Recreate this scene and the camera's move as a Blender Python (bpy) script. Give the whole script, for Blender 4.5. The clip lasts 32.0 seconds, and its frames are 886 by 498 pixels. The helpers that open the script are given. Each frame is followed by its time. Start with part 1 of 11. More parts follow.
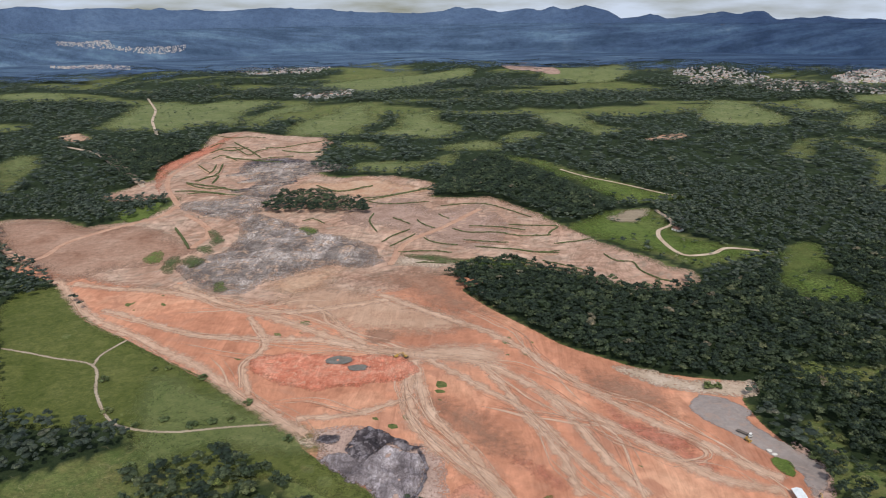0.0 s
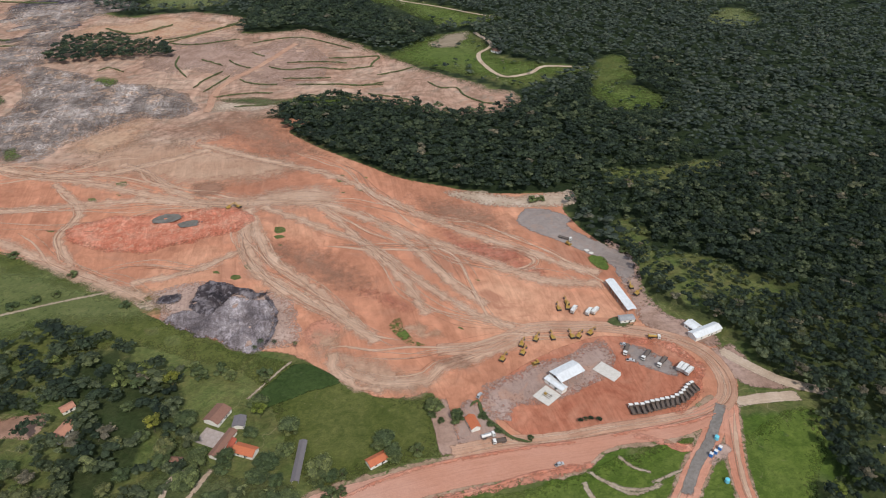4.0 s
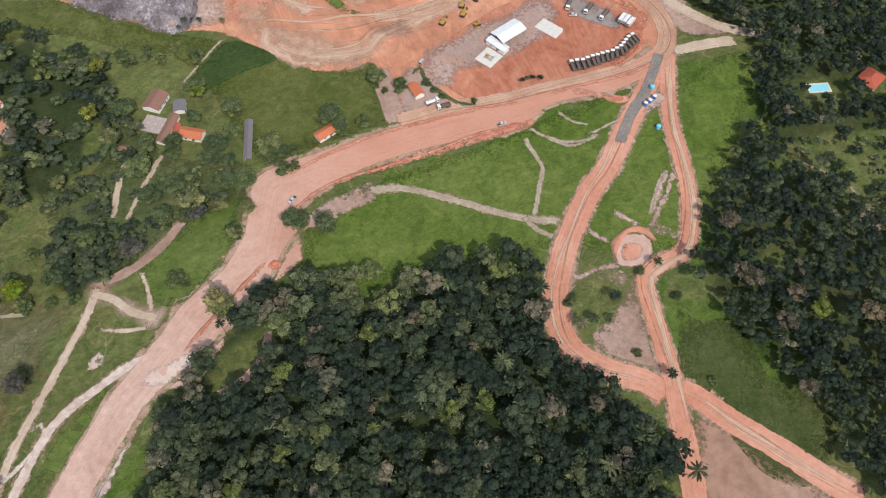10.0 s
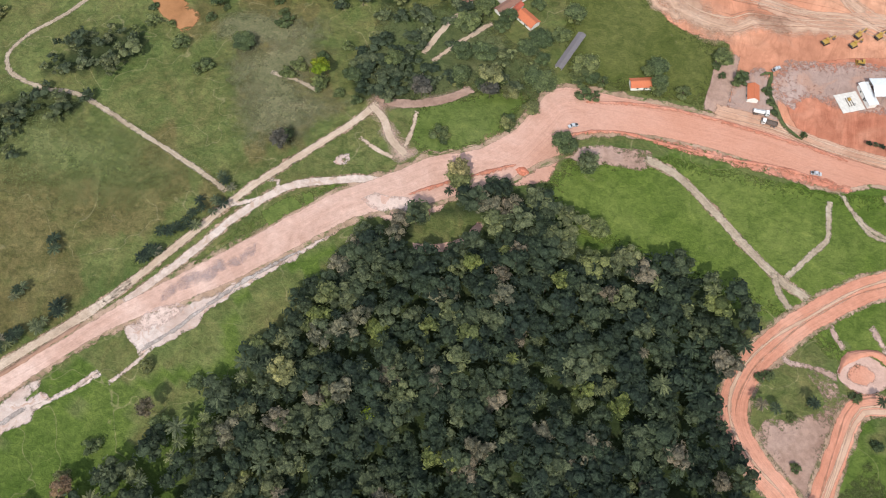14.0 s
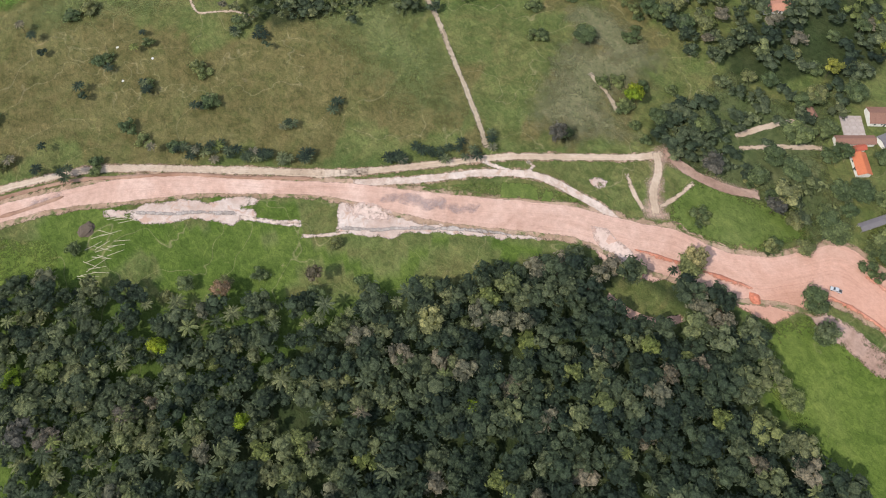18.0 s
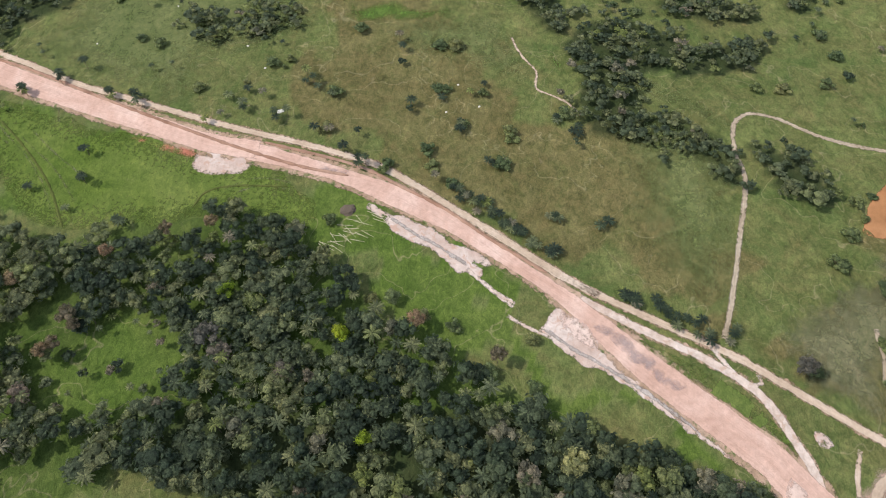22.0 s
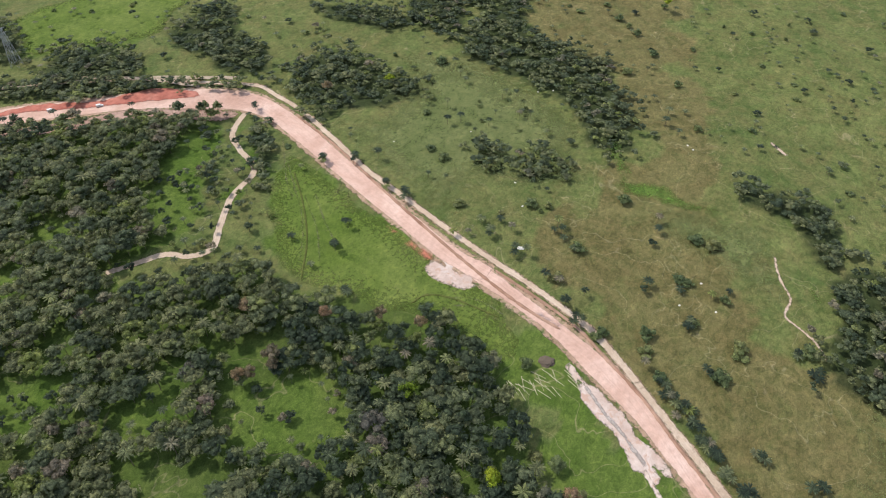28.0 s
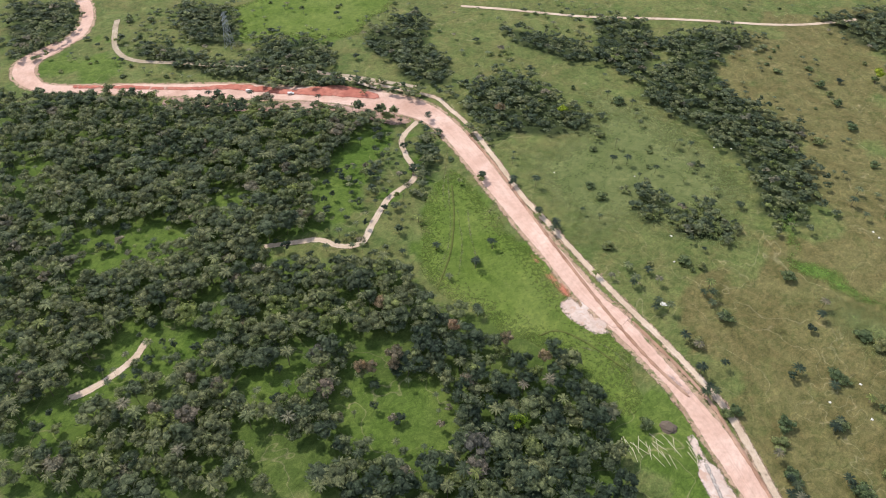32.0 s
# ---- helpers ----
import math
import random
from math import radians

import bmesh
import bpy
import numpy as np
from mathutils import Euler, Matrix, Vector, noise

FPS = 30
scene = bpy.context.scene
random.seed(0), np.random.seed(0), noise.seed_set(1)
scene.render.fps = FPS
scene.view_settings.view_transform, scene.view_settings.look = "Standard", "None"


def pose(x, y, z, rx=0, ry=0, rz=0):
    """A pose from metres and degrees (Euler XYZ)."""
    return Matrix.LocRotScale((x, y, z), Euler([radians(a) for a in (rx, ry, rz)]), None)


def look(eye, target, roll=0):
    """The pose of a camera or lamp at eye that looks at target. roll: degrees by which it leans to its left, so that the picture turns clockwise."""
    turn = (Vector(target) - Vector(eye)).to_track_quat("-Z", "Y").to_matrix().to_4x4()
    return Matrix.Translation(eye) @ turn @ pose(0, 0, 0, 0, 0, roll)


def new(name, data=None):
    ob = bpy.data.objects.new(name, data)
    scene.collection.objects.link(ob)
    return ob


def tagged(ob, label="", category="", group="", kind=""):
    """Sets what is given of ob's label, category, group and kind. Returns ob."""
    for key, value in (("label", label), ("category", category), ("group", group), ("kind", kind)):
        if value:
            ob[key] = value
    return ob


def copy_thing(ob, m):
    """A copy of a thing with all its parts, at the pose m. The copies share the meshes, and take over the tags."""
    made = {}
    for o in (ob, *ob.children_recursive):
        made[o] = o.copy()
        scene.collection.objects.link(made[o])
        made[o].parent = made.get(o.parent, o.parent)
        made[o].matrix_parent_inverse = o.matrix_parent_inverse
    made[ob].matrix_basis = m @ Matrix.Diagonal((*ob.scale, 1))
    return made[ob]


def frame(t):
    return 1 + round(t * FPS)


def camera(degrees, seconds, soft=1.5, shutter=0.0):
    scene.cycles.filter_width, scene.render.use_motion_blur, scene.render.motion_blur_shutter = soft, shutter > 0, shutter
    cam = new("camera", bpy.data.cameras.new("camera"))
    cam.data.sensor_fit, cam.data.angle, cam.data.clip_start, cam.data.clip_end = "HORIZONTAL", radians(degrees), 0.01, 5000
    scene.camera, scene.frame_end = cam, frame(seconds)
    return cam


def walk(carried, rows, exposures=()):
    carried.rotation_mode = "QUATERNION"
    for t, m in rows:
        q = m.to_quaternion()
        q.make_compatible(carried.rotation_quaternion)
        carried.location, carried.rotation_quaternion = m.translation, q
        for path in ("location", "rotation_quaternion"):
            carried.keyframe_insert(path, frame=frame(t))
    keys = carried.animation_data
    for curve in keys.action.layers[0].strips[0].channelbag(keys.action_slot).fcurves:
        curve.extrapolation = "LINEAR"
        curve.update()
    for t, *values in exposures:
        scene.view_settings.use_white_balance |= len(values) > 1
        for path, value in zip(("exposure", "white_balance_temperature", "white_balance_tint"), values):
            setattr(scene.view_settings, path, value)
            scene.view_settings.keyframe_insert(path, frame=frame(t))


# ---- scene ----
from mathutils import geometry

cam = camera(64.65, 32.0, soft=1.05)
# the drone hovers at one place and turns: seconds, yaw to the left from +y, pitch, lean
EYE = (0.0, 0.0, 300.0)
ROWS = [
    (0, -0.00, -19.86, -0.71), (0.5, -0.07, -20.73, -0.67), (1, -1.30, -22.03, -0.57), (1.5, -3.20, -23.66, -0.50),
    (2, -5.25, -25.52, -0.43), (2.5, -7.69, -27.46, -0.36), (3, -10.24, -29.45, -0.31), (3.5, -12.78, -31.41, -0.25),
    (5.5, -20.59, -38.65, 0.16), (6, -22.54, -40.26, 0.21), (6.5, -24.53, -41.85, 0.31), (7, -26.11, -43.55, 0.38),
    (7.5, -26.27, -45.89, 0.43), (8, -26.32, -48.70, 0.50), (8.5, -26.40, -51.53, 0.60), (9, -26.45, -54.37, 0.66),
    (9.5, -25.51, -57.22, 0.77), (10, -21.84, -60.02, 0.84), (10.5, -17.20, -62.72, 0.89), (11, -12.83, -65.21, 0.87),
    (11.5, -7.77, -65.97, 0.69), (12, -2.40, -65.91, 0.52), (12.5, 2.26, -65.88, 0.38), (13, 7.31, -65.81, 0.25),
    (13.5, 12.32, -65.74, 0.11), (14, 17.32, -65.64, -0.06), (14.5, 22.21, -65.52, -0.33), (16.5, 40.06, -65.35, -0.01),
    (17, 46.56, -65.23, -0.13), (17.5, 52.47, -65.13, -0.20), (18, 56.20, -64.99, -0.39), (18.5, 59.85, -64.82, -0.37),
    (19, 63.81, -64.72, -0.46), (19.5, 68.31, -64.60, -0.52), (20, 73.19, -62.15, -0.42), (20.5, 77.40, -59.00, -0.54),
    (21, 81.84, -57.83, -0.47), (21.5, 86.71, -57.71, -0.38), (22, 91.90, -56.61, -0.14), (22.5, 95.54, -55.20, 0.03),
    (23, 98.71, -54.00, 0.22), (23.5, 101.35, -52.95, 0.34), (24, 103.48, -51.98, 0.42), (24.5, 105.33, -51.03, 0.49),
    (25, 107.14, -50.11, 0.36), (25.5, 108.71, -49.19, 0.44), (27.5, 116.94, -45.47, 0.62), (28, 118.66, -44.49, 0.61),
    (28.5, 120.19, -43.71, 0.67), (29, 121.64, -43.36, 0.62), (29.5, 124.75, -43.31, 0.75), (30, 128.63, -43.28, 0.93),
    (30.5, 131.37, -43.16, 0.90), (31, 133.87, -43.05, 1.07), (31.5, 134.27, -42.88, 1.05), (32, 134.60, -42.60, 1.06),
]


def hover(yaw, pitch, lean):
    a, b = radians(yaw), radians(pitch)
    ahead = Vector((-math.sin(a) * math.cos(b), math.cos(a) * math.cos(b), math.sin(b)))
    return look(EYE, Vector(EYE) + 100 * ahead, lean)


walk(cam, [(t, hover(yaw, pitch, lean)) for t, yaw, pitch, lean in ROWS], [(0, 0.0), (3, -0.1), (6, -0.14), (8, -0.04), (10, 0.16), (12, 0.34), (14, 0.38), (18, 0.36), (25, 0.38), (29, 0.46), (32, 0.56)])

# daylight: high sun from behind the first view, broken cloud
SUN_UP, SUN_FROM = 50.0, (0.06, -1.0)
world = bpy.data.worlds.new("sky")
scene.world = world
world.use_nodes = True
wn, wl = world.node_tree.nodes, world.node_tree.links
sky = wn.new("ShaderNodeTexSky")
sky.sky_type, sky.sun_disc = "NISHITA", False
sky.sun_elevation, sky.sun_rotation = radians(SUN_UP), math.atan2(SUN_FROM[0], SUN_FROM[1])
sky.air_density, sky.dust_density = 1.2, 1.5
w_co, w_map, w_cl, w_ramp, w_mix = (wn.new("ShaderNodeTexCoord"), wn.new("ShaderNodeMapping"), wn.new("ShaderNodeTexNoise"), wn.new("ShaderNodeValToRGB"), wn.new("ShaderNodeMixRGB"))
w_map.inputs["Scale"].default_value = (1, 1, 6)
w_cl.inputs["Scale"].default_value, w_cl.inputs["Detail"].default_value = 6, 8
w_ramp.color_ramp.elements[0].position, w_ramp.color_ramp.elements[1].position = 0.3, 0.58
w_mix.inputs[2].default_value = (4.3, 4.9, 5.9, 1)
wl.new(w_co.outputs["Generated"], w_map.inputs[0])
wl.new(w_map.outputs[0], w_cl.inputs["Vector"])
wl.new(w_cl.outputs[0], w_ramp.inputs[0])
wl.new(w_ramp.outputs[0], w_mix.inputs[0])
wl.new(sky.outputs[0], w_mix.inputs[1])
wl.new(w_mix.outputs[0], wn["Background"].inputs[0])
wn["Background"].inputs[1].default_value = 0.14
sun_data = bpy.data.lights.new("sun", "SUN")
sun_data.energy, sun_data.angle, sun_data.color = 3.5, radians(0.6), (1.0, 0.95, 0.87)
sun = new("sun", sun_data)
sun.matrix_world = look((SUN_FROM[0] * 400, SUN_FROM[1] * 400, 400 * math.tan(radians(SUN_UP))), (0, 0, 0))

# ---- materials ----


def material(name, rough=0.9, spec=0.2, metal=0.0):
    m = bpy.data.materials.new(name)
    m.use_nodes = True
    b = m.node_tree.nodes["Principled BSDF"]
    b.inputs["Roughness"].default_value = rough
    b.inputs["Specular IOR Level"].default_value = spec
    b.inputs["Metallic"].default_value = metal
    return m, m.node_tree.nodes, m.node_tree.links, b


def noise_node(n, l, scale, detail=4.0, rough=0.55, stretch=None, uv=False, warp=0.0):
    co = n.new("ShaderNodeTexCoord")
    tex = n.new("ShaderNodeTexNoise")
    tex.inputs["Scale"].default_value, tex.inputs["Detail"].default_value = scale, detail
    tex.inputs["Roughness"].default_value, tex.inputs["Distortion"].default_value = rough, warp
    out = co.outputs["UV" if uv else "Object"]
    if stretch:
        mp = n.new("ShaderNodeMapping")
        mp.inputs["Scale"].default_value = stretch
        l.new(out, mp.inputs[0])
        out = mp.outputs[0]
    l.new(out, tex.inputs["Vector"])
    return tex.outputs[0]


def ramp(n, l, fac, stops):
    r = n.new("ShaderNodeValToRGB")
    e = r.color_ramp.elements
    while len(e) < len(stops):
        e.new(0.5)
    for k, (p, c) in zip(e, stops):
        k.position, k.color = p, (*c, 1) if len(c) == 3 else c
    l.new(fac, r.inputs[0])
    return r.outputs[0]


def blend(n, l, fac, a, b, how="MIX"):
    mx = n.new("ShaderNodeMixRGB")
    mx.blend_type = how
    for sock, v in ((mx.inputs[0], fac), (mx.inputs[1], a), (mx.inputs[2], b)):
        if isinstance(v, (int, float)):
            sock.default_value = v
        elif isinstance(v, tuple):
            sock.default_value = (*v, 1)
        else:
            l.new(v, sock)
    return mx.outputs[0]


def bump(n, l, b, height, strength, distance):
    bp = n.new("ShaderNodeBump")
    bp.inputs["Strength"].default_value, bp.inputs["Distance"].default_value = strength, distance
    l.new(height, bp.inputs["Height"])
    l.new(bp.outputs[0], b.inputs["Normal"])


def ragged(n, l, b, scale=0.45, torn=4.2, most=1.0):
    """Thins a ground cover out along its edge into what lies below; meshes carry their distance to the edge as "cover"."""
    a = n.new("ShaderNodeAttribute")
    a.attribute_name = "cover"
    k = n.new("ShaderNodeMath")
    k.operation = "MULTIPLY_ADD"
    l.new(noise_node(n, l, scale, 6, 0.72), k.inputs[0])
    k.inputs[1].default_value = torn
    s = n.new("ShaderNodeMath")
    s.operation = "SUBTRACT"
    l.new(a.outputs["Fac"], s.inputs[0])
    s.inputs[1].default_value = 0.5 * torn - 0.35 if torn > 2 else 0.5 * torn
    l.new(s.outputs[0], k.inputs[2])
    clear, both = n.new("ShaderNodeBsdfTransparent"), n.new("ShaderNodeMixShader")
    l.new(ramp(n, l, k.outputs[0], [(0.05, (0, 0, 0)), (0.95, (most, most, most))]), both.inputs[0])
    l.new(clear.outputs[0], both.inputs[1])
    l.new(b.outputs[0], both.inputs[2])
    l.new(both.outputs[0], n["Material Output"].inputs[0])


def soil(name, dark, mid, light, big=0.02, small=0.35, streak=0.0, spots=None, relief=0.5, lines=(), bands=0.0, mottle=0.75, turn_red=None, dust=False, sharp=0.2):
    """Bare ground: broad patches, small patches and grain; streak: worn lines along a way; spots: a second colour in blotches."""
    m, n, l, b = material(name, 0.95, 0.1)
    col = ramp(n, l, noise_node(n, l, big, 5, 0.6, warp=0.6), [(0.5 - sharp, dark), (0.5, mid), (0.5 + sharp, light)])
    fine = noise_node(n, l, small, 6, 0.65)
    col = blend(n, l, mottle, col, ramp(n, l, fine, [(0.3, (0.62, 0.6, 0.58)), (0.55, (1, 1, 1)), (0.75, (1.25, 1.22, 1.2))]), "MULTIPLY")
    if spots:
        col = blend(n, l, ramp(n, l, noise_node(n, l, big * 3.3, 5, 0.65, warp=1.0), [(0.52, (0, 0, 0)), (0.64, (1, 1, 1))]), col, spots)
    if turn_red:
        # the earth changes colour from west to east
        start, end, other = turn_red
        co, sx, mr = n.new("ShaderNodeTexCoord"), n.new("ShaderNodeSeparateXYZ"), n.new("ShaderNodeMapRange")
        l.new(co.outputs["Object"], sx.inputs[0])
        l.new(sx.outputs[0], mr.inputs[0])
        mr.inputs[1].default_value, mr.inputs[2].default_value = start, end
        col = blend(n, l, mr.outputs[0], col, blend(n, l, 0.76, col, other))
    if streak:
        worn = noise_node(n, l, 1.0, 6, 0.65, (1.5, 0.018, 1), True, 0.3)
        col = blend(n, l, streak, col, ramp(n, l, worn, [(0.34, (0.62, 0.55, 0.5)), (0.5, (1, 1, 1)), (0.66, (1.3, 1.25, 1.2))]), "MULTIPLY")
    for turn, gap, deep in lines:
        # scraper and wheel lines in one direction
        co, mp, tx = n.new("ShaderNodeTexCoord"), n.new("ShaderNodeMapping"), n.new("ShaderNodeTexNoise")
        mp.inputs["Rotation"].default_value, mp.inputs["Scale"].default_value = (0, 0, radians(turn)), (gap, gap * 0.035, 1)
        tx.inputs["Scale"].default_value, tx.inputs["Detail"].default_value, tx.inputs["Distortion"].default_value = 1, 5, 1.6
        l.new(co.outputs["Object"], mp.inputs[0])
        l.new(mp.outputs[0], tx.inputs["Vector"])
        col = blend(n, l, deep, col, ramp(n, l, tx.outputs[0], [(0.36, (1.3, 1.3, 1.3)), (0.46, (1, 1, 1)), (0.5, (0.6, 0.55, 0.52)), (0.54, (1, 1, 1)), (0.64, (0.82, 0.8, 0.78))]), "MULTIPLY")
    if bands:
        # old working benches
        co, wv = n.new("ShaderNodeTexCoord"), n.new("ShaderNodeTexWave")
        wv.inputs["Scale"].default_value, wv.inputs["Distortion"].default_value = bands, 30
        wv.inputs["Detail"].default_value, wv.inputs["Detail Scale"].default_value = 4, 0.9
        wv.bands_direction = "Y"
        l.new(co.outputs["Object"], wv.inputs["Vector"])
        col = blend(n, l, 0.32, col, ramp(n, l, wv.outputs["Fac"], [(0.0, (0.5, 0.46, 0.4)), (0.16, (0.85, 0.85, 0.8)), (0.5, (1, 1, 1)), (0.95, (1.25, 1.25, 1.25))]), "MULTIPLY")
    grain = noise_node(n, l, 2.2, 4, 0.7)
    col = blend(n, l, 0.5, col, ramp(n, l, grain, [(0.25, (0.72, 0.72, 0.72)), (0.75, (1.2, 1.2, 1.2))]), "MULTIPLY")
    l.new(col, b.inputs["Base Color"])
    bump(n, l, b, fine, relief, 1.2)
    ragged(n, l, b, *((0.16, 1.7, 0.84) if dust else ()))
    return m


def turf(name, attribute=True, lush=(0.072, 0.1, 0.032), pale=(0.128, 0.142, 0.053), dry=(0.128, 0.112, 0.05), thin=False):
    """Pasture: lush and dry patches, tufts, worn spots; the ground carries how dry and how wooded it is."""
    m, n, l, b = material(name, 0.95, 0.1)
    broad = noise_node(n, l, 0.016, 6, 0.62, warp=0.8)
    green = blend(n, l, ramp(n, l, broad, [(0.35, (0, 0, 0)), (0.7, (1, 1, 1))]), lush, pale)
    tuft = noise_node(n, l, 0.36, 7, 0.76, (0.8, 1.1, 1), warp=0.9)
    if attribute:
        a = n.new("ShaderNodeAttribute")
        a.attribute_name = "dry"
        fresh = ramp(n, l, a.outputs["Fac"], [(0.0, (1, 1, 1)), (0.28, (0, 0, 0))])
        green = blend(n, l, fresh, green, blend(n, l, ramp(n, l, broad, [(0.35, (0, 0, 0)), (0.65, (1, 1, 1))]), (0.062, 0.1, 0.018), (0.09, 0.12, 0.03)))
        drier = blend(n, l, 0.62, a.outputs["Fac"], noise_node(n, l, 0.045, 9, 0.78, warp=0.5))
        dry = blend(n, l, ramp(n, l, noise_node(n, l, 0.03, 8, 0.7, warp=1.5), [(0.42, (0, 0, 0)), (0.6, (1, 1, 1))]), dry, (0.104, 0.088, 0.038))
        green = blend(n, l, ramp(n, l, drier, [(0.38, (0, 0, 0)), (0.58, (1, 1, 1))]), green, dry)
        # narrow cattle trails
        trail = noise_node(n, l, 0.021, 3, 0.5, warp=0.4)
        green = blend(n, l, ramp(n, l, trail, [(0.496, (0, 0, 0)), (0.5, (0.5, 0.5, 0.5)), (0.504, (0, 0, 0))]), green, (0.25, 0.21, 0.13))
        # dark forest floor, with the shade under the trees painted into it
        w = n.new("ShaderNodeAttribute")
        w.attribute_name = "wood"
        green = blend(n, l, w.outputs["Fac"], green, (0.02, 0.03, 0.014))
    mottle = noise_node(n, l, 0.09, 6, 0.7, warp=1.2)
    green = blend(n, l, 0.8, green, ramp(n, l, mottle, [(0.34, (0.62, 0.7, 0.6)), (0.52, (1, 1, 1)), (0.68, (1.32, 1.22, 1.3))]), "MULTIPLY")
    worn = noise_node(n, l, 0.14, 7, 0.75, warp=0.8)
    green = blend(n, l, ramp(n, l, worn, [(0.62, (0, 0, 0)), (0.76, (0.7, 0.7, 0.7))]), green, (0.23, 0.185, 0.12))
    col = blend(n, l, 0.75 if attribute else 0.6, green, ramp(n, l, tuft, [(0.3, (0.38, 0.45, 0.4)), (0.5, (0.95, 1, 0.9)), (0.7, (1.6, 1.5, 1.4))]), "MULTIPLY")
    blades = noise_node(n, l, 1.5, 5, 0.8)
    col = blend(n, l, 0.5, col, ramp(n, l, blades, [(0.32, (0.5, 0.55, 0.5)), (0.68, (1.5, 1.45, 1.4))]), "MULTIPLY")
    l.new(col, b.inputs["Base Color"])
    bump(n, l, b, tuft, 0.8, 1.0)
    if not attribute:
        ragged(n, l, b, *((0.2, 1.7, 0.8) if thin else ()))
    return m


LEAF_STOPS = [(0.0, (0.0208, 0.0328, 0.0248)), (0.28, (0.0352, 0.0512, 0.0328)), (0.5, (0.056, 0.072, 0.044)), (0.66, (0.086, 0.1015, 0.0602)), (0.78, (0.1101, 0.1256, 0.0619)), (0.83, (0.1118, 0.1333, 0.043)), (0.88, (0.1015, 0.1032, 0.0757)), (0.95, (0.1419, 0.1256, 0.0998)), (1.0, (0.1101, 0.0963, 0.0757))]


def leafage(name, joined, only=None):
    """Leaves: one tint for each tree, a second for each sprig."""
    m, n, l, b = material(name, 0.6, 0.25)
    if joined:
        a = n.new("ShaderNodeAttribute")
        a.attribute_name = "tint"
        tint = a.outputs["Fac"]
    else:
        mild = n.new("ShaderNodeMath")
        mild.operation = "POWER"
        mild.inputs[1].default_value = 1.0 if only else 1.7
        l.new(n.new("ShaderNodeObjectInfo").outputs["Random"], mild.inputs[0])
        tint = mild.outputs[0]
    col = ramp(n, l, tint, [(0, (0.7 * only[0], 0.78 * only[1], 0.8 * only[2])), (0.5, only), (0.8, (1.3 * only[0], 1.22 * only[1], 1.1 * only[2])), (1, (1.55 * only[0], 1.25 * only[1], 1.25 * only[2]))] if only else LEAF_STOPS)
    g = n.new("ShaderNodeNewGeometry")
    col = blend(n, l, 1.0, col, ramp(n, l, g.outputs["Random Per Island"], [(0, (0.55, 0.6, 0.55)), (0.7, (1.2, 1.2, 1.1)), (1, (1.8, 1.7, 1.5))]), "MULTIPLY")
    # leaf clusters; the shade between them is painted in as dark noise
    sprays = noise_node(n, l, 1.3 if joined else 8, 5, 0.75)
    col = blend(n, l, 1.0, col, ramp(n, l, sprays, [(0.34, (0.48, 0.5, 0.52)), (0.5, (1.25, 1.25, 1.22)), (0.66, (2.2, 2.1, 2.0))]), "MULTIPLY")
    bump(n, l, b, sprays, 0.9, 1.0)
    l.new(col, b.inputs["Base Color"])
    # light that comes through the leaves
    thin, both = n.new("ShaderNodeBsdfTranslucent"), n.new("ShaderNodeMixShader")
    l.new(blend(n, l, 1.0, col, (1.3, 1.36, 1.12), "MULTIPLY"), thin.inputs[0])
    both.inputs[0].default_value = 0.4
    l.new(b.outputs[0], both.inputs[1])
    l.new(thin.outputs[0], both.inputs[2])
    l.new(both.outputs[0], n["Material Output"].inputs[0])
    return m


def plain(name, colour, rough=0.6, metal=0.0, wear=0.35, scale=0.8, spec=0.4):
    """Paint, roofing, plaster or metal with weathering."""
    m, n, l, b = material(name, rough, spec, metal)
    col = blend(n, l, wear, colour, ramp(n, l, noise_node(n, l, scale, 6, 0.65), [(0.3, (0.5, 0.47, 0.44)), (0.6, (1.05, 1.05, 1.05))]), "MULTIPLY")
    l.new(col, b.inputs["Base Color"])
    return m


MAT_GROUND = turf("pasture")
MAT_LUSH = turf("lush grass", False, (0.078, 0.112, 0.025), (0.118, 0.142, 0.046))
MAT_BRIGHT = turf("bright grass", False, (0.08, 0.116, 0.022), (0.12, 0.148, 0.04))
MAT_WET = turf("wet grass", False, (0.07, 0.125, 0.025), (0.1, 0.15, 0.035), thin=True)
MAT_GRAZED = turf("grazed pasture", False, (0.115, 0.135, 0.052), (0.15, 0.162, 0.07), thin=True)
MAT_MEADOW = turf("meadow grass", False, (0.069, 0.082, 0.021), (0.107, 0.113, 0.038))
# far pastures mixed paler: the haze over them is put into the grass
MAT_FAR_GRASS = turf("haze-paled far pasture grass", False, (0.108, 0.128, 0.052), (0.16, 0.168, 0.08))
MAT_WORKS = soil("worked earth", (0.325, 0.14, 0.087), (0.48, 0.22, 0.136), (0.57, 0.315, 0.205), 0.009, 0.11, spots=(0.39, 0.188, 0.122), lines=((48, 0.09, 0.3), (-25, 0.06, 0.22)), mottle=0.6)
MAT_HILLS = soil("terraced earth", (0.32, 0.19, 0.135), (0.40, 0.26, 0.195), (0.47, 0.34, 0.265), 0.014, 0.1, spots=(0.30, 0.22, 0.17), bands=0.012, lines=((95, 0.03, 0.45), (65, 0.02, 0.35)))
MAT_ROAD = soil("road earth", (0.41, 0.255, 0.2), (0.495, 0.33, 0.27), (0.57, 0.41, 0.35), 0.03, 0.4, streak=0.24, mottle=0.4, turn_red=(-80, 60, (0.445, 0.2, 0.13)))
MAT_ROAD_PALE = soil("dusty road crust", (0.5, 0.36, 0.305), (0.56, 0.425, 0.37), (0.61, 0.485, 0.43), 0.05, 0.5, mottle=0.35)
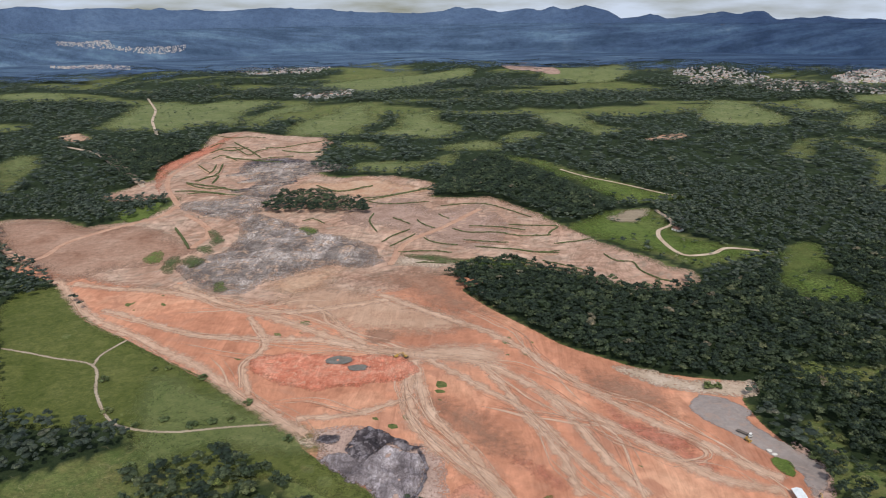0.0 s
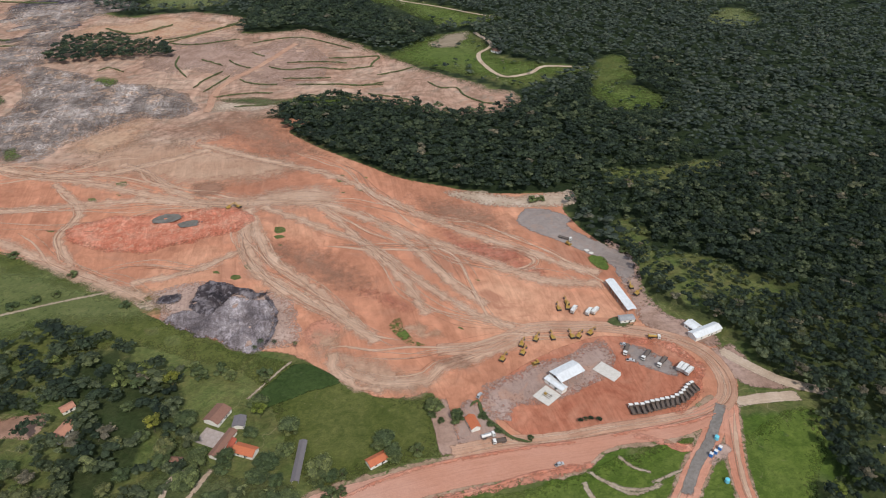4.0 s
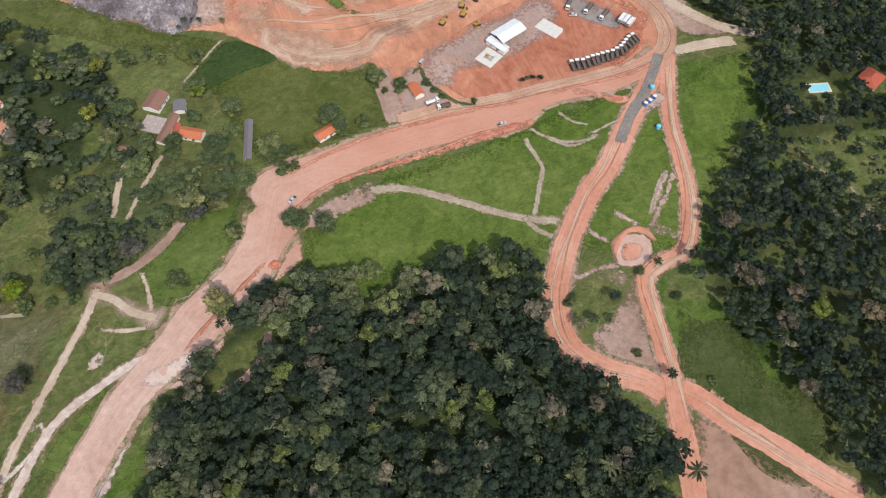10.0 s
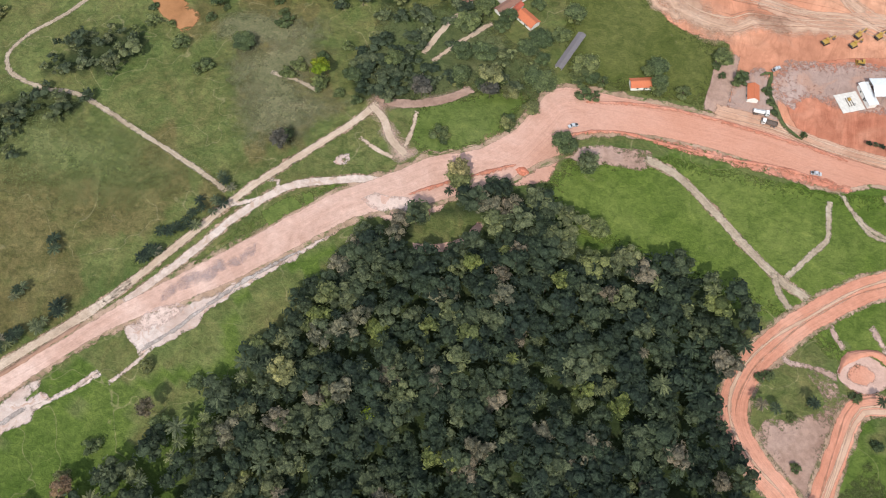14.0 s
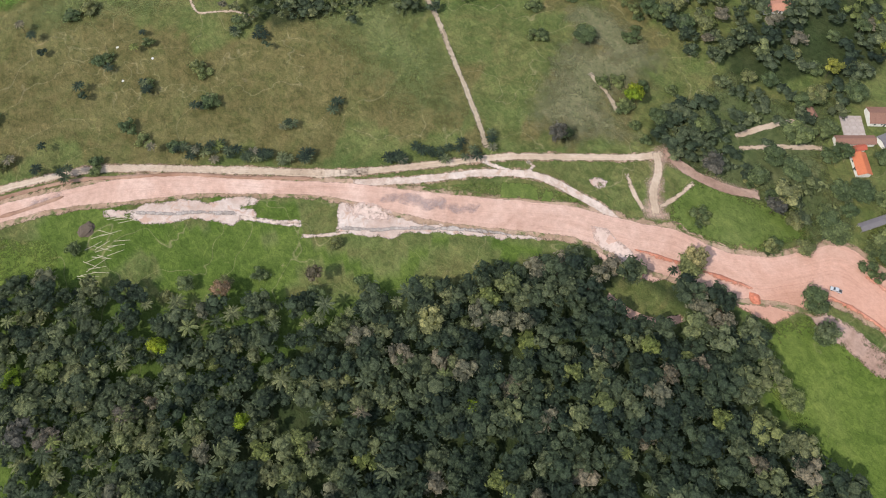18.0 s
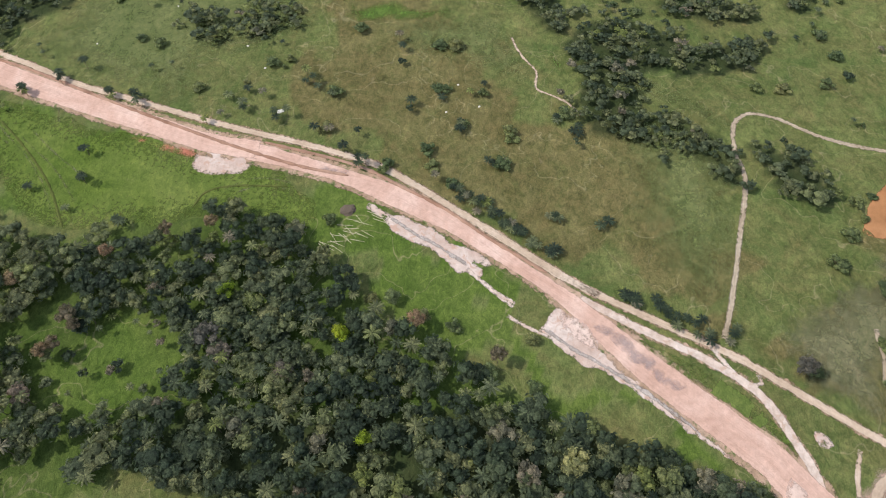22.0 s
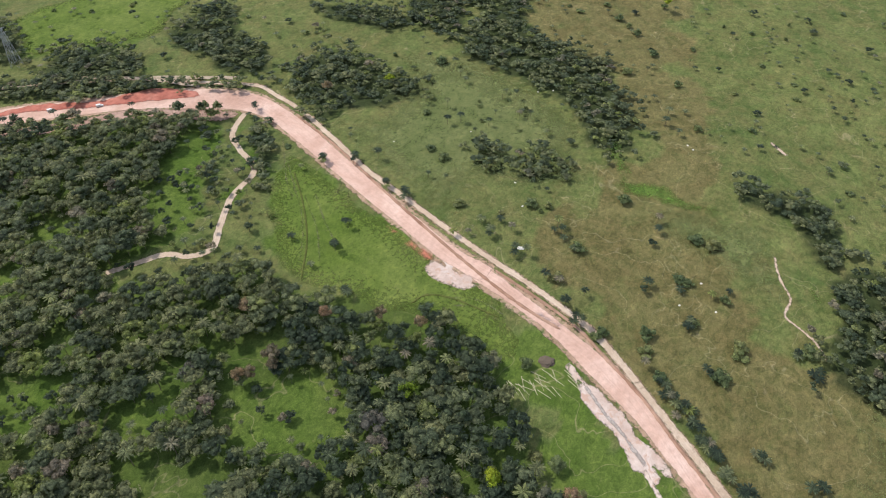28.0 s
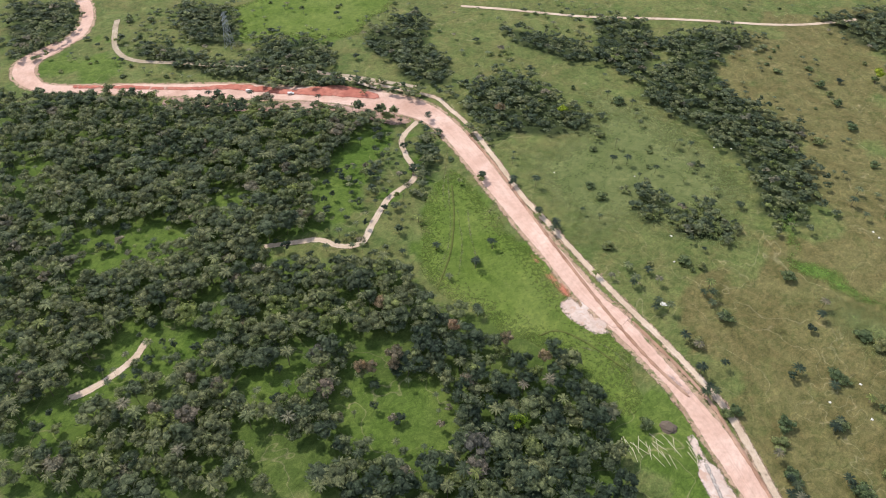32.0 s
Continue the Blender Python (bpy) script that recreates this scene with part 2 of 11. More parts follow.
MAT_ROAD_RED = soil("salmon road earth", (0.42, 0.178, 0.115), (0.49, 0.23, 0.157), (0.55, 0.3, 0.22), 0.03, 0.4, streak=0.3, mottle=0.4)
MAT_TRACK = soil("worn track", (0.36, 0.2, 0.138), (0.42, 0.25, 0.175), (0.48, 0.31, 0.225), 0.05, 0.5, streak=0.5, mottle=0.35)
MAT_LANE = soil("pale lane", (0.36, 0.27, 0.20), (0.44, 0.34, 0.26), (0.52, 0.42, 0.34), 0.06, 0.5, streak=0.35, mottle=0.35)
MAT_PATH = soil("grey path", (0.27, 0.215, 0.155), (0.34, 0.275, 0.205), (0.39, 0.33, 0.255), 0.08, 0.6, streak=0.5)
MAT_RED = soil("red subsoil", (0.40, 0.125, 0.075), (0.50, 0.185, 0.12), (0.54, 0.26, 0.18), 0.05, 0.25, spots=(0.5, 0.26, 0.18), lines=((70, 0.12, 0.5), (20, 0.2, 0.3)))
MAT_REDYARD = soil("red yard", (0.33, 0.112, 0.067), (0.4, 0.158, 0.098), (0.45, 0.215, 0.143), 0.04, 0.25, mottle=0.5, lines=((-70, 0.1, 0.35), (-40, 0.06, 0.25)))
MAT_WHITE = soil("pale rubble", (0.40, 0.29, 0.235), (0.50, 0.40, 0.345), (0.58, 0.49, 0.44), 0.06, 0.3, spots=(0.40, 0.29, 0.23), relief=0.6)
MAT_GRAVEL = soil("grey gravel", (0.20, 0.165, 0.15), (0.25, 0.21, 0.195), (0.3, 0.255, 0.235), 0.03, 0.3, mottle=0.45, spots=(0.28, 0.21, 0.18))
MAT_YARD_STONE = soil("mauve-brown yard gravel", (0.27, 0.185, 0.155), (0.325, 0.23, 0.197), (0.385, 0.285, 0.25), 0.03, 0.3, mottle=0.35, spots=(0.35, 0.215, 0.165), lines=((-60, 0.12, 0.25),))
MAT_GREY = soil("grey waste", (0.13, 0.108, 0.1), (0.245, 0.21, 0.196), (0.4, 0.35, 0.325), 0.022, 0.07, spots=(0.4, 0.28, 0.21), relief=0.9, lines=((88, 0.06, 0.9), (100, 0.035, 0.7), (76, 0.12, 0.6)), sharp=0.13)
MAT_BLACK = soil("black waste", (0.03, 0.026, 0.03), (0.06, 0.05, 0.056), (0.24, 0.21, 0.22), 0.07, 0.5, relief=1.0, spots=(0.2, 0.175, 0.19), sharp=0.12)
MAT_ASH = soil("ash", (0.13, 0.112, 0.12), (0.235, 0.205, 0.218), (0.41, 0.37, 0.385), 0.06, 0.45, relief=0.9, lines=((55, 0.22, 0.9), (30, 0.3, 0.6), (75, 0.12, 0.6)), sharp=0.17)
MAT_SHOULDER = soil("pink and white rubble", (0.40, 0.29, 0.245), (0.46, 0.36, 0.315), (0.54, 0.455, 0.415), 0.07, 0.35, mottle=0.5, relief=0.3, spots=(0.4, 0.27, 0.215))
MAT_DAMP = soil("damp earth", (0.26, 0.195, 0.185), (0.32, 0.245, 0.232), (0.39, 0.3, 0.28), 0.06, 0.4, mottle=0.3, relief=0.1, dust=True)
MAT_REDEDGE = soil("red road edge", (0.40, 0.14, 0.09), (0.47, 0.2, 0.135), (0.51, 0.26, 0.19), 0.05, 0.3, mottle=0.5)
MAT_VERGE = soil("scuffed verge", (0.25, 0.17, 0.115), (0.33, 0.225, 0.16), (0.40, 0.285, 0.215), 0.06, 0.35, spots=(0.095, 0.115, 0.042))
MAT_GREYRUB = soil("grey rubble", (0.24, 0.2, 0.18), (0.34, 0.295, 0.27), (0.44, 0.39, 0.365), 0.1, 0.6)
MAT_SPILL = soil("pinkish dusty spill", (0.31, 0.21, 0.17), (0.39, 0.275, 0.23), (0.46, 0.345, 0.295), 0.05, 0.35, lines=((40, 0.12, 0.3),))
MAT_REDCUT = soil("raw red clay", (0.3, 0.095, 0.072), (0.37, 0.135, 0.1), (0.43, 0.195, 0.15), 0.05, 0.3)
MAT_SLOPE = soil("pinkish brown slope", (0.24, 0.15, 0.115), (0.33, 0.22, 0.175), (0.40, 0.28, 0.235), 0.04, 0.3)
MAT_DUST = soil("pale track dust", (0.48, 0.31, 0.22), (0.54, 0.365, 0.265), (0.6, 0.425, 0.32), 0.05, 0.4, streak=0.5, mottle=0.4, dust=True)
MAT_PINKDUST = soil("pale pink dust", (0.44, 0.29, 0.23), (0.5, 0.345, 0.28), (0.55, 0.4, 0.335), 0.05, 0.4, streak=0.4, mottle=0.35, dust=True)
MAT_DUN = soil("bare dun earth", (0.235, 0.185, 0.13), (0.3, 0.24, 0.175), (0.36, 0.295, 0.22), 0.05, 0.3, mottle=0.5, dust=True)
MAT_UMBER = soil("brown rolled earth", (0.25, 0.13, 0.088), (0.31, 0.172, 0.118), (0.37, 0.222, 0.155), 0.03, 0.2, mottle=0.5, dust=True)
MAT_ROSE = soil("scraped red earth", (0.40, 0.135, 0.085), (0.47, 0.185, 0.125), (0.52, 0.245, 0.175), 0.05, 0.25, dust=True, lines=((70, 0.2, 0.5),))
MAT_TAN = soil("tan earth", (0.4, 0.24, 0.165), (0.47, 0.3, 0.21), (0.53, 0.365, 0.265), 0.02, 0.2, mottle=0.5, lines=((55, 0.1, 0.3),), dust=True)
MAT_PINKRUT = soil("pink wheel mark", (0.43, 0.28, 0.23), (0.47, 0.315, 0.26), (0.51, 0.355, 0.3), 0.05, 0.4, mottle=0.4)
MAT_TAR = soil("old tarmac", (0.16, 0.145, 0.135), (0.2, 0.18, 0.165), (0.25, 0.22, 0.2), 0.08, 0.6)
MAT_POND = soil("muddy water", (0.28, 0.13, 0.058), (0.32, 0.155, 0.07), (0.35, 0.175, 0.085), 0.03, 0.1, relief=0.0)
MAT_PUDDLE = soil("grey puddle", (0.13, 0.12, 0.11), (0.15, 0.14, 0.125), (0.17, 0.16, 0.15), 0.1, 0.2, relief=0.0)
MAT_RUT = soil("dark rut", (0.33, 0.17, 0.112), (0.38, 0.2, 0.135), (0.42, 0.24, 0.165), 0.05, 0.4, dust=True)
MAT_BROWN = soil("brown earth", (0.23, 0.125, 0.085), (0.30, 0.18, 0.13), (0.36, 0.235, 0.175), 0.02, 0.15)
MAT_PEACH = soil("peach sand", (0.44, 0.25, 0.16), (0.49, 0.31, 0.21), (0.53, 0.37, 0.265), 0.04, 0.2, dust=True)
MAT_WEEDS = turf("weeds", False, (0.064, 0.082, 0.033), (0.105, 0.112, 0.056))
MAT_PALE_GRASS = turf("thin worn grass", False, (0.15, 0.146, 0.082), (0.195, 0.178, 0.11), thin=True)
MAT_ROUGH = turf("rough olive grass", False, (0.05, 0.066, 0.021), (0.078, 0.086, 0.034))
MAT_CANE = turf("fodder crop", False, (0.036, 0.058, 0.018), (0.05, 0.076, 0.026))
MAT_RED_TILE = plain("red clay tiles", (0.36, 0.085, 0.05), 0.85, wear=0.35, scale=1.2)
MAT_TOWN_TILE = plain("weathered clay tiles", (0.36, 0.19, 0.14), 0.9, wear=0.3)
MAT_TOWN_WALL = plain("far town walls", (0.36, 0.345, 0.335), 0.9, wear=0.3)
MAT_LOG = plain("barked pale wood", (0.42, 0.38, 0.27), 0.9, wear=0.4)
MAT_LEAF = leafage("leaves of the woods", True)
# greyer than the near leaves, distance haze put into the colour
MAT_FAR_LEAF = leafage("far wood leaves greyed by painted haze", True, (0.052, 0.066, 0.056))
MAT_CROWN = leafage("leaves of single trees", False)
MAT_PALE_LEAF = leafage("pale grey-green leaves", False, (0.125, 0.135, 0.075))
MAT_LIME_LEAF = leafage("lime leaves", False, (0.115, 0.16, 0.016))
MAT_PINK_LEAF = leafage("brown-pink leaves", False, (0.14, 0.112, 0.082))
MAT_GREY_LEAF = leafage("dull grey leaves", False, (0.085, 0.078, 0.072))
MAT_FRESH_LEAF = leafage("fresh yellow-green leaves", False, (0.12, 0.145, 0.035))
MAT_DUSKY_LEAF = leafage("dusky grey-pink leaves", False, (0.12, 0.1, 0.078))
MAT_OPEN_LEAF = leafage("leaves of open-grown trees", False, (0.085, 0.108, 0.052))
MAT_BARK = plain("bark", (0.10, 0.075, 0.055), 0.9, wear=0.6, scale=3)
# the blue of the range is aerial haze painted into its base colour
MAT_FAR = material("haze-blue distant range", 0.95, 0.05)[0]
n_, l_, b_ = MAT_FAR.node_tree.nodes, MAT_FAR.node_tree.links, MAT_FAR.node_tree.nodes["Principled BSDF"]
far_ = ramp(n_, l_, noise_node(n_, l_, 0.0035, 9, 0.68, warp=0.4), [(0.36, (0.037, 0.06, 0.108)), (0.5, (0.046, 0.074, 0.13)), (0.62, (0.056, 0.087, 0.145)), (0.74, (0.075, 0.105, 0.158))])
# haze painted paler to the west, cloud shade painted darker to the east
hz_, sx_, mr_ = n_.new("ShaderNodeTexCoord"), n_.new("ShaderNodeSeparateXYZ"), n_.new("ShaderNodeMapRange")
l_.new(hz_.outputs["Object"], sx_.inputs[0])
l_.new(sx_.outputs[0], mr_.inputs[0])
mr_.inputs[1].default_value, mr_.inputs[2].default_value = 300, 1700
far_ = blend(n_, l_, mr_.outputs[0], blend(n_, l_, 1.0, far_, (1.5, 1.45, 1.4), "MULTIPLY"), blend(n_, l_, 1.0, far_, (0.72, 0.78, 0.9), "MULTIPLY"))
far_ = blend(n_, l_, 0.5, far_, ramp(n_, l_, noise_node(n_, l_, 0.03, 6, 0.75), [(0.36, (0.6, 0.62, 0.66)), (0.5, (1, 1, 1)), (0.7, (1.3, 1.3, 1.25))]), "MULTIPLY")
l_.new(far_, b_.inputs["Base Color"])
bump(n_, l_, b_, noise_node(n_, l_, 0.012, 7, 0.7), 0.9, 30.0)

# the plain keeps the painted haze and adds patches of wood and field
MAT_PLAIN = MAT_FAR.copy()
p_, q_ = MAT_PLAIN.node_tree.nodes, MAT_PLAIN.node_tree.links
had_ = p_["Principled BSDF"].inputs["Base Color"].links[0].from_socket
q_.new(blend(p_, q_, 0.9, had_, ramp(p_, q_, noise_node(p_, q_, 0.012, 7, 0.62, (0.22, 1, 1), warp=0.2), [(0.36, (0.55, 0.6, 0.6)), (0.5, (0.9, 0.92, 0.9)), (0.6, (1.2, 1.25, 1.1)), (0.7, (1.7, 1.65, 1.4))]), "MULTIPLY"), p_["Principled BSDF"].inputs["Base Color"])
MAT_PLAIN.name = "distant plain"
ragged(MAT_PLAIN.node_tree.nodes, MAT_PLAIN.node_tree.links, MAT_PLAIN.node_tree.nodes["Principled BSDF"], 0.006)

# ---- lie of the land ----


def smooth(a, b, x):
    k = np.clip((x - a) / (b - a), 0, 1)
    return k * k * (3 - 2 * k)


def land(x, y):
    """Height of the ground: gentle swells near by, low hills far off."""
    x, y = np.asarray(x, float), np.asarray(y, float)
    r = np.hypot(x, y)
    near = 2.2 * np.sin(x / 71 + 1.0) * np.cos(y / 83 + 0.5) + 1.2 * np.sin(x / 37 - y / 45)
    far = np.sin(x / 210 + 2.0) * np.cos(y / 190 + 1.0) + 0.5 * np.sin((x + y) / 130.0)
    return near * (1 - 0.7 * smooth(900, 2000, r)) + 12 * smooth(1100, 3200, r) * far


def inside(poly, x, y):
    """Which of the points lie inside a closed outline."""
    p = np.array(poly, float)
    hit = np.zeros(np.shape(x), bool)
    for (x1, y1), (x2, y2) in zip(p, np.roll(p, -1, 0)):
        if y1 != y2:
            hit ^= ((y1 > y) != (y2 > y)) & (x < (x2 - x1) * (y - y1) / (y2 - y1) + x1)
    return hit


def rounded(points, closed, step, rough=0.0, seed=0):
    """A smooth line through the points, resampled, with an uneven edge."""
    p = np.array(points, float)
    n = len(p)
    out = []
    for i in range(n if closed else n - 1):
        a, b = p[i], p[(i + 1) % n]
        before = p[i - 1] if closed or i else 2 * a - b
        after = p[(i + 2) % n] if closed or i + 2 < n else 2 * b - a
        k = max(1, int(np.hypot(*(b - a)) / step))
        t = (np.arange(k) / k)[:, None]
        out.append(0.5 * (2 * a + (b - before) * t + (2 * before - 5 * a + 4 * b - after) * t**2 + (3 * a - before - 3 * b + after) * t**3))
    if not closed:
        out.append(p[-1:])
    q = np.concatenate(out)
    if rough:
        for j, (x, y) in enumerate(q):
            v = Vector((x / (rough * 4), y / (rough * 4), seed * 7.3))
            q[j] += rough * np.array([noise.fractal(v, 1.0, 2.0, 4), noise.fractal(v + Vector((31, 17, 5)), 1.0, 2.0, 4)])
    return q


def mesh_of(name, verts, faces, mat, smooth_faces=False):
    me = bpy.data.meshes.new(name)
    me.from_pydata([tuple(map(float, v)) for v in verts], [], faces)
    for m in mat if isinstance(mat, (list, tuple)) else (mat,):
        me.materials.append(m)
    if smooth_faces:
        me.polygons.foreach_set("use_smooth", [True] * len(me.polygons))
    me.update()
    return me


def set_cover(me, values):
    me.attributes.new("cover", "FLOAT", "POINT").data.foreach_set("value", np.asarray(values, np.float32))


def sheet(name, poly, mat, lift, label, step=4.0, rough=1.0, grid=8.0, bulge=0.0, kind="structure", category="ground", knobs=0.0, seed=0, parent=None, soft=1.0):
    """A patch of ground cover lying on the land, with an uneven outline; bulge: height of its middle; knobs: height of its humps."""
    edge = rounded(poly, True, step, rough, seed)
    lo, hi = edge.min(0), edge.max(0)
    gx, gy = np.meshgrid(np.arange(lo[0], hi[0], grid), np.arange(lo[1], hi[1], grid))
    rs = np.random.RandomState(seed + 5)
    pts = np.c_[gx.ravel(), gy.ravel()] + rs.uniform(-0.3, 0.3, (gx.size, 2)) * grid
    pts = pts[inside(edge, pts[:, 0], pts[:, 1])]
    if len(pts):
        gap = np.min(np.hypot(pts[:, None, 0] - edge[None, ::2, 0], pts[:, None, 1] - edge[None, ::2, 1]), 1) if len(pts) * len(edge) < 4e7 else np.full(len(pts), 50.0)
        pts, gap = pts[gap > grid * 0.35], gap[gap > grid * 0.35]
    n = len(edge)
    co = [Vector(p) for p in edge] + [Vector(p) for p in pts]
    v, _, f, *_ = geometry.delaunay_2d_cdt(co, [(i, (i + 1) % n) for i in range(n)], [], 1, 1e-4)
    xy = np.array([tuple(p) for p in v])
    z = land(xy[:, 0], xy[:, 1]) + lift
    d = np.array([np.min(np.hypot(edge[:, 0] - a, edge[:, 1] - b)) for a, b in xy])
    if bulge or knobs:
        z = z + bulge * (1 - np.exp(-d / 7.0))
        if knobs:
            z = z + knobs * (1 - np.exp(-d / 4.0)) * np.array([0.6 + noise.fractal(Vector((a / 9, b / 9, seed)), 0.8, 2.0, 4) for a, b in xy])
    me = mesh_of(name, np.c_[xy, z], [tuple(t) for t in f], mat, bool(bulge or knobs))
    set_cover(me, d * soft)
    ob = new(name, me)
    if parent:
        ob.parent = parent
    return tagged(ob, label, category, kind=kind)


def way(name, points, width, mat, lift, label, rough=0.5, category="road", seed=0, kind="structure", soft=1.6):
    """A road, lane or track of about that width along a line; points of four numbers give its two edges."""
    p = np.array(points, float)
    if p.shape[1] == 4:
        a, b = rounded(p[:, :2], False, 2.5), rounded(p[:, 2:], False, 2.5)
        k = max(len(a), len(b))
        s = np.linspace(0, 1, k)
        a, b = (np.c_[[np.interp(s, np.linspace(0, 1, len(e)), e[:, i]) for i in (0, 1)]].T for e in (a, b))
    else:
        c = rounded(p, False, 3)
        d = np.gradient(c, axis=0)
        d = np.c_[-d[:, 1], d[:, 0]] / np.maximum(np.hypot(*d.T), 1e-6)[:, None]
        a, b = c + d * width / 2, c - d * width / 2
    for e, sd in ((a, 1), (b, 2)):
        for j, (x, y) in enumerate(e):
            v = Vector((x / 6, y / 6, seed * 3.1 + sd))
            e[j] += rough * np.array([noise.fractal(v, 1.0, 2.0, 3), noise.fractal(v + Vector((9, 4, 2)), 1.0, 2.0, 3)])
    across = 5
    rows = np.stack([a + (b - a) * k / (across - 1) for k in range(across)], 1)
    n = len(rows)
    xy = rows.reshape(-1, 2)
    me = mesh_of(name, np.c_[xy, land(xy[:, 0], xy[:, 1]) + lift], [(i * across + j, i * across + j + 1, (i + 1) * across + j + 1, (i + 1) * across + j) for i in range(n - 1) for j in range(across - 1)], mat)
    ends = np.minimum(np.arange(n), np.arange(n)[::-1]) * 3.0
    set_cover(me, np.minimum(np.outer(np.hypot(*(a - b).T), 0.5 - np.abs(np.arange(across) / (across - 1) - 0.5)) * soft, ends[:, None] * 0.5 if p.shape[1] == 2 or name == "road_west" else 99).ravel())
    along = np.r_[0, np.cumsum(np.hypot(*np.diff((a + b) / 2, axis=0).T))]
    wide = np.hypot(*(a - b).T)
    uv = me.uv_layers.new(name="UVMap")
    idx = np.zeros(len(me.loops), int)
    me.loops.foreach_get("vertex_index", idx)
    co = np.c_[(np.arange(across)[None] / (across - 1) * wide[:, None]).ravel(), np.repeat(along, across)][idx]
    uv.data.foreach_set("uv", co.ravel())
    return tagged(new(name, me), label, category, kind=kind)


# plan: outlines, ways and places in metres, seen from above
WORKS = [(-501.1, 790.6), (-437.3, 732.2), (-380.2, 667.5), (-341.1, 622), (-294.2, 588.4), (-235.9, 543.7), (-179.5, 502), (-150.5, 478), (-119.4, 447.3), (-102.6, 419.1), (-83.7, 400.9), (-54.4, 374.9), (-32, 361.3), (-6.2, 348.8), (8.3, 332.1), (24.9, 311.6), (41.9, 296.5), (58, 292.2), (71.3, 291.8), (71, 272.5), (68.7, 246.7), (92.4, 241.9), (123.2, 240.7), (160.8, 235.9), (192.3, 231.8), (219, 231), (236.1, 232.3), (253.3, 257.8), (257.6, 281.3), (242.6, 313.1), (237.2, 334.3), (244.4, 362.9), (250, 394.6), (242.9, 419.3), (234.9, 449.6), (235.6, 478.9), (255, 500.4), (238.5, 503.8), (204.1, 512), (174.2, 522.9), (145.2, 542.7), (109.5, 566.4), (82.9, 600.4), (49, 653.1), (21.6, 702.8), (4.8, 744)]
HILLS = [(4.8, 744), (30.6, 775.5), (78.6, 785.4), (128.7, 758.5), (161.1, 723), (203.3, 691.5), (238.6, 687.6), (291.5, 726.1), (262.5, 766.7), (222.7, 820.4), (185.8, 884.9), (156.7, 942), (123.5, 999.5), (77.5, 1064), (15.1, 1054), (-16.1, 1082), (-7.3, 1165), (-82.5, 1211), (-142.4, 1210), (-192.9, 1213), (-250.2, 1282), (-241.8, 1431), (-259.6, 1587), (-370.5, 1625), (-475.1, 1673), (-526.3, 1619), (-507.5, 1440), (-527.2, 1363), (-510.8, 1245), (-525.9, 1168), (-556.2, 1117), (-530.8, 1071), (-476.3, 1070), (-424.8, 1076), (-429, 993.2), (-462.1, 962.9), (-503.9, 939.6), (-575.1, 984), (-648.8, 981.6), (-572.1, 853), (-501.1, 790.6), (-283.5, 695.3), (-131.4, 660.8)]
GREY_WASTE = [(-302.9, 747.0), (-308.7, 786.4), (-290.0, 813.9), (-277.9, 844.9), (-281.9, 912.7), (-297.9, 972.6), (-266.0, 975.7), (-210.1, 941.4), (-156.8, 906.0), (-106.6, 868.1), (-68.9, 806.7), (-63.6, 779.9), (-96.0, 767.3), (-130.5, 776.4), (-159.0, 748.7), (-192.3, 723.7), (-210.0, 693.9), (-232.3, 687.0), (-268.6, 706.0)]
BLACK_WASTE = [(-72.1, 417.5), (-65.2, 433.2), (-53.4, 440.5), (-40.9, 429.2), (-17.0, 418.1), (-18.3, 411.2), (-40.8, 417.6), (-48.4, 409.9), (-59.6, 401.8), (-69.4, 407.0)]
ASH_WASTE = [(-87.4, 406.3), (-71.9, 412.5), (-60.0, 406.1), (-48.7, 414.2), (-33.0, 415.3), (-16.7, 404.9), (-13.1, 385.0), (-17.8, 367.5), (-23.8, 357.6), (-40.3, 362.8), (-58.6, 376.6), (-74.2, 392.1)]
RED_PIT = [(-172.2, 546.3), (-154.9, 558.0), (-114.9, 560.2), (-74.0, 557.6), (-43.5, 555.4), (-27.8, 540.6), (-23.3, 524.4), (-31.4, 510.5), (-63.6, 503.4), (-86.5, 500.6), (-109.5, 499.2), (-134.6, 508.8), (-156.2, 520.9)]
PIT_PUDDLE = [(-105.2, 546.5), (-93.8, 554.2), (-78.9, 547.6), (-86.0, 540.1), (-99.2, 539.7)]
PIT_POOL = [(-85.2, 534.2), (-72.0, 538.1), (-63.5, 532.3), (-67.9, 526.8), (-80.6, 528.0)]
YARD = [(98.7, 278.1), (104.5, 286.4), (130.9, 300.3), (163.7, 310.9), (190.4, 314), (210.1, 306.7), (228.2, 296.8), (236.6, 279.4), (233.1, 261), (218.3, 244.9), (200.2, 238.4), (170, 239), (141.3, 240.8), (124.1, 242.6), (113.9, 247.7), (106.2, 259)]
YARD_GRAVEL = [(101.3, 290.1), (113.6, 292.5), (138.6, 300.7), (164.3, 303.6), (189.8, 312.2), (192.8, 302.3), (186.5, 283.6), (169.4, 274.7), (158.0, 272.0), (137.4, 265.9), (123.6, 268.7), (115.3, 268.5), (110.2, 259.8), (103.6, 261.4), (97.8, 268.9), (97.1, 279.1)]
PARKING_GRAVEL = [(199.1, 302.3), (210.9, 296.9), (219.7, 282.9), (223.2, 271.7), (217.2, 265.5), (206.5, 275.0), (200.4, 285.9)]
AGGREGATE_PILE = [(188.4, 465.9), (203.0, 482.6), (221.3, 476.6), (234.2, 459.1), (226.1, 447.5), (236.8, 427.4), (249.6, 407.8), (254.0, 384.0), (236.6, 361.9), (234.3, 375.0), (235.7, 391.1), (224.5, 407.7), (212.8, 424.5), (193.3, 447.6)]
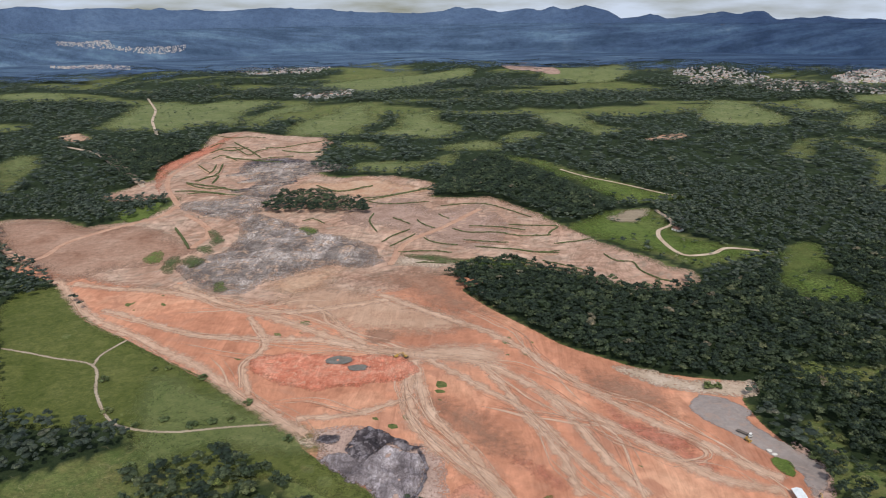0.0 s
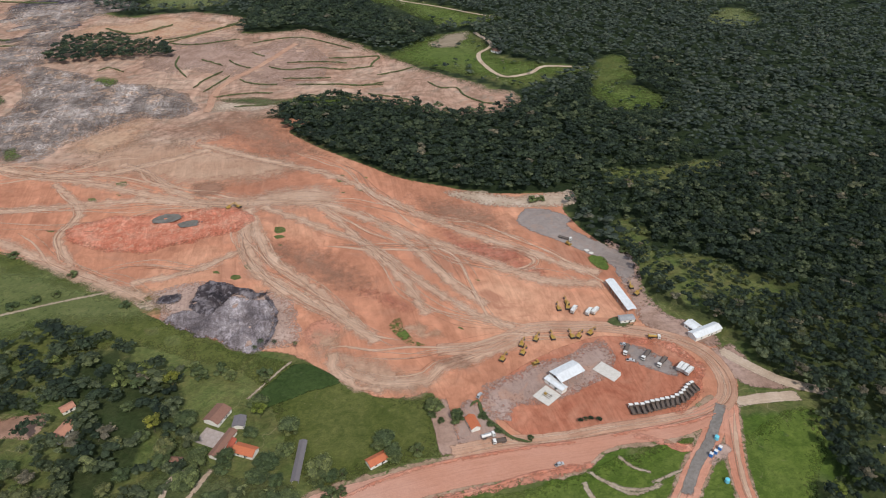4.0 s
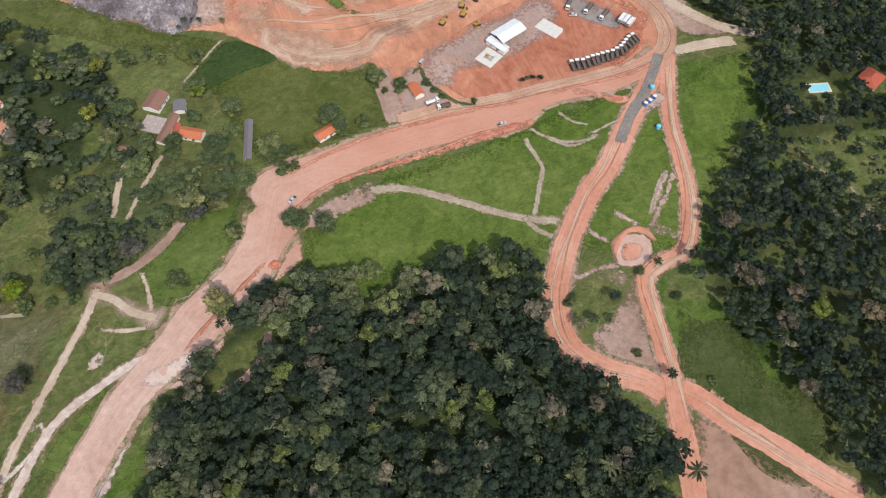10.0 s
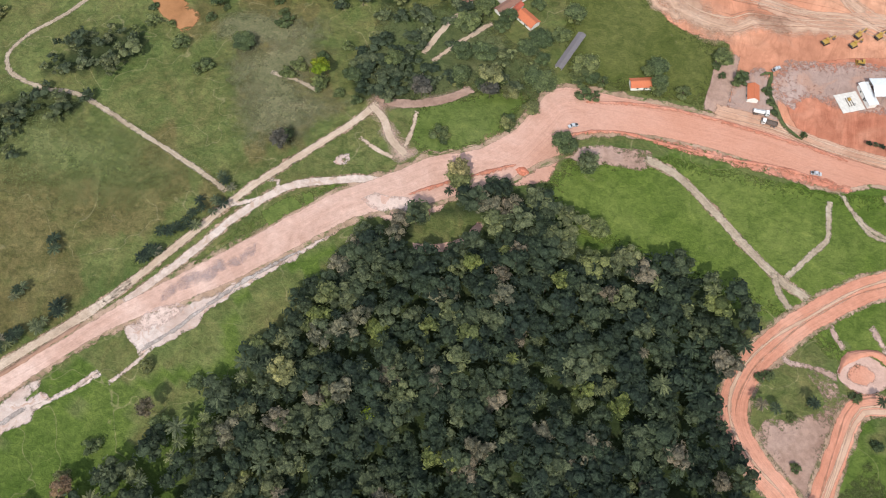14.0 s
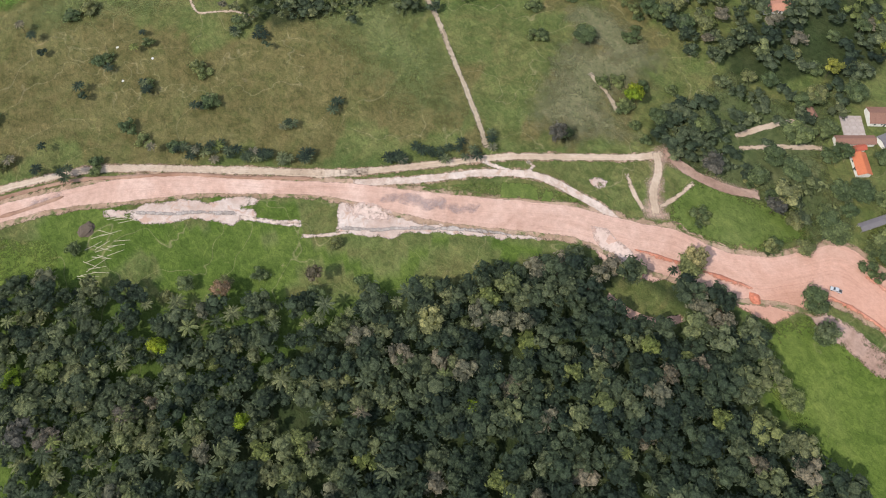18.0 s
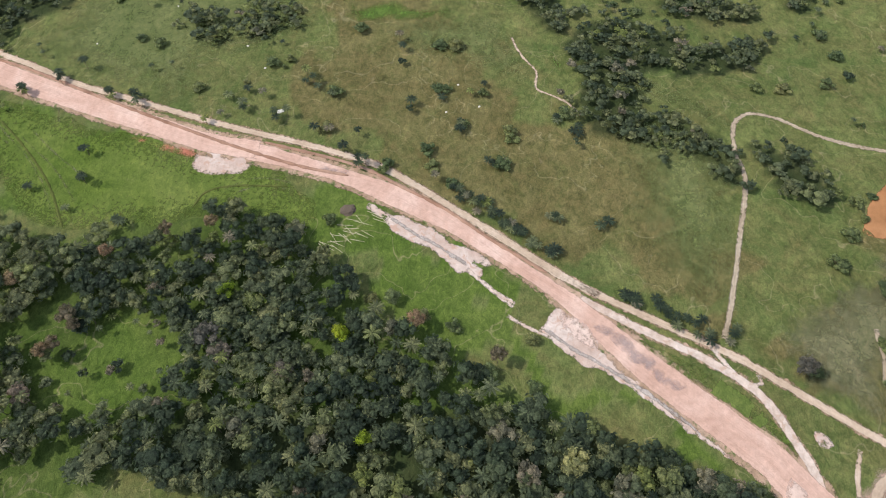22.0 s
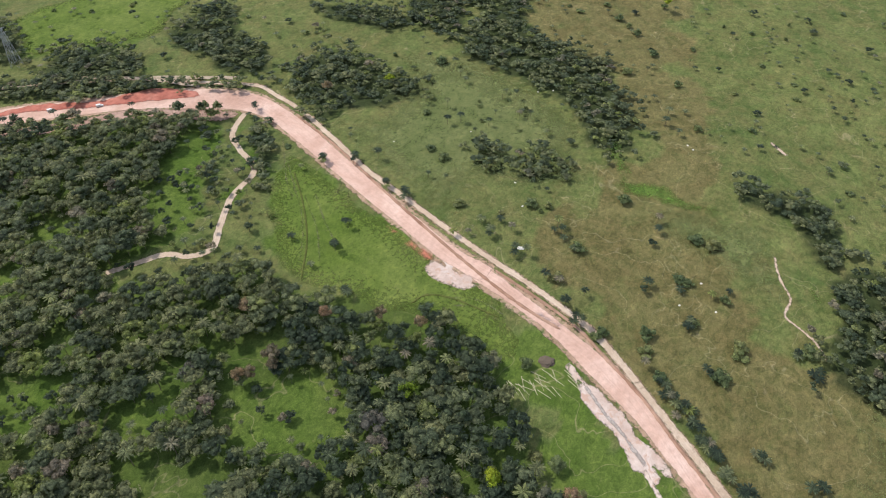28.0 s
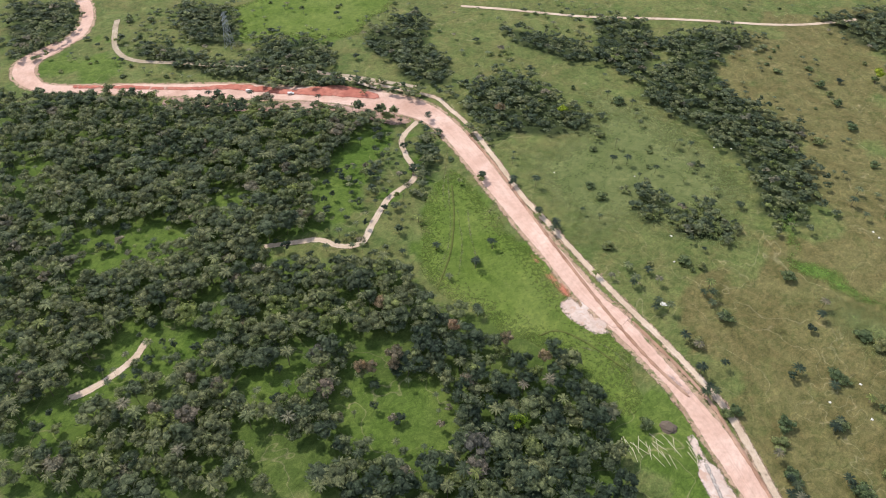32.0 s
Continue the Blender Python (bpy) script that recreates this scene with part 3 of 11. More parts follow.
DEPOT_GRAVEL = [(247.1, 422.4), (255.1, 410.5), (256.1, 383.4), (244.5, 354.7), (244.4, 323.3), (261.5, 300.2), (257.6, 281.3), (237.5, 297.7), (223.5, 318.5), (228.1, 338.4), (232.7, 367.7), (239.6, 398.5)]
GREEN_RING = [(58.4, 359.6), (67.9, 365.2), (67.8, 354.5), (72.3, 339.3), (78.4, 333.6), (66.4, 337.8)]
TRUCK_LOT = [(82.7, 275.7), (93.7, 280.7), (96.8, 270.8), (100.6, 262.7), (105.5, 249.5), (103.7, 240.1), (89.4, 241.1), (76.9, 244.1), (75.4, 257.5)]
BARE_PATCH = [(1.8, 200.7), (18.9, 208.1), (46.2, 211.2), (47.5, 206.0), (40.2, 201.7), (16.1, 197.4), (5.0, 196.8)]
WEST_VERGE = [(-0.6, 199.4), (-2.2, 180.8), (-15.5, 173.6), (-26.6, 172.4), (-41.3, 166.7), (-52.1, 153.9), (-62.2, 141.9), (-70.8, 135.3), (-76.7, 140.9), (-54.1, 166.8), (-29.1, 193.4), (-13.3, 200)]
MEADOW_PATCH = [(-21.1, 224), (-40.3, 192), (-67.3, 176.2), (-76.4, 196.4), (-53.4, 219.4), (-34.8, 226.9)]
GRASS_ISLAND = [(-149.5, 86.8), (-133, 116.8), (-119.2, 134.5), (-98.7, 147.5), (-119.9, 119.7), (-137.7, 98.5)]
ASPHALT_PATCH = [(-158.4, 70.7), (-145.7, 86.1), (-132.5, 98.6), (-123.2, 105.8), (-121.7, 100.5), (-131.5, 89.4), (-144.6, 76.9), (-156.0, 66.3)]
CIRCLE_BARE = [(127, 121.4), (134.4, 122.9), (142, 114.5), (150.3, 111.5), (146.2, 101.6), (139.3, 82.4), (136, 68.9), (131.4, 58.1), (122.3, 66.7), (111.9, 78.1), (105.9, 84.9), (112.1, 92.5), (124.1, 99.3), (135, 108.8)]
SPILL = [(-101.2, 441.4), (-86.7, 443.1), (-64.4, 444.0), (-31.9, 426.3), (-8.0, 407.7), (0.7, 396.4), (-0.4, 380.4), (0.3, 362.7), (-5.4, 353.8), (-20.5, 356.8), (-38.6, 362.4), (-60.9, 377.1), (-83.6, 402.5), (-88.6, 418.5)]
THICKET_R = [(-276.7, -479.5), (-306, -449.8), (-340.8, -409.5), (-357.5, -375.9), (-343.7, -369.6), (-333.3, -396.1), (-317.4, -429.8), (-297.1, -440.1), (-271.6, -456.6), (-266.7, -470.7)]
THICKET_S = [(-316.1, -337.5), (-319.8, -325.6), (-293.8, -298), (-261.2, -275.2), (-246.5, -274.6), (-280.4, -304.7)]
DEPOT_APRON = [(247.5, 279.4), (266.1, 280.7), (267.4, 263.9), (272.9, 250.7), (281.3, 234.9), (259.6, 241.6), (250.1, 249.1), (250.1, 264.1)]
EAST_FIELD = [(425.4, 321.1), (447.0, 304.5), (461.6, 290.3), (514.4, 275.0), (561.2, 255.6), (521.4, 218.8), (477.1, 241.8), (457.5, 264.3), (434.0, 279.6), (422.5, 299.5)]
POND_WOOD = [(-254.7, 280.1), (-270.2, 308.4), (-195.2, 267.8), (-203.6, 264.6), (-226.3, 268.1)]
WORN_C = [(-195.8, 214.7), (-195.5, 239.7), (-164.6, 252.2), (-117.3, 229.4), (-145.3, 208.3)]
POND_WOOD_B = [(-260, 260.8), (-248.9, 280.9), (-205.6, 280.3), (-171.4, 267), (-176.9, 259.2), (-207.8, 257.1), (-234.2, 254.2)]
POND = [(-212.1, 209.4), (-229.1, 217.5), (-244.7, 231), (-248.8, 241.4), (-242.3, 248.7), (-228.2, 253.7), (-213.2, 254.6), (-203.7, 250), (-211.1, 240.5), (-223.9, 238.3), (-222.8, 231.2), (-209.7, 223.7), (-208.4, 215.2)]
POOL_SMALL = [(-197.6, 246.4), (-196.6, 252.9), (-190.8, 258.1), (-181.9, 255.2), (-186.9, 246.7)]
RED_CUT = [(-151.1, -589.2), (-211.5, -531.3), (-251.7, -500.0), (-262.9, -483.0), (-278.5, -456.4), (-295.8, -444.4), (-315.8, -428.2), (-326.7, -401.3), (-324.5, -393.8), (-304.2, -414.0), (-285.3, -434.4), (-267.9, -457.5), (-254.5, -478.8), (-240.0, -499.0), (-208.7, -526.3), (-149.1, -584.6)]
RED_CUT_LOW = [(-200.7, -518.1), (-238.2, -468.3), (-261.4, -444.3), (-280, -427.4), (-305.7, -387.2), (-322.9, -356.7), (-307, -356.3), (-290.3, -383.5), (-273.6, -407.9), (-251.5, -432.4), (-230.7, -458.5), (-207.7, -487.3), (-190.5, -502.4)]
WOOD_WEST = [(-96.9, -601.4), (-149.4, -561.8), (-196.9, -510.9), (-232.7, -466.5), (-271.2, -411.7), (-295.3, -384.7), (-310.8, -361.8), (-283.3, -337.3), (-251.2, -325.4), (-219, -292.9), (-196.9, -289.1), (-169.3, -300.2), (-147.8, -300.1), (-163.9, -269.6), (-199.8, -237.7), (-196, -203.6), (-204.6, -166.4), (-215.4, -122.1), (-201.6, -85.8), (-170.1, -56.5), (-110.2, -114.4), (-43.5, -178.2), (29.5, -250.9)]
GLADE_A = [(-110.2, -184.9), (-123.2, -191.8), (-144.7, -171.9), (-161.3, -159.2), (-156.4, -142.0), (-131.2, -121.4), (-116.4, -133.2), (-103.7, -151.2), (-101.9, -170.1)]
GLADE_B = [(-284.2, -368.7), (-307.9, -349.6), (-295.2, -314.2), (-262.9, -277.6), (-222.8, -256.9), (-195.8, -232.5), (-176.1, -256.5), (-141.4, -277.4), (-144.0, -295.8), (-156.5, -304.6), (-183.7, -288.2), (-214.0, -302.9), (-227.0, -344.0)]
GLADE_C = [(0.2, -286.7), (-24, -282.7), (-55.2, -288.6), (-74.2, -286.2), (-98.5, -255), (-70.8, -261.7), (-44.9, -262.3), (-16.6, -266.2), (11.8, -271.1)]
GLADE_D = [(-198.7, -328), (-225.7, -338.2), (-260.4, -336.4), (-278.2, -331.6), (-253.2, -297.4), (-219, -292.9), (-187.9, -301.2)]
WOOD_EAST = [(246.5, 363.7), (245, 341.7), (255.1, 321.3), (272.9, 297), (267.5, 273.1), (277.4, 244.1), (285.8, 229.2), (263.4, 192), (260, 174.5), (239, 165.6), (210, 144.9), (193, 129.3), (179.6, 106.3), (178.4, 86.6), (178.5, 61.3), (182.1, 41.9), (193.9, 22.1), (194.4, 2.5), (254.2, 48.6), (581.3, 326.5), (699.8, 475.7), (630.5, 537.7), (492.7, 466.3), (315.2, 477), (272.5, 481.8)]
EAST_GLADE = [(250.0, 155.9), (270.1, 155.9), (295.2, 151.5), (332.3, 145.8), (369.2, 138.9), (302.1, 75.7), (286.9, 99.2), (268.8, 92.4), (263.4, 98.8), (270.8, 111.1), (273.4, 127.2), (263.4, 138.5), (239.1, 137.6)]
EAST_GLADE_B = [(215.1, 107.9), (226.3, 99.3), (221.2, 89.8), (207.8, 94.5)]
DEPOT_GLADE = [(259.2, 441.1), (281.7, 452.9), (288.0, 430.4), (278.6, 405.2), (294.2, 388.3), (315.1, 372.9), (329.2, 335.1), (345.3, 313.0), (313.1, 313.7), (295.2, 329.6), (277.6, 318.0), (262.7, 323.7), (260.8, 350.7), (253.5, 370.9), (257.6, 391.0), (261.8, 421.3)]
RIDGE_GLADE = [(298.5, 533.0), (341.6, 523.7), (393.3, 526.5), (421.6, 520.9), (409.6, 503.4), (364.8, 501.2), (327.8, 499.6), (291.1, 507.3)]
FAR_GLADE = [(423.6, 326.7), (435.6, 318.2), (436.3, 301.4), (437.7, 280.7), (427.2, 281.2), (425.3, 301.6), (421.4, 315.2)]
WOOD_TONGUE = [(4.8, 744), (21.6, 702.8), (49, 653.1), (82.9, 600.4), (109.5, 566.4), (145.2, 542.7), (174.2, 522.9), (204.1, 512), (253.6, 506.4), (299.9, 535.4), (435, 623.5), (560.9, 833.9), (397.4, 742.2), (319.8, 709.6), (238.2, 686.2), (203, 690.1), (160.7, 721.3), (128.7, 758.5), (78.6, 785.4), (30.6, 775.5)]
WOOD_ISLE = [(-268.1, 994.8), (-266.2, 1049), (-250.1, 1099), (-194.4, 1095), (-126, 1052), (-104.5, 990.9), (-154.5, 1001), (-220.6, 994.8)]
WOOD_RIDGE = [(-20.6, 1083), (18.6, 1271), (98.7, 1368), (187.6, 1282), (263.5, 1143), (283.6, 1033), (225, 962.3), (180.2, 939.5), (124.2, 1006), (77.9, 1070), (15.1, 1054)]
WOOD_SLOPE = [(-706.6, 1425), (-651.7, 1476), (-570.5, 1556), (-522.1, 1467), (-528.9, 1337), (-530.4, 1204), (-544.7, 1167)]
FAR_FIELD_H = [(846.4, 1498.2), (857.0, 1420.8), (874.4, 1342.4), (921.8, 1282.4), (912.7, 1152.0), (938.6, 1072.7), (942.3, 1025.5), (873.3, 1030.8), (828.0, 1062.5), (759.6, 1066.9), (697.6, 1081.6), (739.3, 1172.3), (808.6, 1268.2), (827.2, 1367.4)]
FAR_FIELD_M = [(870.6, 1513.5), (922.1, 1501.6), (914.5, 1453.3), (939.5, 1347.6), (956.1, 1279.6), (977.0, 1149.4), (1009.8, 1191.9), (983.0, 1301.2), (960.5, 1400.6), (938.7, 1518.7)]
FAR_FIELD_G = [(423.4, 816.4), (452.7, 840.6), (476.4, 827.9), (457.5, 789.2), (453.4, 751.0), (428.7, 724.5), (444.1, 719.8), (450.0, 680.0), (437.7, 664.2), (388.8, 666.5), (372.0, 693.7), (374.7, 721.5), (403.5, 768.4)]
FAR_FIELD_P = [(683.0, 954.1), (741.5, 1010.9), (775.3, 1014.8), (764.5, 938.5), (756.1, 920.7), (718.6, 918.5)]
FAR_FIELD_Q = [(954.6, 1676.1), (1100.3, 1826.9), (1102.4, 1761.4), (1028.5, 1649.0), (955.8, 1598.4)]
FAR_FIELD_R = [(1213, 2089), (1327, 2102), (1413, 2039), (1349, 1965), (1186, 2006)]
FAR_FIELD_S = [(1108.7, 1646.1), (1289.7, 1840.5), (1362.8, 1875.7), (1328.8, 1730.0), (1321.1, 1618.7), (1361.2, 1433.9), (1157.9, 1174.5), (1044.9, 1256.5), (1062.9, 1326.7), (1093.2, 1413.1), (1082.9, 1465.8), (1060.6, 1515.1)]
LEFT_GREEN = [(-486.8, 1005), (-466.5, 1028), (-436.2, 1059), (-427.3, 984.9), (-450.3, 956.6)]
UPPER_WASTE = [(-398.5, 1050.9), (-347.2, 1086.2), (-328.9, 1156.3), (-385.1, 1291.5), (-329.9, 1330.0), (-242.0, 1327.8), (-190.3, 1267.6), (-242.5, 1209.3), (-271.3, 1155.9), (-278.2, 1102.0), (-267.5, 1017.2), (-285.4, 987.2), (-306.7, 945.9), (-355.6, 973.5)]
WOOD_LOOSE_B = [(-206.3, 321.8), (-218.8, 357.6), (-200.7, 363.4), (-204.2, 392.2), (-182.4, 404), (-156.4, 420.4), (-130.5, 409.3), (-100.4, 369.1), (-76.4, 348.6), (-65.2, 308.8)]
WORN_A = [(-171.3, 194.9), (-154.4, 208.2), (-126.5, 202.2), (-114.5, 187.3), (-120.5, 170.8), (-145, 170.3), (-161.5, 179.6)]
WORN_B = [(-192.9, 186.3), (-187.6, 204.5), (-149.6, 222.4), (-128.1, 211.1), (-137.9, 176.2), (-163.9, 179)]
FAR_FIELD_A = [(-379.6, 1684.1), (-372.3, 1785.9), (-351.1, 1869.7), (-307.3, 1928.7), (-287.1, 2009.4), (-231.7, 2094.6), (-195.2, 1967.5), (-164.8, 1843.9), (-146.8, 1801.0), (-194.4, 1729.6), (-191.3, 1635.7), (-285.8, 1608.2), (-341.1, 1625.5)]
FAR_FIELD_B = [(-173.4, 1655.6), (-123.0, 1702.1), (-114.7, 1796.5), (-109.5, 1919.4), (-17.5, 1928.2), (-6.6, 1815.8), (28.6, 1751.4), (54.5, 1682.0), (25.7, 1583.9), (-25.2, 1560.6), (-103.7, 1605.3)]
FAR_FIELD_C = [(-849.0, 1718.8), (-869.9, 1877.5), (-924.6, 2157.4), (-871.0, 2291.8), (-768.5, 2228.1), (-685.1, 2278.8), (-547.4, 2232.4), (-508.8, 2139.5), (-556.6, 1996.2), (-502.5, 1738.1), (-567.4, 1769.4), (-622.0, 1721.7), (-637.8, 1650.1), (-713.8, 1674.3)]
FAR_FIELD_D = [(-176.6, 1258.5), (-152.4, 1324.7), (-88.2, 1339.9), (-38.4, 1319.8), (22.7, 1408.9), (30.4, 1348.2), (10.0, 1290.8), (-21.9, 1301.0), (-42.0, 1255.6), (-92.5, 1238.4), (-144.7, 1250.7)]
FAR_FIELD_E = [(121.9, 1377), (192.3, 1316), (271.6, 1181), (373.2, 1056), (302.5, 1039), (252.5, 1092), (183.9, 1255)]
FAR_FIELD_F = [(168, 914), (268.1, 1005), (318, 1002), (306.7, 886.1), (342.9, 840.5), (416.1, 811), (346.9, 777.5), (296.5, 749.6), (268.2, 785.3), (227.3, 839.1)]
FAR_FIELD_I = [(683.6, 1895.3), (839.9, 2140.1), (881.4, 1985.3), (873.9, 1770.5), (827.9, 1671.7), (727.2, 1654.8), (646.4, 1703.8)]
FAR_FIELD_J = [(235.4, 1891.5), (268.8, 1914.5), (341.6, 1936.7), (378.9, 1889.3), (376.5, 1731.7), (403.1, 1665.3), (437.6, 1642.6), (385.3, 1587.8), (341.6, 1562.3), (320.4, 1653.7), (272.8, 1691.6)]
FAR_FIELD_K = [(-870.5, 1358), (-841.7, 1428), (-773.8, 1307), (-742, 1173), (-709.7, 1086)]
FAR_FIELD_L = [(-1456, 2353), (-1279, 2407), (-1152, 2190), (-1361, 2192)]
FAR_FIELD_N = [(-461.9, 2652), (-184.2, 2915), (99.3, 3165), (142.1, 3017), (-41.8, 2591), (-261.8, 2346)]
FAR_FIELD_O = [(364.1, 2718), (622.3, 3302), (842.7, 3255), (735.5, 2748), (565.9, 2558)]
LEFT_MEADOW = [(-465.1, 671.2), (-433.5, 724.7), (-341.1, 622), (-294.2, 588.4), (-179.5, 502), (-150.5, 478), (-111, 436.8), (-54.4, 374.9), (8.3, 332.1), (58, 292.2), (71.3, 291.8), (68.3, 247.7), (54.6, 247.9), (28.7, 245.7), (-7.1, 248.4), (-29.2, 329.2), (-68.6, 358.8), (-113.3, 385.2), (-170.9, 381.5), (-247.2, 445.5), (-340.2, 460.9)]
WOOD_LEFT = [(-143.0, 389.3), (-111.1, 381.1), (-92.1, 345.3), (-72.6, 338.1), (-71.9, 320.2), (-81.1, 306.0), (-92.4, 301.7), (-95.3, 279.0), (-107.9, 262.0), (-132.3, 264.2)]
WOOD_LOOSE = [(-221.2, 397.7), (-197.8, 387.9), (-172.4, 382.4), (-160.1, 403.6), (-139.9, 411.5), (-115.2, 374.5), (-86, 363.3), (-77.1, 341.4), (-87.5, 315.2), (-107.5, 305.3), (-116.1, 286.6), (-186.9, 298.9)]
WOOD_FARM = [(-118.5, 230.3), (-103.7, 240.4), (-88.7, 233.7), (-76.6, 226.3), (-75.6, 212.0), (-85.9, 199.3), (-99.8, 199.0), (-110.9, 198.7), (-116.6, 212.9)]
THICKET_A = [(-367.7, -346.4), (-404, -361.3), (-438, -345.8), (-435.3, -305.9), (-427.7, -276.3), (-428.9, -260.1), (-410.4, -246.5), (-381.6, -262.9), (-366.6, -290.2), (-341.1, -290.7), (-360.2, -317.3)]
THICKET_B = [(-520.9, -266.7), (-562.6, -264.4), (-577, -233), (-541.8, -207.7), (-538.3, -185.1), (-530.3, -156.3), (-533.4, -136.4), (-496.1, -117.3), (-473.6, -98.8), (-454.7, -84.5), (-440.6, -90.1), (-417.2, -73.8), (-411.6, -106.3), (-438.2, -121.8), (-457.3, -142.4), (-472.1, -183.2), (-478.9, -212.5), (-485.4, -243.4)]
THICKET_C = [(-574.9, -360.9), (-604.5, -328.2), (-575.3, -290.3), (-558.3, -261.7), (-578.1, -239.2), (-650.1, -226.3), (-641.1, -263), (-576.6, -297.3), (-512.8, -261.4), (-509.1, -276.3), (-509.5, -313.2)]
THICKET_D = [(-495.5, -417), (-519.9, -346.8), (-519.6, -308), (-488.3, -322.6), (-480.8, -382.8)]
THICKET_E = [(-368.6, -181.9), (-383.5, -168.2), (-369, -149.3), (-351.9, -144), (-346.1, -162.3)]
THICKET_F = [(-383.6, -150.2), (-394.7, -130.5), (-385, -108.7), (-367, -103.1), (-350.3, -134.5)]
THICKET_G = [(-416.2, -3.1), (-425.4, 55.3), (-389.1, 65.8), (-360.7, 66.6), (-367.3, 54.2), (-396.5, 35.8), (-398.6, 5.5)]
THICKET_H = [(-373.8, 79.9), (-381.5, 98.8), (-372.8, 116.4), (-365.3, 140.8), (-336.9, 133.4), (-328.8, 111.9), (-314.4, 113.8), (-299.7, 105.9), (-291.3, 127.6), (-272.9, 150.2), (-242.2, 154.3), (-245.2, 143), (-261.7, 127.2), (-269.7, 106.5), (-278.8, 75.6), (-305.9, 70.1), (-325.1, 77.5), (-354, 64.6)]
THICKET_I = [(-417, 132.3), (-431.9, 160.8), (-403.9, 175.8), (-399.7, 193.5), (-383.1, 194.1), (-384.8, 158.2), (-393.1, 133.4)]
THICKET_J = [(-443.5, 219.8), (-438.8, 237.9), (-421.4, 245.2), (-391, 227.8), (-395.9, 218.1)]
THICKET_K = [(-274.1, 162.7), (-264.4, 191.3), (-231.6, 206.7), (-226.4, 188.5), (-239.2, 174)]
THICKET_L = [(-353.3, 135.6), (-361.3, 193.5), (-338.6, 182), (-325.9, 128.6)]
THICKET_M = [(-295.9, -669.9), (-330.3, -622.3), (-294.9, -558), (-265.4, -586.8), (-271, -626.3)]
THICKET_N = [(-297.0, -541.9), (-321.2, -541.1), (-344.1, -511.3), (-339.0, -472.0), (-314.7, -456.9), (-318.6, -431.4), (-287.9, -468.9), (-271.1, -503.2)]
THICKET_O = [(-213.9, -604.1), (-238.8, -541.9), (-277.9, -471.7), (-311.9, -423.5), (-309.7, -450.9), (-281.8, -511.1), (-254.4, -568.3), (-231.3, -616.6)]
THICKET_P = [(-174.9, -781.1), (-220, -744.4), (-201.2, -678.1), (-157.4, -661.7), (-133.8, -676.2)]
THICKET_Q = [(-742.4, -211.4), (-826.5, -165.9), (-710.4, -124.4), (-719.7, -163.1)]
RED_A = [(129, 437.7), (152, 437.9), (175.2, 424.4), (181.8, 411.1), (159.6, 406.1), (138.2, 422.8)]
RED_B = [(40.8, 408.8), (63.7, 398.6), (87.8, 368.8), (82.7, 363.9), (53.7, 387.7)]
PEACH_PATCH = [(3.9, 357.7), (12.5, 370), (27.3, 367.6), (35.5, 358.5), (17.5, 347.8), (6.9, 349.9)]
DARK_PATCH = [(77.1, 323.9), (96.7, 321.3), (105.4, 313.1), (96.2, 306.6), (79.9, 312.9)]
PALE_STRIP = [(143.4, 532.1), (172.7, 526.4), (198.2, 509.6), (238.9, 503.9), (254.9, 500.2), (238.7, 477.5), (208.6, 483.5), (180.9, 491.9), (156.6, 509.8)]
BROWN_PATCH = [(-78.3, 604.6), (-48, 607), (-40.3, 582.3), (-67.4, 575.9)]
LOOP_RED = [(205.5, 310.1), (228.2, 296.8), (238.6, 279.1), (233.8, 257.7), (217.8, 242.3), (199.7, 237.6), (197.9, 242.2), (219.6, 249.9), (229.9, 262.6), (231.2, 277.5), (221, 292.2), (204.3, 304)]
LEFT_BROWN = [(-638.5, 964.4), (-568, 970.6), (-493.7, 934.8), (-424.6, 940.4), (-357.5, 886.4), (-315.3, 837.3), (-351.7, 791.6), (-392.2, 774.7), (-435, 740.2), (-503.4, 794.8), (-569.7, 849)]
RED_SLOPE = [(-531.9, 1287), (-522.6, 1415), (-503.6, 1504), (-470.6, 1656), (-476.7, 1538), (-473.5, 1425), (-492.2, 1359), (-498.8, 1254), (-482.7, 1169), (-462.8, 1105)]
DARK_WATER = [(-386, 1335), (-318.5, 1379), (-243.9, 1339), (-172.2, 1291), (-228.9, 1248), (-318.1, 1233)]
WASTE_SAND = [(-207.6, 708.8), (-184.9, 748.2), (-150.5, 775.8), (-110.5, 777.5), (-116.5, 722.8), (-136.4, 691.1), (-170.2, 678.4)]
PALE_BENCH = [(-55, 806.6), (4, 797), (27.3, 775.4), (-16.3, 771), (-56.6, 776.1)]
HEDGE_FIELD = [(-31.8, 316.4), (-18.3, 330.4), (-4, 340.3), (10.7, 331), (20, 316.2), (-0.9, 312.9), (-26.3, 307.1)]
TOWN_A = [(969.3, 3005), (1084, 3065), (1227, 3063), (1264, 2862), (1309, 2670), (1363, 2457), (1411, 2255), (1312, 2091), (1200, 2156), (1059, 2221), (997.6, 2423), (894, 2455), (825.1, 2483), (1011, 2786), (934.4, 2893)]
TOWN_B = [(1453, 2665), (1621, 2780), (1766, 2846), (1545, 2475), (1427, 2502)]
TOWN_C = [(-2011, 3817), (-1903, 3848), (-1788, 3927), (-1727, 3878), (-1608, 3912), (-1394, 4000), (-1395, 3949), (-1514, 3892), (-1705, 3851), (-1860, 3806), (-1991, 3779)]
TOWN_D = [(-1915, 3519), (-1739, 3473), (-1403, 3257), (-1361, 3155), (-1606, 3252), (-1858, 3436)]
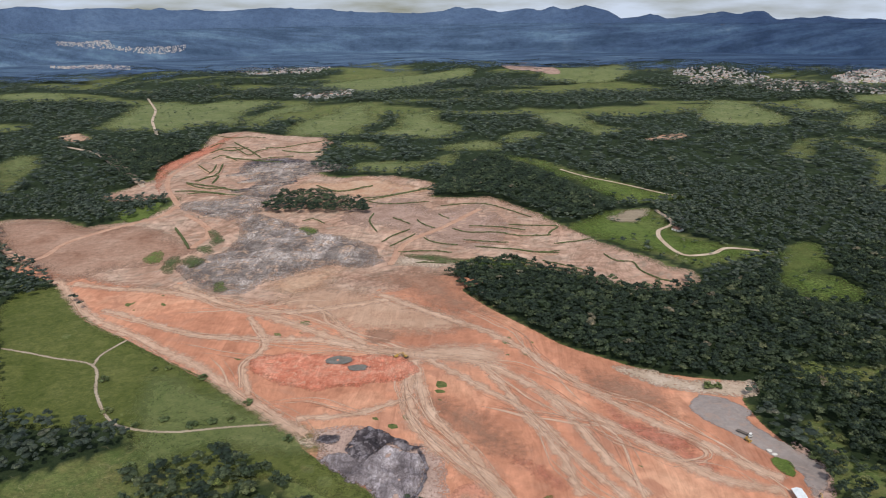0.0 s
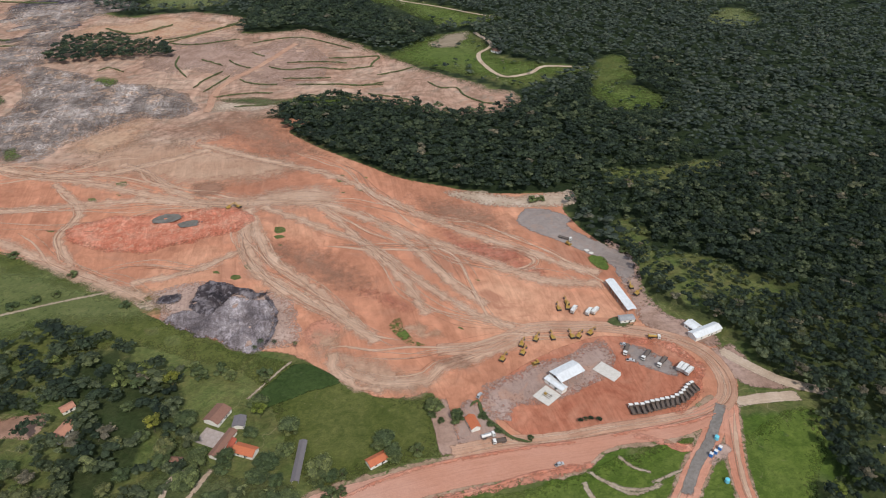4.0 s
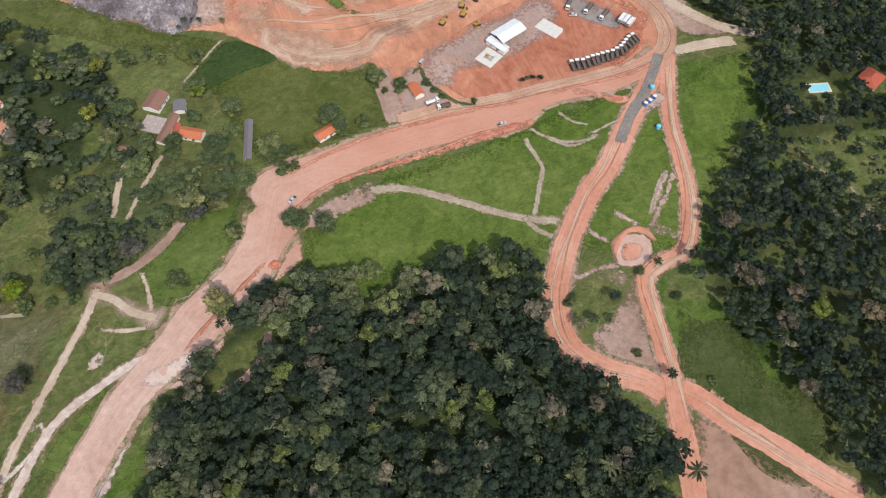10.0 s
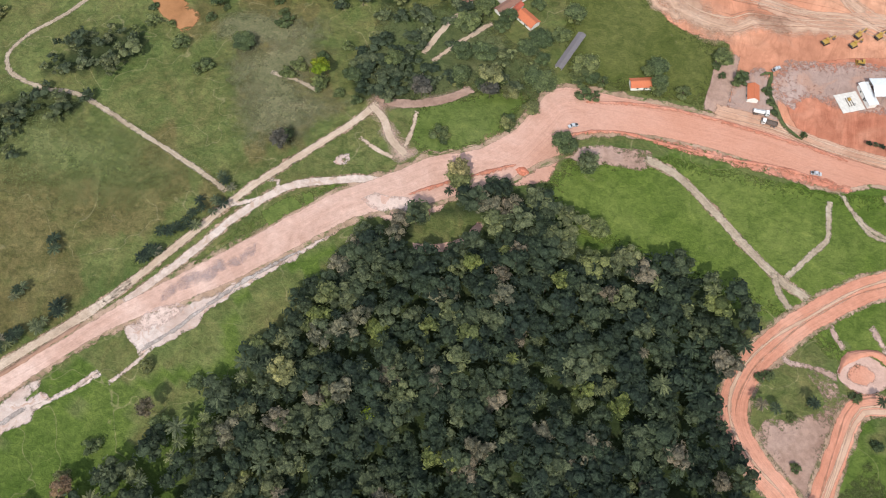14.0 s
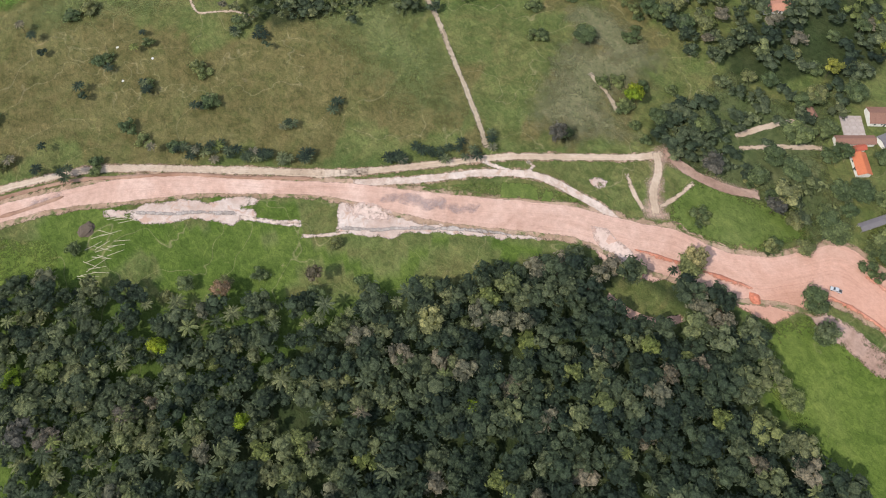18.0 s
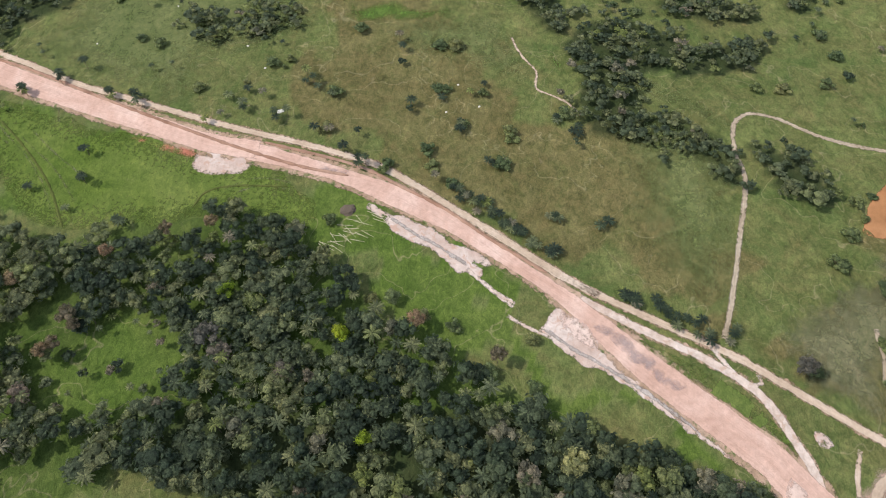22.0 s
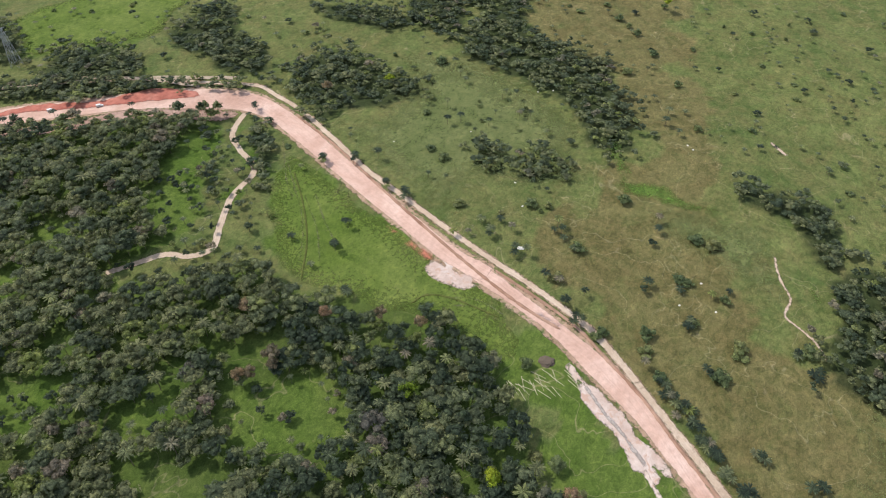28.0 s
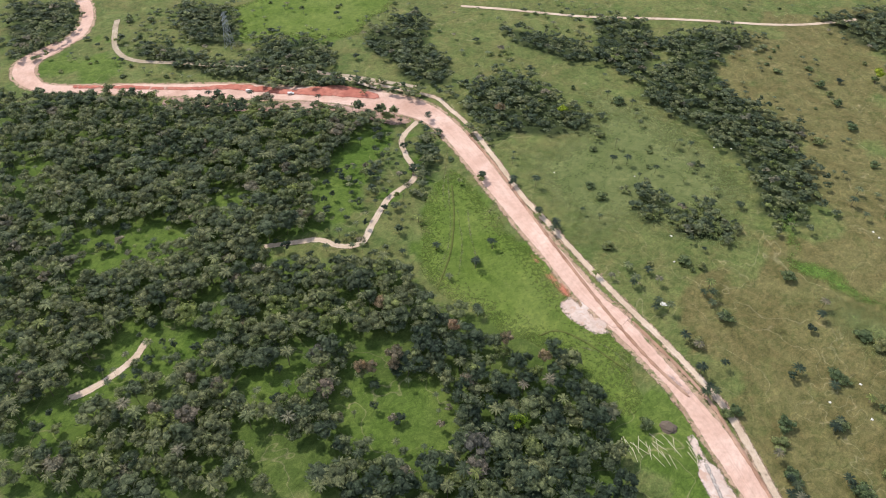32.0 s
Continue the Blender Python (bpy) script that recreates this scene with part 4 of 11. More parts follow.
TOWN_E = [(-1004, 3371), (-889.1, 3439), (-611.9, 3250), (-487.6, 3272), (-517.7, 2991), (-774.7, 2983), (-954, 3284)]
TOWN_F = [(-469.3, 2264), (-408.1, 2329), (-297.8, 2414), (-284.2, 2224), (-386.3, 2199)]
FAR_SOIL = [(283, 3282), (431.3, 3552), (478.7, 2973), (450.8, 2794), (370.1, 2944), (290.2, 3081)]
WOOD_NEAR = [(-74.9, 134.9), (-87.2, 103.4), (-99.1, 65.8), (-118.8, 31.1), (-133.5, 1.8), (-155.4, -33.7), (-180.5, -54.4), (-207.3, -82.3), (-220.7, -120), (-221.2, -145.7), (-205.5, -177.1), (-181.5, -188.8), (-93.5, -172.3), (-60, -70), (70, -50), (123.1, 40.5), (114.6, 3.9), (122.1, 27.5), (95.1, 85.4), (88.1, 102.9), (99, 115.2), (103.5, 130.6), (101.7, 141.1), (88.1, 147.4), (66.3, 152.2), (45.1, 151.2), (29.6, 147.9), (19.8, 143.8), (19, 155.9), (11.8, 165.7), (-5.3, 170), (-25.1, 168.4), (-43.9, 155.5), (-65.4, 143.3), (-81.2, 131.9)]
DRY_A = [(-305.4, -93), (-321, -43.1), (-297.8, 10.2), (-275.9, 62.8), (-262.3, 105.9), (-237.6, 141.9), (-170.2, 137.5), (-177.8, 84.6), (-213.7, 28.7), (-243.3, -18.6), (-275.3, -70.9)]
DRY_B = [(-595.6, -243.5), (-757.4, -235.7), (-796.1, -155.4), (-258.7, 37.9), (-227.3, 6.6), (-272.4, -79.6), (-345.7, -103.3), (-420.2, -63.9), (-473.6, -98.8), (-534.2, -182.9)]
DRY_C = [(-319.8, 21.4), (-284, 66.4), (-238.2, 104.9), (-208.8, 97.3), (-211.1, 60.5), (-233.5, 25), (-278.5, -8.9)]
LUSH_A = [(-307.2, -338), (-287.5, -252.7), (-258.7, -164.1), (-242.1, -120.3), (-245, -61.1), (-221.8, -30.2), (-195, -6.1), (-167.3, -40.1), (-213.4, -94.1), (-223.5, -130.6), (-215.6, -208.7), (-231.5, -252.4)]
LUSH_B = [(-200.5, -12.8), (-155.3, 37.6), (-102.8, 96.3), (-81.2, 131.9), (-99.1, 88.7), (-137.7, 22.7), (-160.6, -29.2), (-177.9, -43.7)]
LUSH_C = [(50.9, 212), (134.4, 216.9), (189.9, 223.3), (221, 211.6), (261.9, 223.2), (281.2, 214.8), (233.5, 163.6), (193, 129.3), (170.6, 117.6), (107.5, 142.3), (13.4, 160.4), (1.7, 193)]
WOOD_GARDEN = [(-76.8, 316), (-60.3, 287), (-49.2, 265.1), (-22.4, 252), (-12.2, 238.7), (-15.1, 220.8), (-38.8, 228.7), (-52, 213.7), (-78.3, 205.1), (-103.8, 206.5), (-117.4, 213), (-114.3, 264.2), (-90.5, 268.4)]
SAND_TRIANGLE = [(-45.3, 199.8), (-34.5, 204.1), (-29.4, 197.9), (-37.7, 189.7)]
PEACH_SPILL = [(-162.9, 52.2), (-156.4, 63.7), (-147.9, 68.2), (-142.9, 68.3), (-148.9, 55.9), (-154.7, 51.4)]
CIRCLE_FLOOR = [(144.4, 128.5), (149.5, 132.2), (155.7, 132.4), (159.7, 128.9), (160.4, 123.4), (157.1, 118.6), (150.9, 116.3), (145.0, 118.2), (142.9, 123.1)]
SHOULDER_EAST = [(-152.2, 40.5), (-160.7, 45.5), (-166.8, 52.2), (-160.4, 59.7), (-152.6, 61.4), (-145.6, 69.9), (-133.6, 81.7), (-121.5, 96.5), (-109.8, 111.4), (-92.7, 132.3), (-87.9, 128.5), (-102.5, 106), (-105.3, 101.4), (-113.1, 93.8), (-126.8, 77.1), (-132.1, 67.8), (-135, 60), (-143.7, 49.6), (-149.6, 43.7)]
SHOULDER_WEST = [(-227.5, -47.7), (-219.6, -34.9), (-219.5, -29.1), (-216.6, -25.9), (-213.3, -15.4), (-203.8, -4.8), (-199.8, 5.6), (-191.2, 19.8), (-188.3, 16.7), (-189.9, 9.8), (-184, 14.5), (-181.2, 11.5), (-184.8, 4.1), (-184.7, 1), (-186.4, -2.6), (-191, -4.9), (-200, -18.6), (-208.3, -32.6), (-213.1, -36.3), (-224.5, -48.9)]
SAND_PATCH = [(-247.7, -146.6), (-256.5, -147.9), (-265.7, -140), (-261.6, -123.3), (-255.5, -113.7), (-244.8, -120.2), (-242.8, -136.4)]
BANK_GLADE = [(-56.3, 124.5), (-55.8, 137.4), (-41.5, 149.2), (-26, 150.4), (-24.5, 138.3), (-38.8, 127.1)]
BANK_PALE = [(-90.9, 133.6), (-72.9, 147), (-50.8, 158.4), (-43.9, 155.5), (-55.9, 141.3), (-73.8, 135.2)]
SOUTH_BARE = [(132.5, 36.3), (146, 38.5), (159.7, 15.2), (171.7, -3.5), (175.6, -11.1), (118, 1)]
LANE = [(-255.8, -50.7), (-245.5, -32.5), (-234.1, -14.5), (-211.3, 15.9), (-195.4, 38.3), (-179, 60.7), (-165.3, 85.5), (-154.5, 106), (-146.7, 121.8), (-137.8, 136.9), (-121.2, 160.7), (-104.7, 185.2), (-97.6, 198.9)]
LANE_WEST = [(-172.6, 71.6), (-187.9, 46.7), (-205.6, 25), (-224.6, -1.7), (-245.1, -31.1), (-254.8, -49.9), (-265.3, -83.4), (-275.2, -122.1), (-285.1, -155.7), (-297.5, -192.2), (-310.8, -231.4), (-329.9, -272), (-348.6, -314.9), (-357.2, -348.7), (-360.1, -369.9), (-342.3, -405.3), (-323.4, -438.8)]
LANE_FAR = [(-361.3, -389.5), (-327.9, -438.9), (-304.4, -471.6), (-276.3, -516.8), (-240.4, -560.3), (-209.6, -593.4), (-206.3, -622), (-219.9, -654.4), (-235.3, -680.2)]
WHITE_TRACK = [(-171, 61.5), (-153.7, 90.4), (-140.3, 115.9), (-127.1, 134.4), (-115.7, 143), (-101.9, 148.8), (-90.7, 153.2), (-78, 155.6)]
WHITE_LINK = [(-145.9, 121.1), (-133.2, 128.6), (-126.3, 135.7)]
WHITE_LINK_B = [(-126.9, 135.1), (-128.3, 140.4), (-132.6, 139.8)]
FIELD_LANE = [(-150.6, 128), (-173.7, 136.3), (-208, 146.3), (-245.9, 156.6), (-268.1, 155.2), (-288.8, 159.3), (-297.3, 169.8), (-293.5, 186.2), (-279, 209.1), (-270.7, 241), (-273.6, 267.4), (-286.6, 299.2), (-304.8, 325.8)]
LOOP_WEST = [(226.4, 232.5), (207, 213.9), (185.9, 195.9), (164.3, 176), (149.8, 166.7), (135.5, 154.1), (123.1, 141.5), (113, 128.6), (104.8, 115.6), (99.5, 98.9), (102.1, 85.9), (112, 73.6), (123.8, 64.5), (129.1, 55)]
LOOP_TAR = [(229.1, 236.6), (208.8, 215.5), (191.8, 202.3), (177.3, 187.6)]
LOOP_EAST = [(234.7, 236.4), (218.5, 207.9), (209.1, 188.5), (203.2, 169), (195.5, 147.7), (185.6, 128.9), (175.4, 117.1), (161.8, 114.7), (150.8, 111.2), (147, 104.6), (143.1, 90), (139.6, 76.1), (136.4, 62.9), (131.1, 48.6), (125.8, 35.1)]
SOUTH_ROAD = [(134.4, 57.3), (142.4, 49.3), (150.3, 35.9), (163.6, 17.9), (174.2, 1.7), (184.3, -12.9)]
SOUTH_LANE = [(129.1, 45.6), (124.6, 29.4), (114.6, 3.9)]
GREY_PATH = [(41.6, 208.3), (57.2, 204), (74.7, 192.4), (93.4, 177), (109.6, 163.9), (126.1, 155.2)]
PATH_B = [(109.9, 164.5), (113.4, 154.2), (119.3, 147.3)]
PATH_C = [(131.7, 210.5), (132.3, 198.5), (132.3, 188.9), (124, 176.4), (115.2, 162.2)]
PATH_D = [(142.2, 208.1), (150.4, 200.5), (160.8, 196.6), (168.3, 197.1)]
PATH_E = [(173.7, 231.2), (184.4, 223.7), (190.6, 215.2), (198.3, 213.6)]
PATH_F = [(191.1, 162.1), (181.5, 154.4), (169.3, 140.6)]
SPUR_A = [(-101.0, 197.1), (-91.9, 191.3), (-83.7, 180.2), (-72.8, 172.7)]
SPUR_B = [(-99.0, 176.0), (-87.4, 171.8), (-76.7, 169.0)]
SPUR_C = [(-76.4, 200.5), (-75.1, 187.3), (-75.6, 177.4)]
HOUSE_LANE = [(-94.5, 200.8), (-79.5, 204.2), (-64.1, 212.5), (-53.1, 222.8)]
HOUSE_LANE_B = [(-84.8, 237.4), (-81.1, 253.0), (-75.4, 267.7), (-66.8, 272.0)]
HOUSE_LANE_C = [(-78.6, 233.8), (-69.5, 249.4), (-55.3, 269.4)]
FIELD_PATH = [(-157.6, 200.2), (-142.6, 200), (-128.8, 196.2)]
BROOK_PATH = [(-327.2, -351.9), (-298.5, -340.3), (-284.9, -321.5), (-277.4, -304.2), (-267, -294.8), (-241.6, -290.2), (-215.2, -276.9), (-197.3, -266.8), (-184.7, -273.8), (-179.2, -286.8), (-160.2, -299.7), (-143.4, -312.3)]
BROOK_PATH_B = [(-63.8, -291.1), (-52, -283.7), (-38.6, -281.2), (-26.1, -280.7), (-15.1, -282.5)]
MEADOW_PATH = [(-405.5, 572), (-351.1, 556.1), (-307.4, 542.8), (-283.8, 497.4), (-257.8, 459.9), (-237.6, 447.3), (-204.8, 443.8), (-164.8, 450.1), (-127.2, 453.4)]
MEADOW_PATH_B = [(-307.4, 542.8), (-309.2, 563.3), (-298.2, 591.7)]
DEPOT_LANE = [(255.8, 278.7), (264.6, 260.2), (277.3, 242.1), (300.6, 227)]
DEPOT_LANE_B = [(238.4, 235.6), (258, 233.9), (277.2, 230.9)]
WORKS_LANE = [(72.7, 286.3), (71.7, 267.6), (70.4, 246)]
TRACK_J = [(-397, 1021), (-451.1, 1123), (-489.3, 1227), (-483.7, 1333), (-470.9, 1436), (-422.5, 1475)]
TRACK_K = [(-572.1, 853), (-505.7, 811.4), (-496.2, 875.9), (-460.5, 931.3), (-415.4, 979.3), (-406.4, 1036)]
TRACK_L = [(-63.4, 776.5), (-46.9, 859.6), (5.1, 925.1), (56.3, 1002)]
TRACK_M = [(-322.2, 847.3), (-319.6, 909.9), (-378.1, 991)]
LOOP_ROAD = [(70.4, 246), (100.6, 245.3), (126.7, 240.6), (161.8, 237.8), (193.8, 234.2), (218.9, 233.7), (236.7, 241.9), (245.8, 261.1), (244.2, 284.3), (228, 303.7), (202.1, 319.7), (176.1, 328), (148.4, 331.8), (116.4, 322.6), (83.3, 327.2)]
QUARRY_LANE = [(-694.9, 1433), (-628.6, 1344), (-566.1, 1250), (-509.9, 1162)]
RUT_A = [(-261.2, 611.5), (-162.3, 580), (-100.6, 569.7), (-28.2, 553.9), (29.8, 540.6), (67.1, 524.6)]
RUT_B = [(-253.1, 581.8), (-208.6, 562.9), (-171.6, 554), (-131.3, 552.3), (-99.9, 560), (-57.2, 557.6)]
RUT_C = [(-208.6, 562.9), (-185, 532.5), (-167.3, 503.4), (-138.6, 476.1), (-106.9, 447.8), (-88.7, 420.5)]
RUT_D = [(30, 542.7), (67.8, 529.5), (111.1, 498.3), (152.4, 469.8), (179.4, 436.1), (203.9, 403.4), (220.9, 371), (219.6, 350.4)]
RUT_E = [(29, 532.3), (53.6, 498.3), (84.6, 462.6), (108, 444.6), (120.9, 424.8), (125.1, 393.2), (127.2, 359.1), (132.9, 339.9), (149.7, 332)]
RUT_F = [(58.2, 531.1), (81.2, 493.9), (106.6, 457.9), (114.6, 434.6), (142.4, 407.6), (183.2, 397.2), (200.1, 384.1), (210, 357.2)]
RUT_G = [(-33.2, 531.1), (-33.5, 501.7), (-21.4, 455.8), (-6, 430.5), (15.6, 399.8), (36.2, 376.3), (54.4, 347.6), (66.4, 333.1)]
RUT_H = [(-27.5, 465.2), (0.6, 409.2), (28.7, 378.1), (48, 354), (64, 339.3)]
RUT_I = [(61.9, 462.6), (70.8, 437.1), (76.1, 398.8), (87.3, 375.4), (99.3, 359.5), (115.4, 346.6), (136.2, 338.1), (156.3, 328.4), (189.1, 321.5)]
RUT_J = [(-122.6, 655.9), (-115, 629.9), (-95.8, 607.5), (-67.7, 585.5), (-37.9, 562.6)]
RUT_K = [(-278.4, 675.7), (-229.1, 677.5), (-172.6, 645.1), (-118.6, 613.8), (-67.6, 583.3), (-28.2, 556.1)]
RUT_L = [(18.7, 664.7), (49.1, 626.1), (71.1, 585.1), (80.1, 543.1), (101.7, 499.9), (115.1, 473.9)]
RUT_M = [(129.9, 440.9), (163.6, 431), (183.9, 410.7), (176.3, 396.9), (151.3, 394.4), (134.9, 411.7)]
RUT_N = [(15.6, 330.7), (20.9, 345.3), (45, 336.1), (72.7, 328.7), (97.8, 325.3), (135.6, 325.3), (183.1, 317.1)]
RUT_O = [(-272.1, 652.1), (-229.2, 654.5), (-194.9, 657.6), (-156.3, 674.5), (-108.1, 672)]
RUT_P = [(-146.9, 478.1), (-106.5, 482.8), (-63.2, 460.2), (-33.7, 475.3)]
RUT_Q = [(22.7, 469.6), (56.9, 459.5), (103.8, 445.7), (129.9, 440.9)]
RUT_R = [(49.9, 543.3), (21.3, 556.6), (-8.4, 560.7), (-57.3, 559.7)]
TERRACE_A = [(-162.5, 1061), (-127, 1061), (-92.8, 1080), (-57.7, 1103), (-7.2, 1134)]
TERRACE_B = [(-101.1, 990), (-104.4, 954.9), (-96.6, 922.1), (-88.4, 898.3)]
TERRACE_C = [(-71.7, 961.4), (-54.6, 942.8), (-44.5, 930.9)]
TERRACE_D = [(-36.4, 949.8), (-26.4, 930.8), (-10.5, 914.2)]
TERRACE_E = [(-6, 974.3), (9.4, 954.2)]
TERRACE_F = [(-68, 844.9), (-51.1, 870.6), (-37, 892.4)]
TERRACE_G = [(-80, 859.3), (-66.9, 885.6), (-45.3, 910.3)]
TERRACE_H = [(-56, 823.5), (-17, 824.8), (11.2, 816.3)]
TERRACE_I = [(-25.2, 876.2), (-10.2, 856.9), (18.8, 842.6)]
TERRACE_J = [(12.7, 912.4), (35.2, 892.7), (72.9, 888.4), (101.6, 874.4), (143.3, 878.4)]
TERRACE_K = [(40.2, 836.7), (68.4, 830.2), (96.4, 825), (116.7, 817.7), (145.3, 820.5)]
TERRACE_L = [(91, 921), (121.5, 915.3), (156.5, 915.2), (145.6, 893.8), (137.7, 875.9)]
TERRACE_M = [(142.3, 847), (172.8, 855.2), (193.2, 865.8)]
TERRACE_N = [(196.2, 802.3), (204.9, 775.3), (222.9, 767.3), (225.6, 740.5), (241.1, 716.8), (257.7, 709.7)]
TERRACE_O = [(-33.4, 784.9), (3.8, 780.1)]
TERRACE_P = [(-2.6, 1014), (66.2, 1026), (126.3, 954.1)]
TERRACE_Q = [(-127.6, 1067), (-80.9, 1037), (-20, 1037)]
TERRACE_R = [(-473.4, 1464), (-437.3, 1442), (-410.1, 1473)]
TERRACE_S = [(-431, 1378), (-369.5, 1357), (-309.5, 1337)]
TERRACE_T = [(-456.4, 1532), (-403.8, 1449), (-361.4, 1380)]
TERRACE_U = [(-434.6, 1199), (-407.3, 1241), (-395.7, 1171)]
TERRACE_V = [(-441.2, 1121), (-402.8, 1118), (-352.1, 1103)]
TERRACE_W = [(-445.3, 1187), (-384.2, 1149), (-334, 1122)]
TERRACE_X = [(-212.3, 1148), (-169.1, 1111), (-116.5, 1144)]
TERRACE_Y = [(-204.8, 1560), (-259.5, 1432), (-331.1, 1439)]
TERRACE_Z = [(-369.8, 921.1), (-342.9, 876.4), (-324.5, 843.3)]
BANK_N = [(5.4, 232), (33.5, 238.9), (62.4, 241.5), (91.5, 240.7), (119.7, 239), (138.5, 236)]
BANK_S = [(-4.3, 204), (7.9, 212.7), (26.9, 219), (53.1, 219.2), (81.4, 220.4), (108.7, 222.8), (130.4, 220.8)]
BANK_W = [(-64.9, 151.7), (-51.9, 161.6), (-34.1, 174.1), (-19.5, 184.2)]
BANK_E = [(158.6, 234.4), (180.3, 232.7), (201.6, 229.8), (222.1, 231)]
GULLY = [(-221.2, -141.5), (-231.3, -136.3), (-235.7, -121.5), (-236, -93)]
GULLY_B = [(-284.3, -272.9), (-262.7, -249.4), (-234.6, -224.4), (-204.6, -206.1)]
RIDGE_PATH = [(-333.6, -405.7), (-314.4, -457), (-294.8, -495.6)]
VALLEY_LANE = [(-501.7, -476.2), (-550.3, -405.3), (-602.7, -340.1), (-654.2, -276.4), (-718, -217.8), (-768.3, -182.6)]
HILL_LANE = [(-823.6, 1508), (-694.3, 1424), (-603.6, 1293), (-528.2, 1186)]
FARM_LANE = [(316.3, 996.6), (319.2, 926), (288.5, 888.3), (280.7, 837.9), (290.9, 792.2), (327.8, 799.2), (357.1, 821.2), (401.6, 809.7)]
FARM_LANE_B = [(213.5, 1246), (269.1, 1169), (371.2, 1064)]
FAR_LANE = [(-968.5, 2349), (-838.5, 2073), (-747.2, 1819), (-660.3, 1620)]
SCRAPE_B = [(136.6, 217), (144.6, 204.8), (154.1, 195.9), (170.6, 198.4)]
SCRAPE_C = [(156.6, 220.6), (160.6, 211.6), (167.5, 205.8)]
SCRAPE_E = [(165.1, 199.6), (181.7, 201.8), (192.2, 203.9)]
FIELD_EDGE = [(-35.2, 317), (-21.6, 330.4), (-6.3, 344)]
WHITE_RUT = [(-216.8, -34.7), (-207, -21.3), (-198.3, -7.4), (-188.4, 6)]
WHITE_RUT_B = [(-152.9, 43.7), (-143.4, 55.7), (-134.7, 69.4), (-122.1, 87), (-111.7, 99.5), (-103.7, 108.5)]
WHITE_TAIL = [(-181, 11.5), (-173.3, 19.1), (-165.2, 28.7)]
WHITE_TAIL_B = [(-159.9, 25.7), (-154.4, 34.8), (-148.8, 45.7)]
WHITE_TAIL_C = [(-186.3, 5.7), (-174.2, 18.9), (-166.7, 29.5)]
BANK_PATH = [(-54, 126), (-45, 128.5), (-35.4, 133.1), (-29.5, 140.3), (-27.4, 148.6)]
ROAD_EAST = [(228.8, 242.3, 230.4, 226.6), (196.3, 233.8, 193.8, 222.1), (160.1, 237.1, 156.2, 226.8), (124.9, 240.5, 131.6, 218.3), (90.4, 242.8, 95.2, 222.8), (56.4, 242.6, 58.8, 223.8), (23.4, 240.8, 28.8, 220), (-8.5, 237.6, 6, 211.1), (-18.7, 221.8, 5, 200.7), (-25.5, 204.4, -8.2, 189.6), (-40.3, 187.2, -22.1, 173), (-60, 176.6, -39.5, 160.7), (-70, 167.3, -57, 148.4), (-84.5, 154.6, -71.2, 142.1)]
ROAD_MID = [(-84.5, 154.6, -71.2, 142.1), (-101.3, 140.2, -88.8, 129.2), (-119.4, 119.3, -107.5, 107.8), (-137.4, 98.3, -125.6, 87.7), (-156, 77.8, -145.7, 69.2), (-174.4, 57.2, -167.1, 51.5), (-191.2, 35.3, -181.5, 35), (-208.3, 13.9, -195.6, 15.1), (-224.7, -7.7, -209.2, -4.8), (-237.9, -30.7, -220.1, -26), (-248.2, -58.4, -238.2, -61.6), (-256.2, -82.7, -245.4, -82.6), (-265.8, -113.4, -252.8, -112.8), (-273.2, -144.3, -259.7, -144.7)]
ROAD_WEST = [(-267.7, -112.2, -254.4, -112.7), (-272.6, -143.1, -259.1, -143), (-286, -179.1, -272.6, -180.5), (-298.5, -212.8, -284.3, -213.6), (-314.7, -250.5, -299, -252.3), (-332.4, -291.4, -314.9, -294.1), (-344.4, -326.3, -327, -331.1), (-349.7, -363.6, -324.2, -359.8), (-335.8, -396.8, -307.9, -385.7), (-307.7, -428.9, -287.3, -417.9), (-276.6, -465.7, -261.1, -451.7), (-246.7, -506.1, -234.2, -485.8), (-204.4, -543.4, -195.4, -526.6), (-158.6, -582.6, -153, -569.8), (-137.6, -606.8, -129.9, -593.4), (-136.3, -628.4, -120.3, -626.2), (-145.3, -648.5, -126.5, -654.7), (-172.2, -659.8, -146, -670.1), (-199.2, -672.7, -189.8, -682.2), (-221.9, -702.9, -215.2, -713.2), (-236.8, -742.9, -226.9, -752.3)]
CIRCLE_RING = [(154.1, 135.3, 151.9, 129.4), (160.7, 131.6, 155.8, 127.6), (161.4, 124.2, 156.1, 124.7), (155.7, 118.3, 153.6, 121.8), (147.5, 117.6, 148.8, 121.3), (141.3, 120.8, 145.2, 123.1), (140.7, 127.8, 145.2, 126.8), (146.2, 134.2, 148, 129.7), (154.1, 135.3, 151.9, 129.4)]
POND_BUSHES = [(-179.6, 214), (-148.1, 200.8), (-135.4, 211.2), (-129.6, 198.6), (-160.9, 233), (-209.5, 201.4), (-176.1, 246.1)]
LOT_BUSHES = [(94.9, 266.9), (97.7, 260.1), (100.3, 254.6), (68.1, 285.7), (67.2, 275), (115.7, 245.2), (81.3, 271.9), (70.9, 269.9)]
